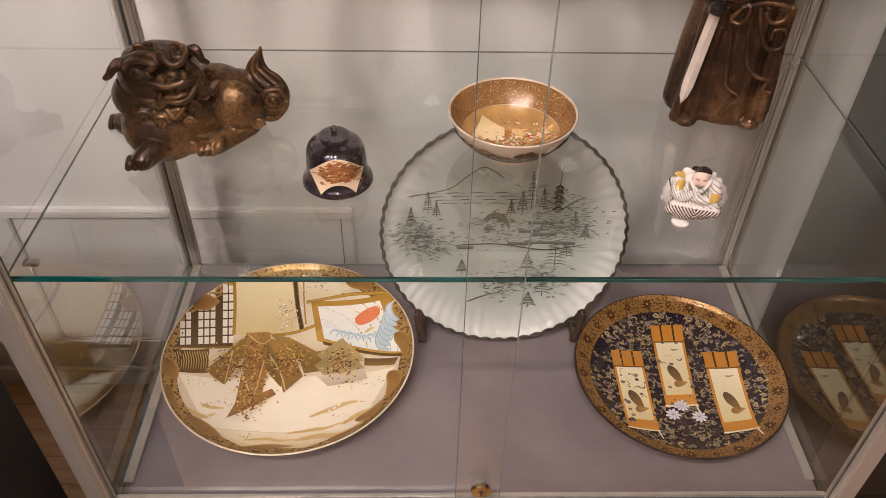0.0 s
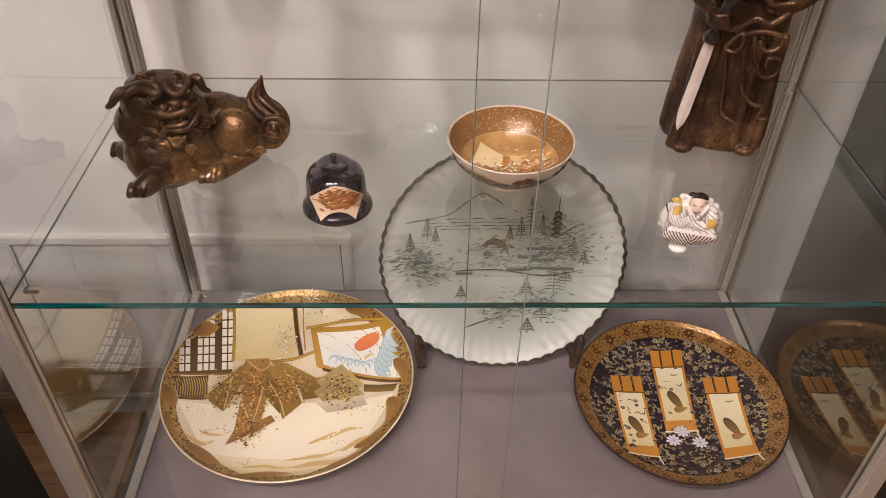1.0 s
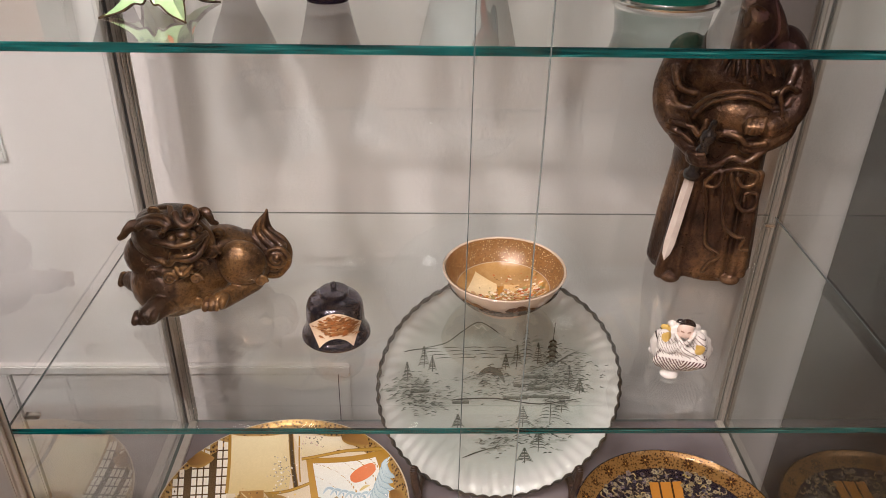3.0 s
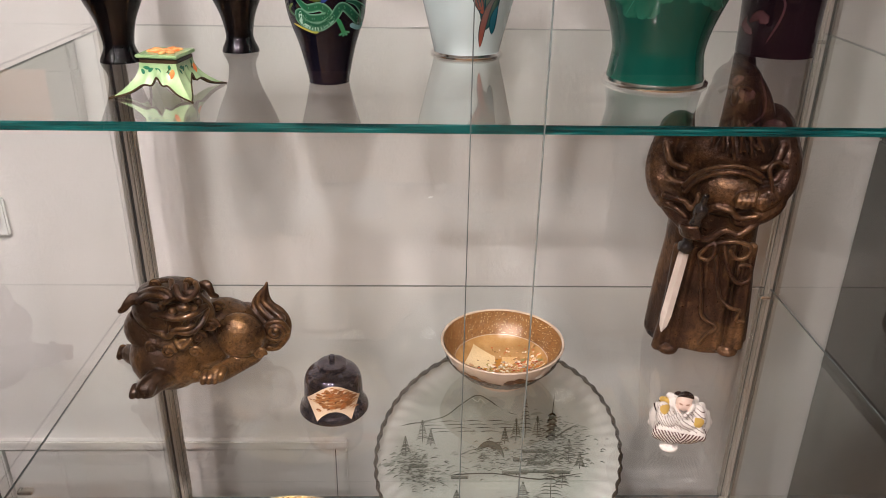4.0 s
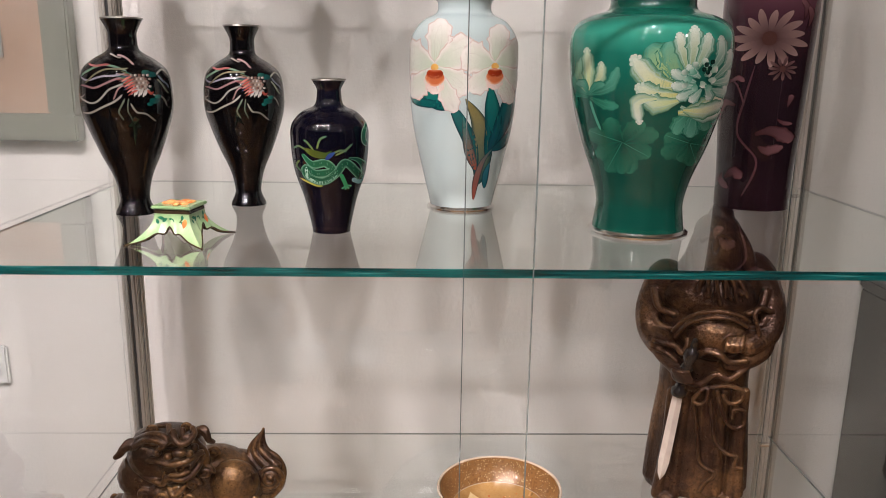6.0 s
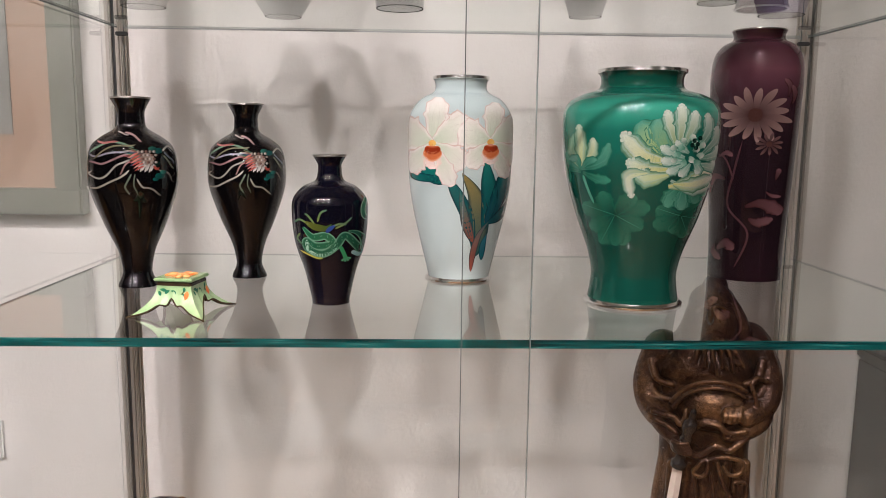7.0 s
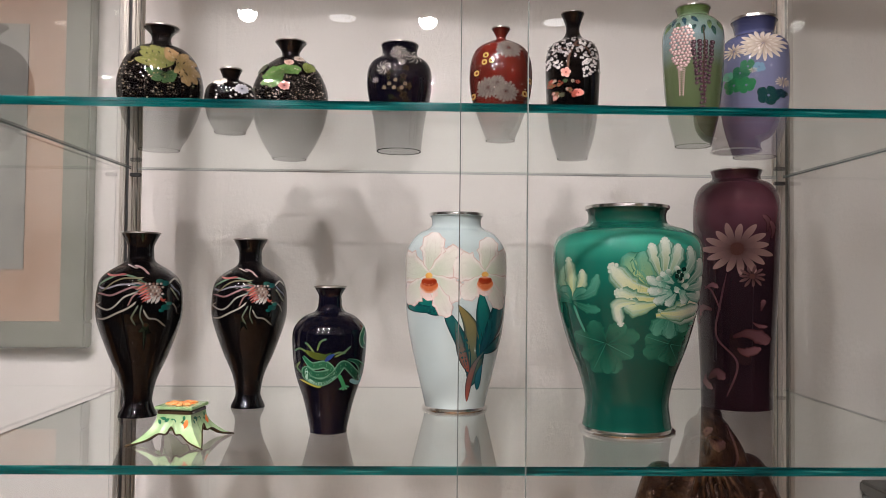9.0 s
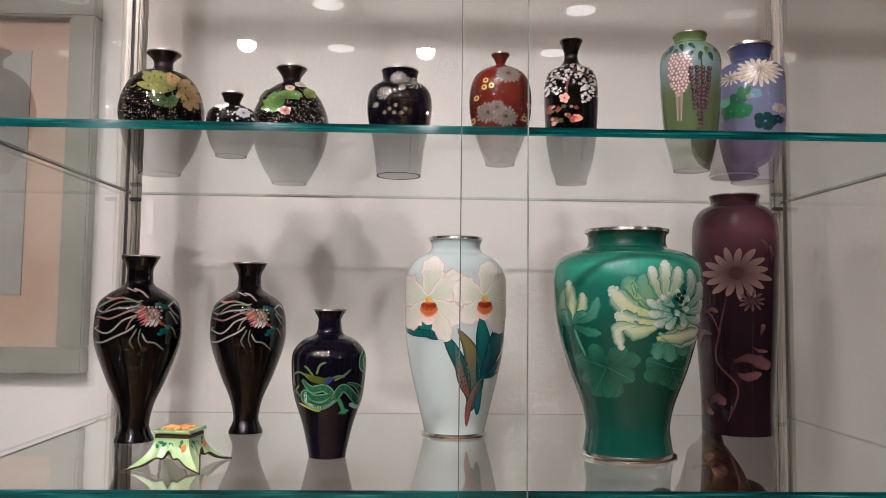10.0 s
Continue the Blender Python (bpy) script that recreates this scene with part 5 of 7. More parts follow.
for k in range(3):
    u, v = ((370, 475), (462, 482), (398, 445))[k]
    for r in (11, 7):
        p.flower(*np_at(u, v), r, 9, "b8b4bc", "dcd8d8", "7a7488", start=r)
p.make("painted_blossoms", navy_plate, "gold and grey blossoms on dark blue")
p = Paint(dish_place(NP), 0.0022, 0.00002)
for corners in ([(-93.1, 56.7), (-43.3, 57.9), (-48.2, -98.4), (-94.8, -96.2)], [(-18.2, 108.4), (34.2, 109.5), (21.4, -47.8), (-26.9, -50.0)], [(55.0, 54.7), (107.4, 51.5), (94.0, -99.8), (45.5, -102.8)]):
    a, b, c, d = (Vector(q) for q in corners)
    at = lambda s, t: tuple(a.lerp(b, s).lerp(d.lerp(c, s), t))
    p.quad(at(0, 0), at(1, 0), at(1, 1), at(0, 1), "b87a2c", "c48434")
    p.quad(at(0.08, 0.21), at(0.92, 0.21), at(0.92, 0.87), at(0.08, 0.87), "e2d6b4", "d2bf90")
    p.quad(at(0.28, 0.0), at(0.34, 0.0), at(0.34, 0.19), at(0.28, 0.19), "3a2410", n=2)
    p.quad(at(0.66, 0.0), at(0.72, 0.0), at(0.72, 0.19), at(0.66, 0.19), "3a2410", n=2)
    p.quad(at(-0.02, 0.195), at(1.02, 0.195), at(1.02, 0.212), at(-0.02, 0.212), "6a4418", n=4)
    p.stroke([at(0.35, 0.5), at(0.5, 0.62), at(0.7, 0.76)], 8, "3c3830", "8a6430", None, "leaf")
    p.stroke([at(0.4, 0.74), at(0.55, 0.74), at(0.85, 0.72)], 6, "7a5a34", "a88048", None, "leaf")
    p.stroke([at(0.5, 0.3), at(0.62, 0.31), at(0.78, 0.3)], 1.6, "8a7a60", "a08c70", None, "leaf")
    p.stroke([at(-0.03, 1.0), at(0.5, 1.0), at(1.03, 1.0)], 1.4, "e8dcc0", "d8c8a0", None, "bar")
    p.stroke([at(0.96, 1.0), at(0.99, 1.05), at(1.03, 1.1)], 1.1, "e0d4b8", "d0c4a8", None, "bar")
p.make("painted_scrolls", navy_plate, "three ochre hanging scrolls")

# standing plate with a wavy rim
CP = plate_profile(0.185, 0.04, 0.1)
cel_plate = thing("plate", 0.055, -0.0925, 0.190, "large pale green plate with wavy dark rim and ink landscape", "plate")
cel_plate.matrix_world = pose(0.055, -0.0925, 0.190, 75.5, 0, 0) @ Matrix.Scale(1.038, 4)
bm = lathe(CP, 348, wave=lambda a, i: 1 + 0.0045 * math.cos(58 * a) * (1.0 if 6 < i < 12 else 0.55 if i in (5, 6, 12, 13) else 0.0))
for v in bm.verts:
    r = math.hypot(v.co.x, v.co.y)
    if r > 0.150:
        a = math.atan2(v.co.y, v.co.x)
        v.co.z += 0.0016 * min(1, (r - 0.150) / 0.02) * math.cos(58 * a + (0.185 - r) * 90)
part("dish", bm, M["celadon"], cel_plate)
rim = lathe([(0.1822, 0.0402), (0.1830, 0.0420), (0.1856, 0.0424), (0.1876, 0.0405), (0.1872, 0.0370), (0.185, 0.0358)], 348, wave=lambda a, i: 1 + 0.0065 * math.cos(58 * a + 0.5 * i))
part("rim", rim, M["iron_rim"], cel_plate, "dark brown scalloped rim")
p = Paint(dish_place(CP), 0.0004, 0.000002)
INK, INK2, WASH = "1e221d", "383d36", "626a60"
p.quad(*[(-70.1, -26.3), (132.0, -23.9), (136.3, -55.0), (-57.2, -55.0)], "a2a99f", "a6ada3")
for k in range(150):
    u, v = rng.choice(((640, 420), (440, 410), (160, 420), (680, 360), (600, 590), (210, 470), (480, 620), (560, 350)))
    u, v = u + rng.gauss(0, 55), v + rng.gauss(0, 28)
    p.stroke(cp_line([(u - rng.uniform(10, 30), v + rng.uniform(-3, 3)), (u, v - 4), (u + rng.uniform(10, 30), v + rng.uniform(-4, 4))]), rng.uniform(1.2, 3.2), rng.choice(("8a9187", "949b91", "80877d")), "9aa197", "a2a99f", "leaf", 3)
p.stroke([(-121.7, 59.8), (-83.0, 66.9), (-57.2, 86.0), (-33.5, 101.3), (-14.2, 93.2), (7.3, 76.5), (28.8, 69.3)], 0.9, WASH, INK2, None, "ribbon", 6)
p.quad(*[(-57.2, 83.6), (-31.4, 100.4), (24.5, 68.4), (-83.0, 62.1)], "99a096", "a4aba1")
p.stroke([(-40.0, 97.0), (-31.4, 90.8), (-27.1, 95.6), (-18.5, 86.0)], 0.8, "c8cec4", "bcc2b8", None, "ribbon")
for k in range(16):
    u = 200 + k * 21
    p.stroke(cp_line([(u - 30, 292 + (k % 4) * 12), (u + 10, 290 + (k % 4) * 12), (u + 45, 294 + (k % 4) * 12)]), 0.7, INK2, WASH, None, "leaf")


def pine(u, v, h, w):
    p.stroke(cp_line([(u, v), (u + 1, v - h / 2), (u, v - h)]), 0.6, INK2, INK2, None, "bar")
    for i in range(9):
        t = 0.2 + 0.8 * i / 8 + rng.uniform(-0.03, 0.03)
        ww = w * (1.1 - t)
        for s in (-1, 1):
            p.stroke(cp_line([(u, v - h * t), (u + s * ww * 0.5, v - h * t - 1), (u + s * ww, v - h * t + 6)]), 0.85, INK2, WASH, None, "leaf", 3)


for u, v, h, w in ((195, 360, 75, 26), (135, 400, 65, 24), (225, 375, 55, 20), (490, 370, 55, 20), (530, 360, 75, 26), (562, 350, 130, 34), (605, 350, 75, 24), (720, 430, 75, 34), (760, 450, 50, 26), (660, 560, 110, 52), (560, 575, 70, 40), (620, 660, 80, 40), (570, 700, 50, 40), (320, 580, 50, 30), (700, 520, 60, 36)):
    pine(u, v, h, w)
for k, (v, w) in enumerate(((345, 22), (325, 21), (306, 19), (288, 17), (270, 14))):
    p.stroke(cp_line([(657 - w, v + 3), (657, v - 6), (657 + w, v + 3)]), 1.6, INK, INK, None, "ribbon")
    p.quad(*cp_line([(645, v), (669, v), (669, v + 12), (645, v + 12)]), WASH, INK2, 2)
p.stroke([(83.4, 71.7), (83.8, 86.0), (84.7, 102.8)], 0.5, INK, INK2, None, "bar")
for u, v, w in ((600, 385, 60), (560, 415, 50), (615, 425, 55), (530, 460, 60), (600, 455, 70), (690, 455, 50), (180, 430, 45), (330, 475, 40)):
    p.stroke(cp_line([(u - w, v + 4), (u, v - 8), (u + w, v + 4)]), 2.6, "b4bab0", "8f968c", INK, "leaf")
    p.quad(*cp_line([(u - w * 0.8, v + 4), (u + w * 0.8, v + 4), (u + w * 0.75, v + 16), (u - w * 0.75, v + 16)]), "747b71", INK2, 3)
p.stroke([(-31.4, 11.9), (-14.2, 21.5), (3.0, 14.3), (11.6, -2.4)], 5.5, "50564e", "666c63", INK2, "leaf")
for k in range(900):
    u, v = rng.choice(((640, 420), (440, 410), (160, 420), (680, 330), (620, 600), (200, 480), (480, 620), (700, 400)))
    u, v = u + rng.gauss(0, 52), v + rng.gauss(0, 26)
    p.stroke(cp_line([(u - rng.uniform(3, 14), v + rng.uniform(-3, 3)), (u, v - 3), (u + rng.uniform(3, 14), v + rng.uniform(-4, 4))]), rng.uniform(0.3, 1.0), rng.choice((INK, INK2, WASH)), WASH, None, "leaf", 3)
p.stroke([(-74.4, -28.7), (-5.6, -26.3), (67.5, -35.9), (132.0, -22.5)], 1.0, INK, INK2, None, "ribbon")
p.stroke([(-55.0, -126.7), (-27.1, -117.1), (7.3, -107.5)], 1.2, INK, WASH, None, "leaf")
p.stroke([(-147.5, 58.8), (-126.0, 60.7), (-108.8, 58.8)], 1.0, INK, WASH, None, "leaf")
p.stroke([(89.0, 33.5), (106.2, 47.8), (123.4, 58.8)], 1.2, INK, WASH, None, "leaf")
p.make("ink_landscape", cel_plate, "grey ink landscape with pines and a pagoda")


def easel(x, y, z):
    ob = thing("plate_stand", x, y, z, "dark carved wooden easel holding the pale plate upright", "plate stand")
    for s in (-1, 1):
        bm = bmesh.new()
        for pts, r in ((((s * 0.128, -0.118, 0.006), (s * 0.128, -0.105, 0.022), (s * 0.122, -0.06, 0.014), (s * 0.10, 0.07, 0.007)), 0.0075), (((s * 0.128, -0.116, 0.008), (s * 0.132, -0.120, 0.034), (s * 0.136, -0.112, 0.060), (s * 0.134, -0.104, 0.066)), 0.0065), (((s * 0.100, 0.02, 0.010), (s * 0.08, 0.045, 0.12), (s * 0.05, 0.068, 0.24)), 0.007)):
            sp = spline([Vector(q) for q in pts], 6)
            for a, b in zip(sp, sp[1:]):
                way = (b - a).to_track_quat("Z", "Y").to_matrix().to_4x4()
                bmesh.ops.create_cone(bm, cap_ends=True, segments=10, radius1=r, radius2=r, depth=(b - a).length * 1.25, matrix=Matrix.Translation((a + b) / 2) @ way)
        part("leg", bm, M["dark_wood"], ob)
    part("crossbar", box(-0.108, 0.108, 0.03, 0.042, 0.006, 0.020, 0.003), M["dark_wood"], ob)
    part("crossbar", box(-0.07, 0.07, 0.050, 0.060, 0.15, 0.164, 0.003), M["dark_wood"], ob)
    return ob


easel(0.055, -0.060, 0.001)

# ---- bowl ----
BOWL = [(0, 0.004), (0.030, 0.004), (0.032, 0), (0.036, 0), (0.037, 0.006), (0.056, 0.018), (0.072, 0.036), (0.0795, 0.053), (0.0805, 0.0555), (0.0795, 0.057), (0.077, 0.0555), (0.074, 0.046), (0.069, 0.036), (0.054, 0.020), (0.033, 0.011), (0, 0.009)]
M["bowl_glaze"] = mottled("warm_ivory_glaze", (0.50, 0.38, 0.28), (0.58, 0.46, 0.36), 12, 0.15, 0, 0.5)
bowl = thing("bowl", 0.0375, -0.239, Z1, "cream and gold painted porcelain bowl", "bowl")
bowl.scale = (0.985, 0.985, 1.0)
part("shell", lathe(BOWL, 72), M["bowl_glaze"], bowl)
BW = BOWL[9:]
part("inner_band", lathe([(r - 0.0006, z + 0.0004) for r, z in BW[1:4]] + [(0.0612, 0.0281)], 72), speckled("gilt_flower_band", (0.17, 0.072, 0.020), (0.28, 0.13, 0.04), (0.62, 0.42, 0.20), 270, 0.3, 0.1), bowl, "gilt band with tiny pale blossom")


def bowl_place(x, y, lift):
    r = math.hypot(x, y)
    well = sorted(BW)
    for (r0, z0), (r1, z1) in zip(well, well[1:]):
        if r <= r1:
            return (x, y, z0 + (z1 - z0) * (r - r0) / max(r1 - r0, 1e-6) + lift)
    return (x, y, well[-1][1])


part("well", lathe([(0.0605, 0.0276), (0.054, 0.0205), (0.043, 0.0158), (0.033, 0.0115), (0.016, 0.0103), (0.0002, 0.0095)], 72), mottled("gilt_ochre_ground", (0.38, 0.20, 0.065), (0.50, 0.29, 0.11), 45, 0.25, 0.0, 0.3), bowl, "ochre gilt well")
p = Paint(bowl_place, 0.0012, 0.000006)
p.quad((-55, -16), (-2, -22), (-6, 30), (-34, 44), "e2cca4", "dcc090")
p.quad((2, -8), (26, -4), (24, 26), (4, 28), "e0bc84", "dcb47a")
p.quad((-6, -14), (3, -14), (3, 24), (-6, 24), "c08838", "b07830", 4)
p.quad((26, -24), (38, -24), (32, 14), (24, 14), "c08040", "b87438", 4)
scatter(p, rng, 900, -52, 54, -54, 16, 2.3, ["b04a24", "c8a078", "a0925c", "e4d0b0", "b0703c", "a89c84", "ecdcc0", "c8744a", "c08c44", "a08a54", "d8bc90"], keep=lambda x, y: math.hypot(x, y) < 57 and y < 8 + 0.25 * x + 5 * math.sin(x * 0.3))
scatter(p, rng, 70, -44, 50, -44, 14, 0.9, ["4a3024", "6a3a24", "f4e8d4"], keep=lambda x, y: math.hypot(x, y) < 48)
scatter(p, rng, 120, -10, 54, -40, 40, 1.2, ["b86a3c", "c89a64", "8a6a40", "e6d0ac", "a87a44", "d8a878"], keep=lambda x, y: math.hypot(x, y) < 57)
p.make("painted_crowd", bowl, "gold ground with dabs of colour")


def bowl_out(x, z, lift):
    z = min(max(z, 0.007), 0.0525)
    for (r0, z0), (r1, z1) in zip(BOWL[4:8], BOWL[5:9]):
        if z <= z1:
            r = r0 + (r1 - r0) * (z - z0) / (z1 - z0) + lift
            a = x / 0.06
            return (r * math.sin(a), -r * math.cos(a), z)


p = Paint(bowl_out, 0.0004, 0.000003)
for k in range(420):
    x = rng.uniform(-90, 90)
    z = rng.uniform(9, 38) + 4 * math.sin(x * 0.12)
    p.stroke([(x - 5, z - 1), (x, z + 2), (x + 6, z - 1)], rng.uniform(1.2, 3.4), rng.choice(("4a3024", "34221a", "6a4a30", "7a5c40", "3a3028")), "6a4a30", None, "leaf", 3)
p.make("painted_band", bowl, "brown landscape band round the outside")

# ---- bell jar ----
M["pewter"] = mottled("purple_grey_lustre_glaze", (0.045, 0.04, 0.055), (0.22, 0.20, 0.235), 26, 0.10, 0.9, 0.5, relief=0.0004, relief_scale=90)
BELL = [(42, 1.5), (41, 6), (37.5, 13), (35.5, 22), (35, 34), (33.5, 45), (28.5, 53), (18.5, 58)]
bell = thing("bell_jar", -0.173, -0.304, Z1, "small dark lustrous bell-shaped jar with lid", "jar", turn=math.degrees(math.atan2(EYE_X + 0.173, -0.304 - EYE_Y)))
bsp = [v * 0.001 for v in spline([Vector(q) for q in BELL])]
part("body", lathe([(0, 0.002), (0.038, 0.002), (0.041, 0)] + [(q.x, q.y) for q in bsp] + [(0, 0.059)], 56), M["pewter"], bell)
lid = part("lid", lathe([(0.0, 0.0575), (0.0165, 0.0575), (0.018, 0.060), (0.0172, 0.0635), (0.011, 0.0655), (0.0035, 0.066), (0.003, 0.068), (0.0046, 0.0705), (0.003, 0.0735), (0, 0.074)], 40), M["pewter"], bell, "round lid with a small knob")
p = Paint(round_place(BELL))
n = 20
rows, cols = [], []
for j in range(9):
    t = j / 8
    across = [2 * i / n - 1 for i in range(n + 1)]
    rows.append([Vector((s * (20 + 11 * t), (1 - t) * (17.5 - 12 * s * s) + t * (50 - 22 * s * s))) * 0.001 for s in across])
    cols.append([hexc("c4ab90")] * (n + 1))
p.grid(rows, cols)
for k in range(520):
    x, z = rng.gauss(4, 12), rng.gauss(31, 7)
    s = x / 30
    if abs(s) < 0.85 and 20 - 12 * s * s < z < 47 - 22 * s * s:
        p.stroke([(x - 3, z), (x, z + 1.5), (x + 4, z)], rng.uniform(0.5, 1.5), rng.choice(("6a4028", "8a5a34", "4a2c1c", "a87c50", "7a5030", "9a5428", "cdb08c")), "8a5a34", None, "leaf", 3)
p.make("fan_panel", bell, "cream fan-shaped panel painted in brown")

# ---- little green stand ----
M["stand_green"] = mottled("pale_green_glaze", (0.25, 0.40, 0.19), (0.38, 0.52, 0.27), 35, 0.18, 0, 0.5, relief=0.0008, relief_scale=420)
M["stand_dark"] = mottled("dark_brown_glaze", (0.03, 0.018, 0.01), (0.06, 0.04, 0.02), 30, 0.25)
stand = thing("incense_box", -0.302, -0.366, Z2, "small pale green porcelain stand on four splayed feet with lid", "box", turn=-9)
stand.scale = (0.9, 0.9, 0.97)


def stand_point(u, t):
    """u: round the stand in quarter turns, t: from the neck (0) to the lower edge (1)."""
    k = u % 1.0
    corner = abs(2 * k - 1)
    a = math.pi / 2 * u + math.pi / 4
    c = math.cos(((k + 0.5) % 1.0 - 0.5) * math.pi / 2 * 1.0)
    side = 1 / max(abs(math.cos(a)), abs(math.sin(a)))
    low = 0.014 * (1 - corner ** 1.7) + 0.0035 * math.cos(corner * 11) * (1 - corner)
    z = 0.030 + (low - 0.030) * t
    half = 0.0195 + 0.0065 * t ** 2 + 0.017 * (corner ** 2.2) * t ** 2.0
    return Vector((half * side * math.cos(a), half * side * math.sin(a), z))


bm = bmesh.new()
N, K = 96, 9
grid = [[bm.verts.new(stand_point(4 * i / N - 0.0, j / K)) for j in range(K + 1)] for i in range(N)]
inner = [[bm.verts.new(stand_point(4 * i / N, j / K) * 0.90 + Vector((0, 0, 0.1 * stand_point(4 * i / N, j / K).z))) for j in range(K + 1)] for i in range(N)]
for i in range(N):
    n2 = (i + 1) % N
    for j in range(K):
        bm.faces.new((grid[i][j], grid[n2][j], grid[n2][j + 1], grid[i][j + 1]))
        bm.faces.new((inner[i][j], inner[i][j + 1], inner[n2][j + 1], inner[n2][j]))
    f = bm.faces.new((grid[i][K], grid[n2][K], inner[n2][K], inner[i][K]))
    f.material_index = 1
part("body", bm, [M["stand_green"], M["stand_dark"]], stand, "green body with a dark lower edge")
bm = bmesh.new()
for i in range(N):
    q0, q1 = stand_point(4 * i / N, 1.0), stand_point(4 * (i + 1) / N, 1.0)
    way = (q1 - q0).to_track_quat("Z", "Y").to_matrix().to_4x4()
    bmesh.ops.create_cone(bm, cap_ends=True, segments=6, radius1=0.0009, radius2=0.0009, depth=(q1 - q0).length * 1.3, matrix=Matrix.Translation((q0 + q1) / 2 + Vector((0, 0, 0.0006))) @ way)
part("edge_line", bm, M["stand_dark"], stand, "dark brown line along the lower edge")
part("neck", box(-0.0200, 0.0200, -0.0200, 0.0200, 0.0285, 0.0345, 0.0015), M["stand_dark"], stand, "dark band under the lid")
lid = part("lid", box(-0.0225, 0.0225, -0.0225, 0.0225, 0.0345, 0.0378, 0.0012), M["stand_green"], stand, "pale green square lid")
bm = bmesh.new()
for k in range(9):
    a = k * 0.7
    r = bmesh.ops.create_icosphere(bm, subdivisions=2, radius=1.0)
    bmesh.ops.transform(bm, verts=r["verts"], matrix=pose(0.011 * math.cos(a) * (k % 3 > 0), 0.011 * math.sin(a) * (k % 3 > 0), 0.0385, 0, 0, math.degrees(a)) @ Matrix.Diagonal((0.0075, 0.004, 0.0020, 1)))
part("relief_flower", bm, mottled("orange_flower_glaze", (0.62, 0.16, 0.03), (0.75, 0.42, 0.16), 160, 0.25, 0, 0.3), lid, "raised orange flower")
p = Paint(lambda x, y, lift: (x, y, 0.0379 + lift))
for k in range(8):
    a = k * 0.8
    p.stroke([(0, 0), (7 * math.cos(a), 7 * math.sin(a)), (15 * math.cos(a + 0.3), 13 * math.sin(a + 0.3))], 4.2, "d8602a", "e08a48", "f0c890", "petal", 4)
p.stroke([(-12, 9), (-16, 13), (-20, 19)], 2.4, "3a8a4a", "5aa050", None, "leaf")
p.make("painted_flower", lid, "orange flower")


def stand_side(q):
    """One outer side of the stand as a paint surface: x along it, z up."""
    def place(x, z, lift):
        t = min(max((0.030 - z) / 0.024, 0), 1)
        corner = min(1.0, abs(math.atan(x / 0.026)) / (math.pi / 4))
        half = 0.0195 + 0.0065 * t ** 2 + 0.017 * corner ** 2.2 * t ** 2 + lift + 0.0006
        v = Vector((x, -half, z))
        v.rotate(Euler((0, 0, math.pi / 2 * q)))
        return tuple(v)
    return place


for q in (0, 1):
    p = Paint(stand_side(q))
    p.stroke([(4, 14), (8, 20), (14, 27)], 0.7, "6a4a2a", "3a5a30", None, "ribbon")
    for x, z, a in ((8, 20, 0.3), (3, 22, 2.4), (12, 24, 1.5), (-10, 22, 0.8), (-14, 20, 2.0), (-8, 25, 2.9)):
        p.stroke([(x, z), (x + 4 * math.cos(a), z + 3 * math.sin(a)), (x + 8 * math.cos(a), z + 5 * math.sin(a))], 1.7, "1f5a4a", "3a7a50", None, "leaf")
    p.stroke([(12, 16), (15, 20), (16, 25)], 2.8, "c8502a", "e09050", None, "petal")
    p.make("painted_twig", stand, "dark green twig with a red bud")

# ---- statues and figurine ----
def shaded_patina(name, dark, mid, gold, scale, rough=0.3, steps=(0.55, 0.625, 0.70), weave=300, relief=0.0012):
    """Brown lustre glaze rubbed to gold on the raised parts, finely tooled all over; crevice shade is put into the
    colour of the hollows.
    """
    m = material(name, mid, rough, 0.62, 0.3)
    t, n, l, p = nodes_of(m)
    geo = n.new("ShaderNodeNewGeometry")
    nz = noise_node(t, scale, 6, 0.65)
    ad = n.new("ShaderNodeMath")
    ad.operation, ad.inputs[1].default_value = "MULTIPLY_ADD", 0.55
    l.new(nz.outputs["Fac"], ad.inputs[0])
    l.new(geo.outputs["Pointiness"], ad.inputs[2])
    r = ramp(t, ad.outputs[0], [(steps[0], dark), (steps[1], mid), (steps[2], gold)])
    fine = noise_node(t, 190, 6, 0.7)
    specks = ramp(t, fine.outputs["Fac"], [(0.38, (0.35, 0.33, 0.30)), (0.56, (1.0, 1.0, 1.0))])
    mul = n.new("ShaderNodeMix")
    mul.data_type, mul.blend_type = "RGBA", "MULTIPLY"
    mul.inputs["Factor"].default_value = 0.8
    l.new(r.outputs[0], mul.inputs["A"])
    l.new(specks.outputs[0], mul.inputs["B"])
    l.new(mul.outputs["Result"], p.inputs["Base Color"])
    co = n.new("ShaderNodeTexCoord")
    vo = n.new("ShaderNodeTexVoronoi")
    vo.inputs["Scale"].default_value = weave
    l.new(co.outputs["Object"], vo.inputs["Vector"])
    mixed = n.new("ShaderNodeMath")
    mixed.operation = "ADD"
    l.new(vo.outputs["Distance"], mixed.inputs[0])
    l.new(fine.outputs["Fac"], mixed.inputs[1])
    bump(t, mixed.outputs[0], 0.5, relief, p)
    rr = ramp(t, fine.outputs["Fac"], [(0.35, (rough + 0.2,) * 3), (0.65, (rough,) * 3)])
    l.new(rr.outputs[0], p.inputs["Roughness"])
    return m


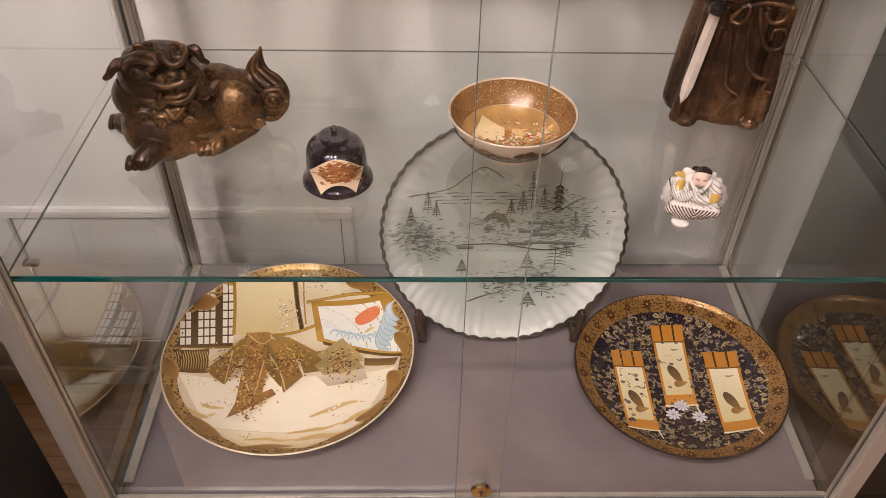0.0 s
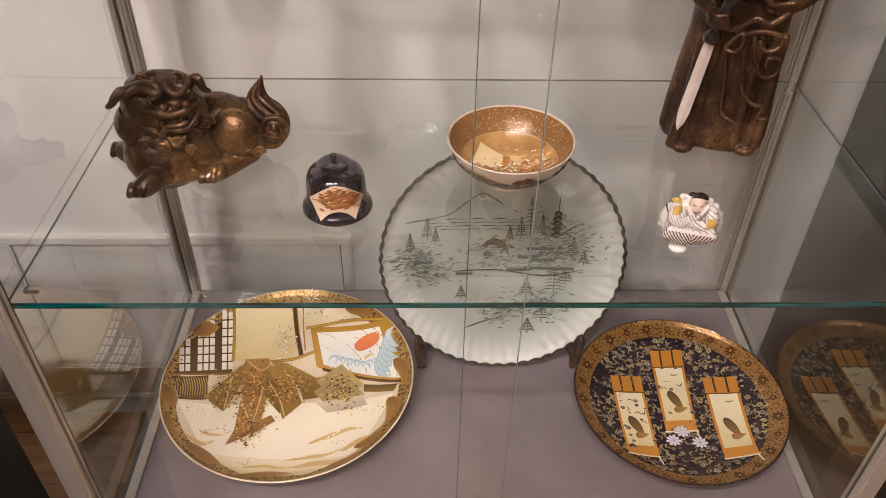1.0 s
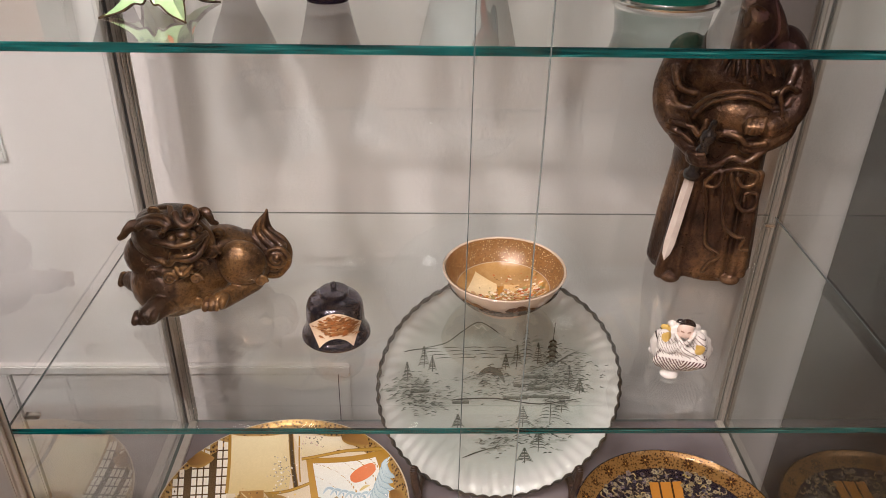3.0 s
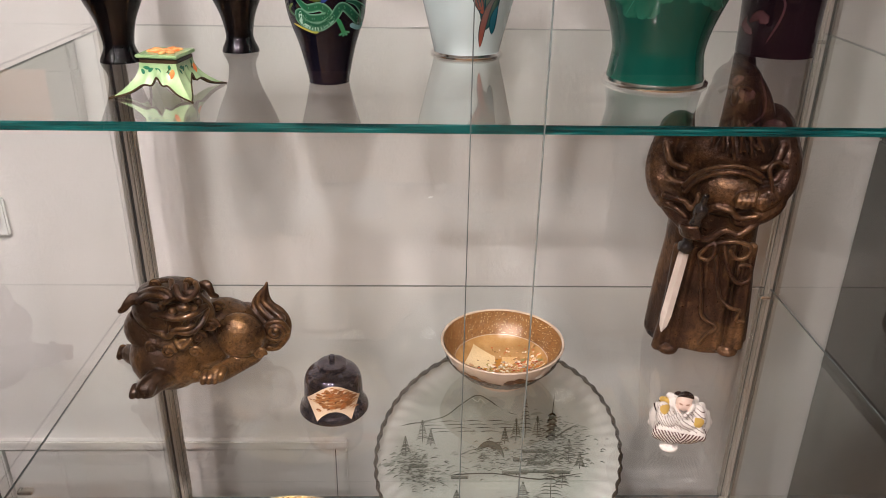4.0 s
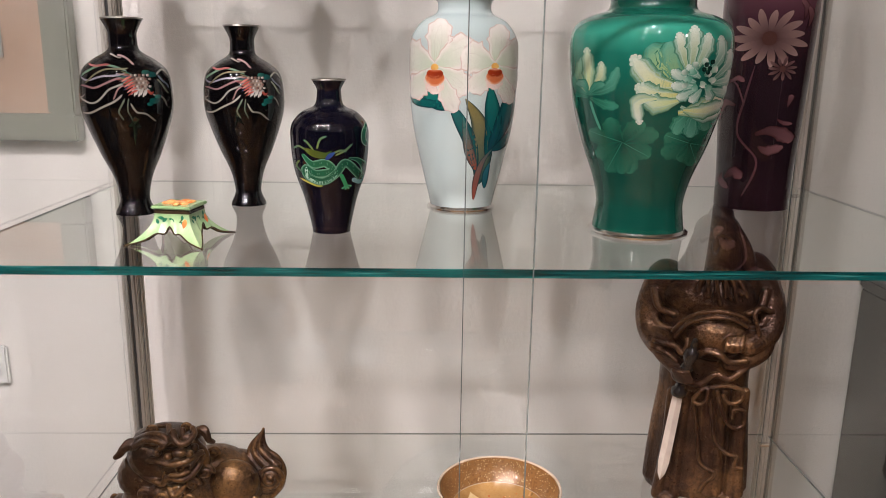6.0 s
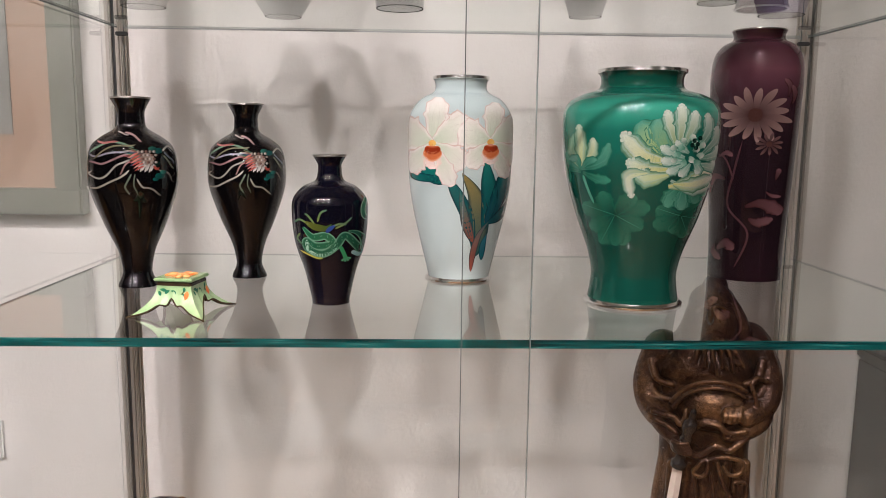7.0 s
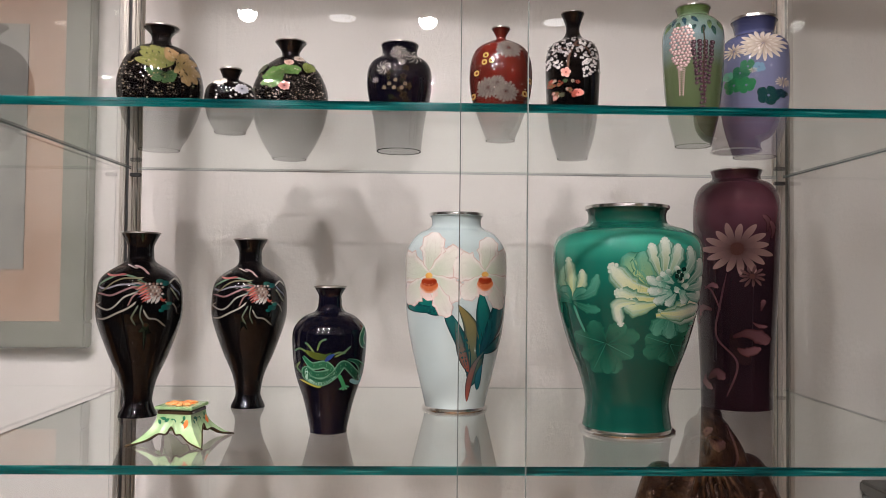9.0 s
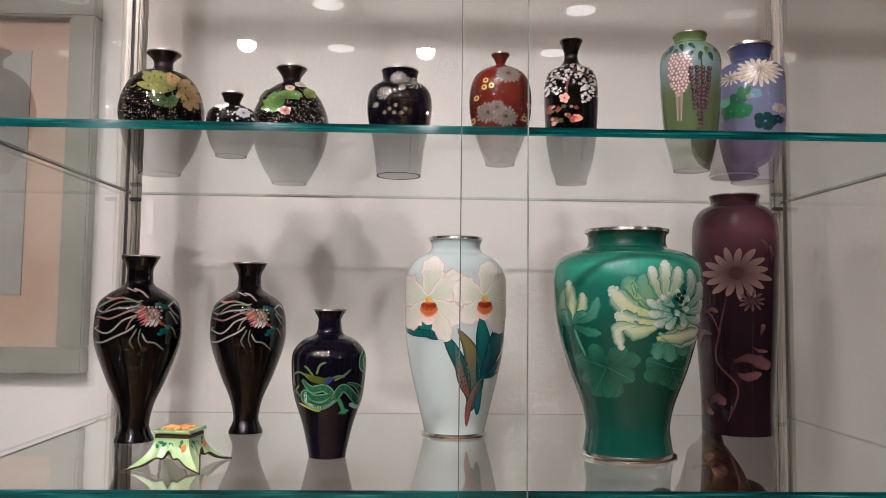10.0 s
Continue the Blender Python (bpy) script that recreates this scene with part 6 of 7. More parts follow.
M["lion_glaze"] = shaded_patina("lion_glaze", (0.010, 0.0050, 0.0035), (0.055, 0.024, 0.012), (0.26, 0.135, 0.048), 11, 0.25, (0.67, 0.765, 0.86), 420, 0.0005)
M["robe_glaze"] = shaded_patina("robe_glaze", (0.012, 0.0056, 0.0045), (0.060, 0.026, 0.016), (0.21, 0.108, 0.048), 14, 0.25, (0.67, 0.77, 0.87), 330, 0.0010)
M["blade"] = mottled("pale_bone_white_glaze", (0.55, 0.45, 0.38), (0.68, 0.58, 0.50), 40, 0.4)
M["hilt"] = material("black_hilt_glaze", (0.012, 0.01, 0.01), 0.15, 0, 0.5)


def unit_ball(n):
    b = bmesh.new()
    bmesh.ops.create_icosphere(b, subdivisions=n, radius=1.0)
    found = np.array([v.co[:] for v in b.verts]), [[v.index for v in f.verts] for f in b.faces]
    b.free()
    return found


BALLS = {n: unit_ball(n) for n in (2, 3)}


class Clay:
    """Lumps that are merged into one skin."""

    def __init__(self):
        self.v, self.f, self.m = [], [], Matrix.Identity(4)

    def lump(self, n, m):
        co, faces = BALLS[n]
        m = np.array(self.m @ m)
        base = len(self.v)
        self.v += (co @ m[:3, :3].T + m[:3, 3]).tolist()
        self.f += [[base + k for k in f] for f in faces]

    def ball(self, x, y, z, rx, ry=None, rz=None, turn=(0, 0, 0)):
        self.lump(3, pose(x, y, z, *turn) @ Matrix.Diagonal((rx, ry or rx, rz or rx, 1)))

    def rope(self, pts, r0, r1=None, steps=5, flat=1.0):
        r1 = r0 if r1 is None else r1
        far = max((Vector(b) - Vector(a)).length for a, b in zip(pts, pts[1:]))
        sp = spline([Vector(q) for q in pts], max(steps, int(far / (0.45 * min(r0, max(r1, 0.0025)))) + 1))
        for i, q in enumerate(sp):
            r = r0 + (r1 - r0) * i / (len(sp) - 1)
            self.lump(2, Matrix.Translation(q) @ Matrix.Diagonal((r, r * flat, r, 1)))

    def curl(self, x, y, z, r, w, turns=1.6, tilt=0.0, lean=0.0):
        """A spiral lock facing the front."""
        pts = []
        for i in range(14):
            t = i / 13
            a = t * turns * 2 * math.pi
            q = Vector((r * (1 - 0.85 * t) * math.cos(a), -0.25 * r * t, r * (1 - 0.85 * t) * math.sin(a)))
            q.rotate(Euler((lean, 0, tilt)))
            pts.append(Vector((x, y, z)) + q)
        self.rope(pts, w, w * 0.8, 1)

    def fired(self, name, voxel, smooth=3):
        """The merged skin as a mesh."""
        raw = bpy.data.meshes.new(name + "_clay")
        raw.from_pydata(self.v, [], self.f)
        ob = new(name + "_clay", raw)
        rm = ob.modifiers.new("merge", "REMESH")
        rm.mode, rm.voxel_size, rm.use_smooth_shade = "VOXEL", voxel, True
        sm = ob.modifiers.new("smooth", "SMOOTH")
        sm.factor, sm.iterations = 0.4, smooth
        me = bpy.data.meshes.new_from_object(ob.evaluated_get(bpy.context.evaluated_depsgraph_get()))
        me.name = name
        old = ob.data
        bpy.data.objects.remove(ob)
        bpy.data.meshes.remove(old)
        return me


c = Clay()
# trunk, haunch and chest
c.ball(-0.0149, -0.0350, 0.0255, 0.05, 0.044, 0.047)
c.ball(0.0145, -0.0180, 0.0365, 0.052, 0.042, 0.042)
c.ball(0.0497, -0.0050, 0.0503, 0.046, 0.038, 0.04)
c.ball(0.0749, 0.0020, 0.0393, 0.038, 0.034, 0.041)
c.ball(0.0769, -0.0300, 0.0515, 0.033, 0.022, 0.032)
c.ball(0.0080, -0.0300, 0.0137, 0.038, 0.032, 0.03)
# head, turned to its left and up
c.ball(-0.0033, -0.0340, 0.0967, 0.049, 0.04, 0.038)
c.ball(-0.0226, -0.0300, 0.0647, 0.046, 0.036, 0.036)
c.ball(0.0197, -0.0680, 0.1076, 0.027, 0.016, 0.0105)
c.ball(-0.0001, -0.0520, 0.0596, 0.034, 0.022, 0.012)
c.ball(0.0009, -0.0420, 0.1251, 0.04, 0.03, 0.01)
# brows
c.rope([(-0.0325, -0.0594, 0.1185), (-0.0172, -0.0714, 0.1319), (-0.0006, -0.0794, 0.1363), (0.0103, -0.0834, 0.1331), (0.0067, -0.0844, 0.1291)], 0.0044, 0.0034)
c.rope([(-0.0285, -0.0594, 0.1279), (-0.0074, -0.0714, 0.1404), (0.0087, -0.0774, 0.1413), (0.0142, -0.0804, 0.1346)], 0.0046, 0.004)
c.rope([(0.0186, -0.0714, 0.1436), (0.0230, -0.0794, 0.1379), (0.0304, -0.0834, 0.1339), (0.0385, -0.0804, 0.1354), (0.0434, -0.0714, 0.1413), (0.0395, -0.0634, 0.1449)], 0.0046, 0.0036)
c.rope([(0.0291, -0.0674, 0.1446), (0.0321, -0.0754, 0.1396), (0.0376, -0.0754, 0.1404)], 0.0036, 0.003)
c.rope([(0.0091, -0.0574, 0.1440), (0.0141, -0.0714, 0.1397)], 0.004, 0.0036)
c.curl(-0.0114, -0.0590, 0.1401, 0.0065, 0.0026, 1.4)
c.curl(0.0287, -0.0550, 0.1413, 0.006, 0.0026, 1.4)
c.rope([(-0.0254, -0.0474, 0.1294), (-0.0075, -0.0494, 0.1398), (0.0071, -0.0514, 0.1425)], 0.0036, 0.003)
# eyes, nose
c.ball(-0.0008, -0.0765, 0.1201, 0.0056)
c.ball(0.0004, -0.0815, 0.1229, 0.0026)
c.ball(0.0418, -0.0680, 0.1218, 0.0052)
c.ball(0.0287, -0.0860, 0.1239, 0.0085, 0.006, 0.0055)
c.ball(0.0149, -0.0845, 0.1184, 0.0052, 0.005, 0.0045)
c.ball(0.0391, -0.0810, 0.1204, 0.0052, 0.005, 0.0045)
c.curl(-0.0215, -0.0650, 0.1145, 0.0045, 0.0018, 1.3)
# open mouth: lips, teeth, tongue
c.rope([(-0.0287, -0.0574, 0.0936), (-0.0116, -0.0714, 0.1063), (0.0027, -0.0794, 0.1078), (0.0156, -0.0824, 0.1064), (0.0284, -0.0834, 0.1093), (0.0395, -0.0784, 0.1120), (0.0473, -0.0614, 0.1119)], 0.004, 0.004)
c.rope([(-0.0291, -0.0574, 0.0904), (-0.0247, -0.0634, 0.0826), (-0.0081, -0.0714, 0.0786), (0.0019, -0.0754, 0.0770), (0.0112, -0.0774, 0.0862), (0.0253, -0.0774, 0.0838), (0.0355, -0.0734, 0.0862), (0.0436, -0.0644, 0.0946), (0.0476, -0.0594, 0.1061)], 0.0042, 0.0042)
c.rope([(0.0150, -0.0794, 0.0905), (0.0274, -0.0814, 0.0925), (0.0353, -0.0774, 0.0941)], 0.003, 0.0026)
c.rope([(0.0024, -0.0784, 0.1025), (0.0026, -0.0794, 0.0952)], 0.0026, 0.0012)
c.rope([(0.0227, -0.0804, 0.1021), (0.0222, -0.0804, 0.0974)], 0.0022, 0.0014)
c.rope([(0.0307, -0.0794, 0.1031), (0.0302, -0.0794, 0.0984)], 0.0022, 0.0014)
c.rope([(0.0387, -0.0754, 0.1056), (0.0382, -0.0764, 0.0983)], 0.0026, 0.0012)
c.rope([(0.0052, -0.0774, 0.0877), (0.0066, -0.0774, 0.0941)], 0.0022, 0.0012)
c.rope([(0.0313, -0.0764, 0.0912), (0.0320, -0.0764, 0.0975)], 0.0022, 0.0012)
c.rope([(-0.0470, -0.0474, 0.0814), (-0.0405, -0.0554, 0.0673), (-0.0255, -0.0614, 0.0587), (-0.0049, -0.0674, 0.0575)], 0.006, 0.0045)
# ears
c.rope([(-0.0313, -0.0480, 0.1139), (-0.0400, -0.0540, 0.1171), (-0.0472, -0.0580, 0.1145), (-0.0523, -0.0600, 0.1077), (-0.0577, -0.0600, 0.1038)], 0.008, 0.0036, 6, 0.7)
c.rope([(-0.0321, -0.0480, 0.1186), (-0.0421, -0.0540, 0.1218), (-0.0484, -0.0580, 0.1161)], 0.0048, 0.0036)
c.rope([(0.0345, -0.0440, 0.1262), (0.0453, -0.0500, 0.1349), (0.0523, -0.0540, 0.1323), (0.0550, -0.0540, 0.1245), (0.0597, -0.0520, 0.1211)], 0.0078, 0.0034, 6, 0.7)
c.rope([(0.0371, -0.0460, 0.1328), (0.0477, -0.0500, 0.1388), (0.0532, -0.0530, 0.1372)], 0.0042, 0.0034)
# mane
c.rope([(0.0371, -0.0520, 0.1178), (0.0464, -0.0500, 0.1041), (0.0473, -0.0480, 0.0901), (0.0423, -0.0500, 0.0766)], 0.0075, 0.006)
c.curl(0.0485, -0.0510, 0.0796, 0.0095, 0.003, 1.5)
c.curl(0.0359, -0.0650, 0.0716, 0.0085, 0.0028, 1.5)
c.curl(0.0535, -0.0310, 0.0952, 0.0075, 0.0028, 1.4)
c.curl(0.0185, -0.0710, 0.0630, 0.0085, 0.0028, 1.5)
c.curl(-0.0014, -0.0730, 0.0545, 0.0085, 0.0028, 1.5)
c.curl(-0.0239, -0.0670, 0.0572, 0.008, 0.0028, 1.5)
c.curl(0.0300, -0.0690, 0.0520, 0.007, 0.0026, 1.4)
c.curl(-0.0500, -0.0450, 0.0536, 0.0075, 0.003, 1.4)
c.curl(-0.0453, -0.0450, 0.0898, 0.0075, 0.003, 1.4)
c.curl(0.0236, -0.0610, 0.0117, 0.006, 0.0024, 1.4)
c.curl(0.0113, -0.0650, 0.0135, 0.005, 0.0022, 1.4)
c.rope([(0.0082, -0.0714, 0.0697), (0.0153, -0.0754, 0.0609), (0.0285, -0.0734, 0.0726)], 0.003, 0.0026)
# legs and paws
c.rope([(-0.0069, -0.0550, 0.0111), (-0.0169, -0.0780, 0.0172), (-0.0275, -0.0940, 0.0140)], 0.019, 0.0135)
c.rope([(-0.0442, -0.0200, 0.0160), (-0.0666, -0.0080, 0.0066), (-0.0793, 0.0000, 0.0051)], 0.019, 0.013)
c.rope([(0.0892, -0.0240, 0.0187), (0.0699, -0.0420, 0.0146), (0.0535, -0.0620, 0.0141)], 0.0135, 0.0125)
c.rope([(-0.0407, -0.0940, 0.0155), (-0.0414, -0.1010, 0.0129), (-0.0430, -0.1020, 0.0087)], 0.0058, 0.0048)
c.rope([(-0.0420, -0.1045, 0.0096), (-0.0424, -0.1060, 0.0074)], 0.0024, 0.0014)
c.rope([(-0.0329, -0.0940, 0.0161), (-0.0337, -0.1010, 0.0135), (-0.0353, -0.1020, 0.0093)], 0.0058, 0.0048)
c.rope([(-0.0343, -0.1045, 0.0102), (-0.0348, -0.1060, 0.0080)], 0.0024, 0.0014)
c.rope([(-0.0253, -0.0940, 0.0162), (-0.0261, -0.1010, 0.0136), (-0.0277, -0.1020, 0.0093)], 0.0058, 0.0048)
c.rope([(-0.0267, -0.1045, 0.0103), (-0.0272, -0.1060, 0.0080)], 0.0024, 0.0014)
c.rope([(-0.0175, -0.0940, 0.0205), (-0.0184, -0.1010, 0.0179), (-0.0200, -0.1020, 0.0136)], 0.0058, 0.0048)
c.rope([(-0.0190, -0.1045, 0.0146), (-0.0195, -0.1060, 0.0123)], 0.0024, 0.0014)
c.rope([(0.0385, -0.0640, 0.0161), (0.0372, -0.0710, 0.0132), (0.0356, -0.0720, 0.0088)], 0.0058, 0.0048)
c.rope([(0.0363, -0.0745, 0.0097), (0.0357, -0.0760, 0.0073)], 0.0024, 0.0014)
c.rope([(0.0458, -0.0640, 0.0168), (0.0445, -0.0710, 0.0138), (0.0429, -0.0720, 0.0094)], 0.0058, 0.0048)
c.rope([(0.0436, -0.0745, 0.0103), (0.0430, -0.0760, 0.0079)], 0.0024, 0.0014)
c.rope([(0.0531, -0.0640, 0.0168), (0.0517, -0.0710, 0.0139), (0.0501, -0.0720, 0.0095)], 0.0058, 0.0048)
c.rope([(0.0508, -0.0745, 0.0104), (0.0503, -0.0760, 0.0080)], 0.0024, 0.0014)
c.rope([(0.0604, -0.0640, 0.0212), (0.0590, -0.0710, 0.0183), (0.0574, -0.0720, 0.0139)], 0.0058, 0.0048)
c.rope([(0.0581, -0.0745, 0.0147), (0.0575, -0.0760, 0.0124)], 0.0024, 0.0014)
c.rope([(-0.0920, 0.0060, 0.0092), (-0.0930, -0.0010, 0.0056), (-0.0949, -0.0020, 0.0009)], 0.0058, 0.0048)
c.rope([(-0.0939, -0.0045, 0.0016), (-0.0944, -0.0060, -0.0010)], 0.0024, 0.0014)
c.rope([(-0.0848, 0.0060, 0.0099), (-0.0859, -0.0010, 0.0062), (-0.0877, -0.0020, 0.0015)], 0.0058, 0.0048)
c.rope([(-0.0867, -0.0045, 0.0023), (-0.0873, -0.0060, -0.0003)], 0.0024, 0.0014)
c.rope([(-0.0777, 0.0060, 0.0099), (-0.0788, -0.0010, 0.0063), (-0.0806, -0.0020, 0.0016)], 0.0058, 0.0048)
c.rope([(-0.0797, -0.0045, 0.0023), (-0.0802, -0.0060, -0.0003)], 0.0024, 0.0014)
c.rope([(-0.0704, 0.0060, 0.0146), (-0.0716, -0.0010, 0.0109), (-0.0734, -0.0020, 0.0062)], 0.0058, 0.0048)
c.rope([(-0.0724, -0.0045, 0.0069), (-0.0730, -0.0060, 0.0043)], 0.0024, 0.0014)
c.curl(0.1028, -0.0400, 0.0305, 0.0075, 0.0028, 1.5)
# tail
c.ball(0.1161, 0.0000, 0.0406, 0.0215, 0.014, 0.024)
c.curl(0.1210, -0.0190, 0.0518, 0.017, 0.0036, 2.1)
c.ball(0.1226, -0.0230, 0.0550, 0.0045)
c.rope([(0.1037, -0.0060, 0.0197), (0.1188, -0.0060, 0.0206), (0.1320, -0.0060, 0.0381), (0.1351, -0.0040, 0.0568), (0.1275, -0.0020, 0.0727), (0.1158, 0.0000, 0.0817), (0.1103, 0.0020, 0.0933), (0.1097, 0.0040, 0.1106)], 0.0064, 0.002)
c.rope([(0.1284, -0.0100, 0.0653), (0.1151, -0.0060, 0.0766), (0.1061, -0.0020, 0.0853), (0.1057, -0.0000, 0.0960), (0.1090, 0.0030, 0.1086)], 0.0058, 0.002)
c.rope([(0.1164, -0.0100, 0.0636), (0.1045, -0.0060, 0.0732), (0.0978, -0.0020, 0.0828), (0.1005, 0.0000, 0.0951), (0.1082, 0.0030, 0.1069)], 0.0058, 0.002)
c.rope([(0.1067, -0.0080, 0.0573), (0.0965, -0.0040, 0.0703), (0.0912, 0.0000, 0.0800), (0.0954, 0.0020, 0.0915), (0.1063, 0.0040, 0.1047)], 0.0054, 0.002)
me = c.fired("lion_statue", 0.0011, 2)
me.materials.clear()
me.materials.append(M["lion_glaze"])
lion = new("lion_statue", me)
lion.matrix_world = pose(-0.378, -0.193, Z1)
tagged(lion, "brown and gold glazed crouching guardian lion statue", "statue")

# robed statue
c = Clay()
SECTION = [(0.0, 0.064, 0.046), (0.012, 0.070, 0.050), (0.05, 0.068, 0.048), (0.10, 0.064, 0.046), (0.15, 0.058, 0.045), (0.18, 0.058, 0.046), (0.215, 0.064, 0.048), (0.25, 0.068, 0.046), (0.28, 0.068, 0.044), (0.305, 0.060, 0.040), (0.32, 0.046, 0.034), (0.335, 0.038, 0.032), (0.36, 0.031, 0.029), (0.38, 0.019, 0.018), (0.394, 0.010, 0.010)]
rings = []
for z, rx, ry in SECTION:
    ring = []
    for k in range(40):
        a = 2 * math.pi * k / 40
        e = 0.75 if z < 0.2 else 0.9
        fx = math.copysign(abs(math.cos(a)) ** e, math.cos(a))
        fy = math.copysign(abs(math.sin(a)) ** e, math.sin(a))
        f = 1 + (0.02 * math.sin(9 * a + 2) if z < 0.16 else 0)
        ring.append(len(c.v))
        c.v.append([0.008 + rx * fx * f, ry * fy * f, z])
    rings.append(ring)
for a, b in zip(rings, rings[1:]):
    for k in range(40):
        c.f.append([a[k], a[(k + 1) % 40], b[(k + 1) % 40], b[k]])
c.f += [rings[0][::-1], rings[-1]]
# robe, torso and shoulders
c.ball(0.0162, -0.0220, 0.2374, 0.052, 0.044, 0.042)
c.ball(0.0044, -0.0100, 0.2804, 0.064, 0.04, 0.04)
c.ball(-0.0513, -0.0040, 0.2957, 0.026, 0.026, 0.03)
c.ball(0.0563, -0.0020, 0.3127, 0.028, 0.026, 0.032)
# arms and sleeves
c.rope([(-0.0539, -0.0060, 0.2999), (-0.0664, -0.0120, 0.2610), (-0.0638, -0.0220, 0.2325), (-0.0507, -0.0400, 0.2189)], 0.024, 0.019)
c.rope([(-0.0561, -0.0340, 0.2240), (-0.0430, -0.0460, 0.2061), (-0.0231, -0.0620, 0.1912)], 0.017, 0.0105)
c.rope([(0.0625, -0.0040, 0.3154), (0.0803, -0.0120, 0.2784), (0.0795, -0.0280, 0.2454), (0.0578, -0.0500, 0.2326)], 0.024, 0.015)
c.rope([(0.0760, -0.0240, 0.2513), (0.0744, -0.0360, 0.2245), (0.0540, -0.0480, 0.2097), (0.0374, -0.0520, 0.2057)], 0.017, 0.011)
c.rope([(-0.0576, -0.0580, 0.2275), (-0.0429, -0.0640, 0.2269), (-0.0299, -0.0680, 0.2255), (-0.0219, -0.0700, 0.2180), (-0.0163, -0.0700, 0.2281), (-0.0161, -0.0680, 0.2366)], 0.0042, 0.0036)
c.rope([(-0.0534, -0.0560, 0.2147), (-0.0399, -0.0620, 0.2125), (-0.0274, -0.0660, 0.2048)], 0.0036, 0.003)
c.ball(-0.0211, -0.0680, 0.1891, 0.0125, 0.011, 0.0125)
c.ball(0.0396, -0.0660, 0.2359, 0.0125, 0.011, 0.0115)
c.rope([(0.0331, -0.0700, 0.2440), (0.0313, -0.0770, 0.2372), (0.0311, -0.0740, 0.2301)], 0.0036, 0.003)
c.rope([(0.0388, -0.0700, 0.2455), (0.0372, -0.0770, 0.2380), (0.0372, -0.0740, 0.2294)], 0.0036, 0.003)
c.rope([(0.0445, -0.0700, 0.2470), (0.0430, -0.0770, 0.2388), (0.0428, -0.0740, 0.2317)], 0.0036, 0.003)
c.rope([(0.0502, -0.0700, 0.2485), (0.0488, -0.0770, 0.2396), (0.0484, -0.0740, 0.2340)], 0.0036, 0.003)
c.rope([(-0.0300, -0.0760, 0.1957), (-0.0213, -0.0810, 0.1958), (-0.0118, -0.0800, 0.1969)], 0.0034, 0.0028)
c.rope([(-0.0273, -0.0760, 0.1913), (-0.0187, -0.0810, 0.1915), (-0.0099, -0.0800, 0.1924)], 0.0034, 0.0028)
c.rope([(-0.0247, -0.0760, 0.1870), (-0.0161, -0.0810, 0.1872), (-0.0079, -0.0800, 0.1880)], 0.0034, 0.0028)
c.rope([(-0.0220, -0.0760, 0.1826), (-0.0134, -0.0810, 0.1829), (-0.0059, -0.0800, 0.1836)], 0.0034, 0.0028)
c.rope([(-0.0640, -0.0260, 0.2865), (-0.0551, -0.0360, 0.2658), (-0.0357, -0.0380, 0.2595)], 0.006, 0.0044)
c.rope([(-0.0652, -0.0260, 0.2599), (-0.0538, -0.0360, 0.2425), (-0.0346, -0.0380, 0.2393)], 0.006, 0.0044)
c.rope([(-0.0609, -0.0260, 0.2351), (-0.0462, -0.0360, 0.2276), (-0.0276, -0.0380, 0.2292)], 0.006, 0.0044)
c.rope([(0.0735, -0.0260, 0.2990), (0.0682, -0.0380, 0.2797), (0.0547, -0.0420, 0.2719)], 0.006, 0.0044)
c.rope([(0.0802, -0.0260, 0.2744), (0.0717, -0.0380, 0.2577), (0.0587, -0.0420, 0.2543)], 0.006, 0.0044)
c.rope([(0.0799, -0.0260, 0.2517), (0.0675, -0.0380, 0.2419), (0.0553, -0.0420, 0.2417)], 0.006, 0.0044)
# belt over the belly, ribbons and bow
c.rope([(-0.0348, -0.0505, 0.2404), (-0.0234, -0.0585, 0.2584), (-0.0058, -0.0645, 0.2716), (0.0168, -0.0665, 0.2779), (0.0391, -0.0625, 0.2750), (0.0553, -0.0545, 0.2655)], 0.0032, 0.0029)
c.rope([(-0.0310, -0.0525, 0.2338), (-0.0197, -0.0605, 0.2519), (-0.0034, -0.0665, 0.2643), (0.0179, -0.0685, 0.2706), (0.0389, -0.0645, 0.2675), (0.0537, -0.0565, 0.2585)], 0.0029, 0.0026)
c.rope([(0.0910, -0.0125, 0.2941), (0.0829, -0.0265, 0.2898), (0.0823, -0.0325, 0.2753), (0.0687, -0.0465, 0.2824), (0.0618, -0.0525, 0.2746), (0.0676, -0.0525, 0.2545), (0.0683, -0.0525, 0.2335), (0.0561, -0.0545, 0.2172), (0.0367, -0.0565, 0.2105)], 0.0034, 0.0029)
c.rope([(-0.0073, -0.0565, 0.2088), (0.0065, -0.0625, 0.2208), (0.0252, -0.0645, 0.2196), (0.0366, -0.0625, 0.2112), (0.0564, -0.0585, 0.2141)], 0.0049, 0.0039)
c.rope([(-0.0128, -0.0525, 0.1744), (0.0036, -0.0605, 0.1754), (0.0223, -0.0625, 0.1919), (0.0386, -0.0625, 0.1881), (0.0552, -0.0565, 0.2007), (0.0652, -0.0485, 0.2115)], 0.0053, 0.0039)
c.rope([(0.0132, -0.0605, 0.1721), (0.0050, -0.0625, 0.1652), (-0.0024, -0.0625, 0.1518), (0.0080, -0.0645, 0.1487), (0.0145, -0.0645, 0.1579), (0.0148, -0.0635, 0.1704)], 0.0032, 0.0027)
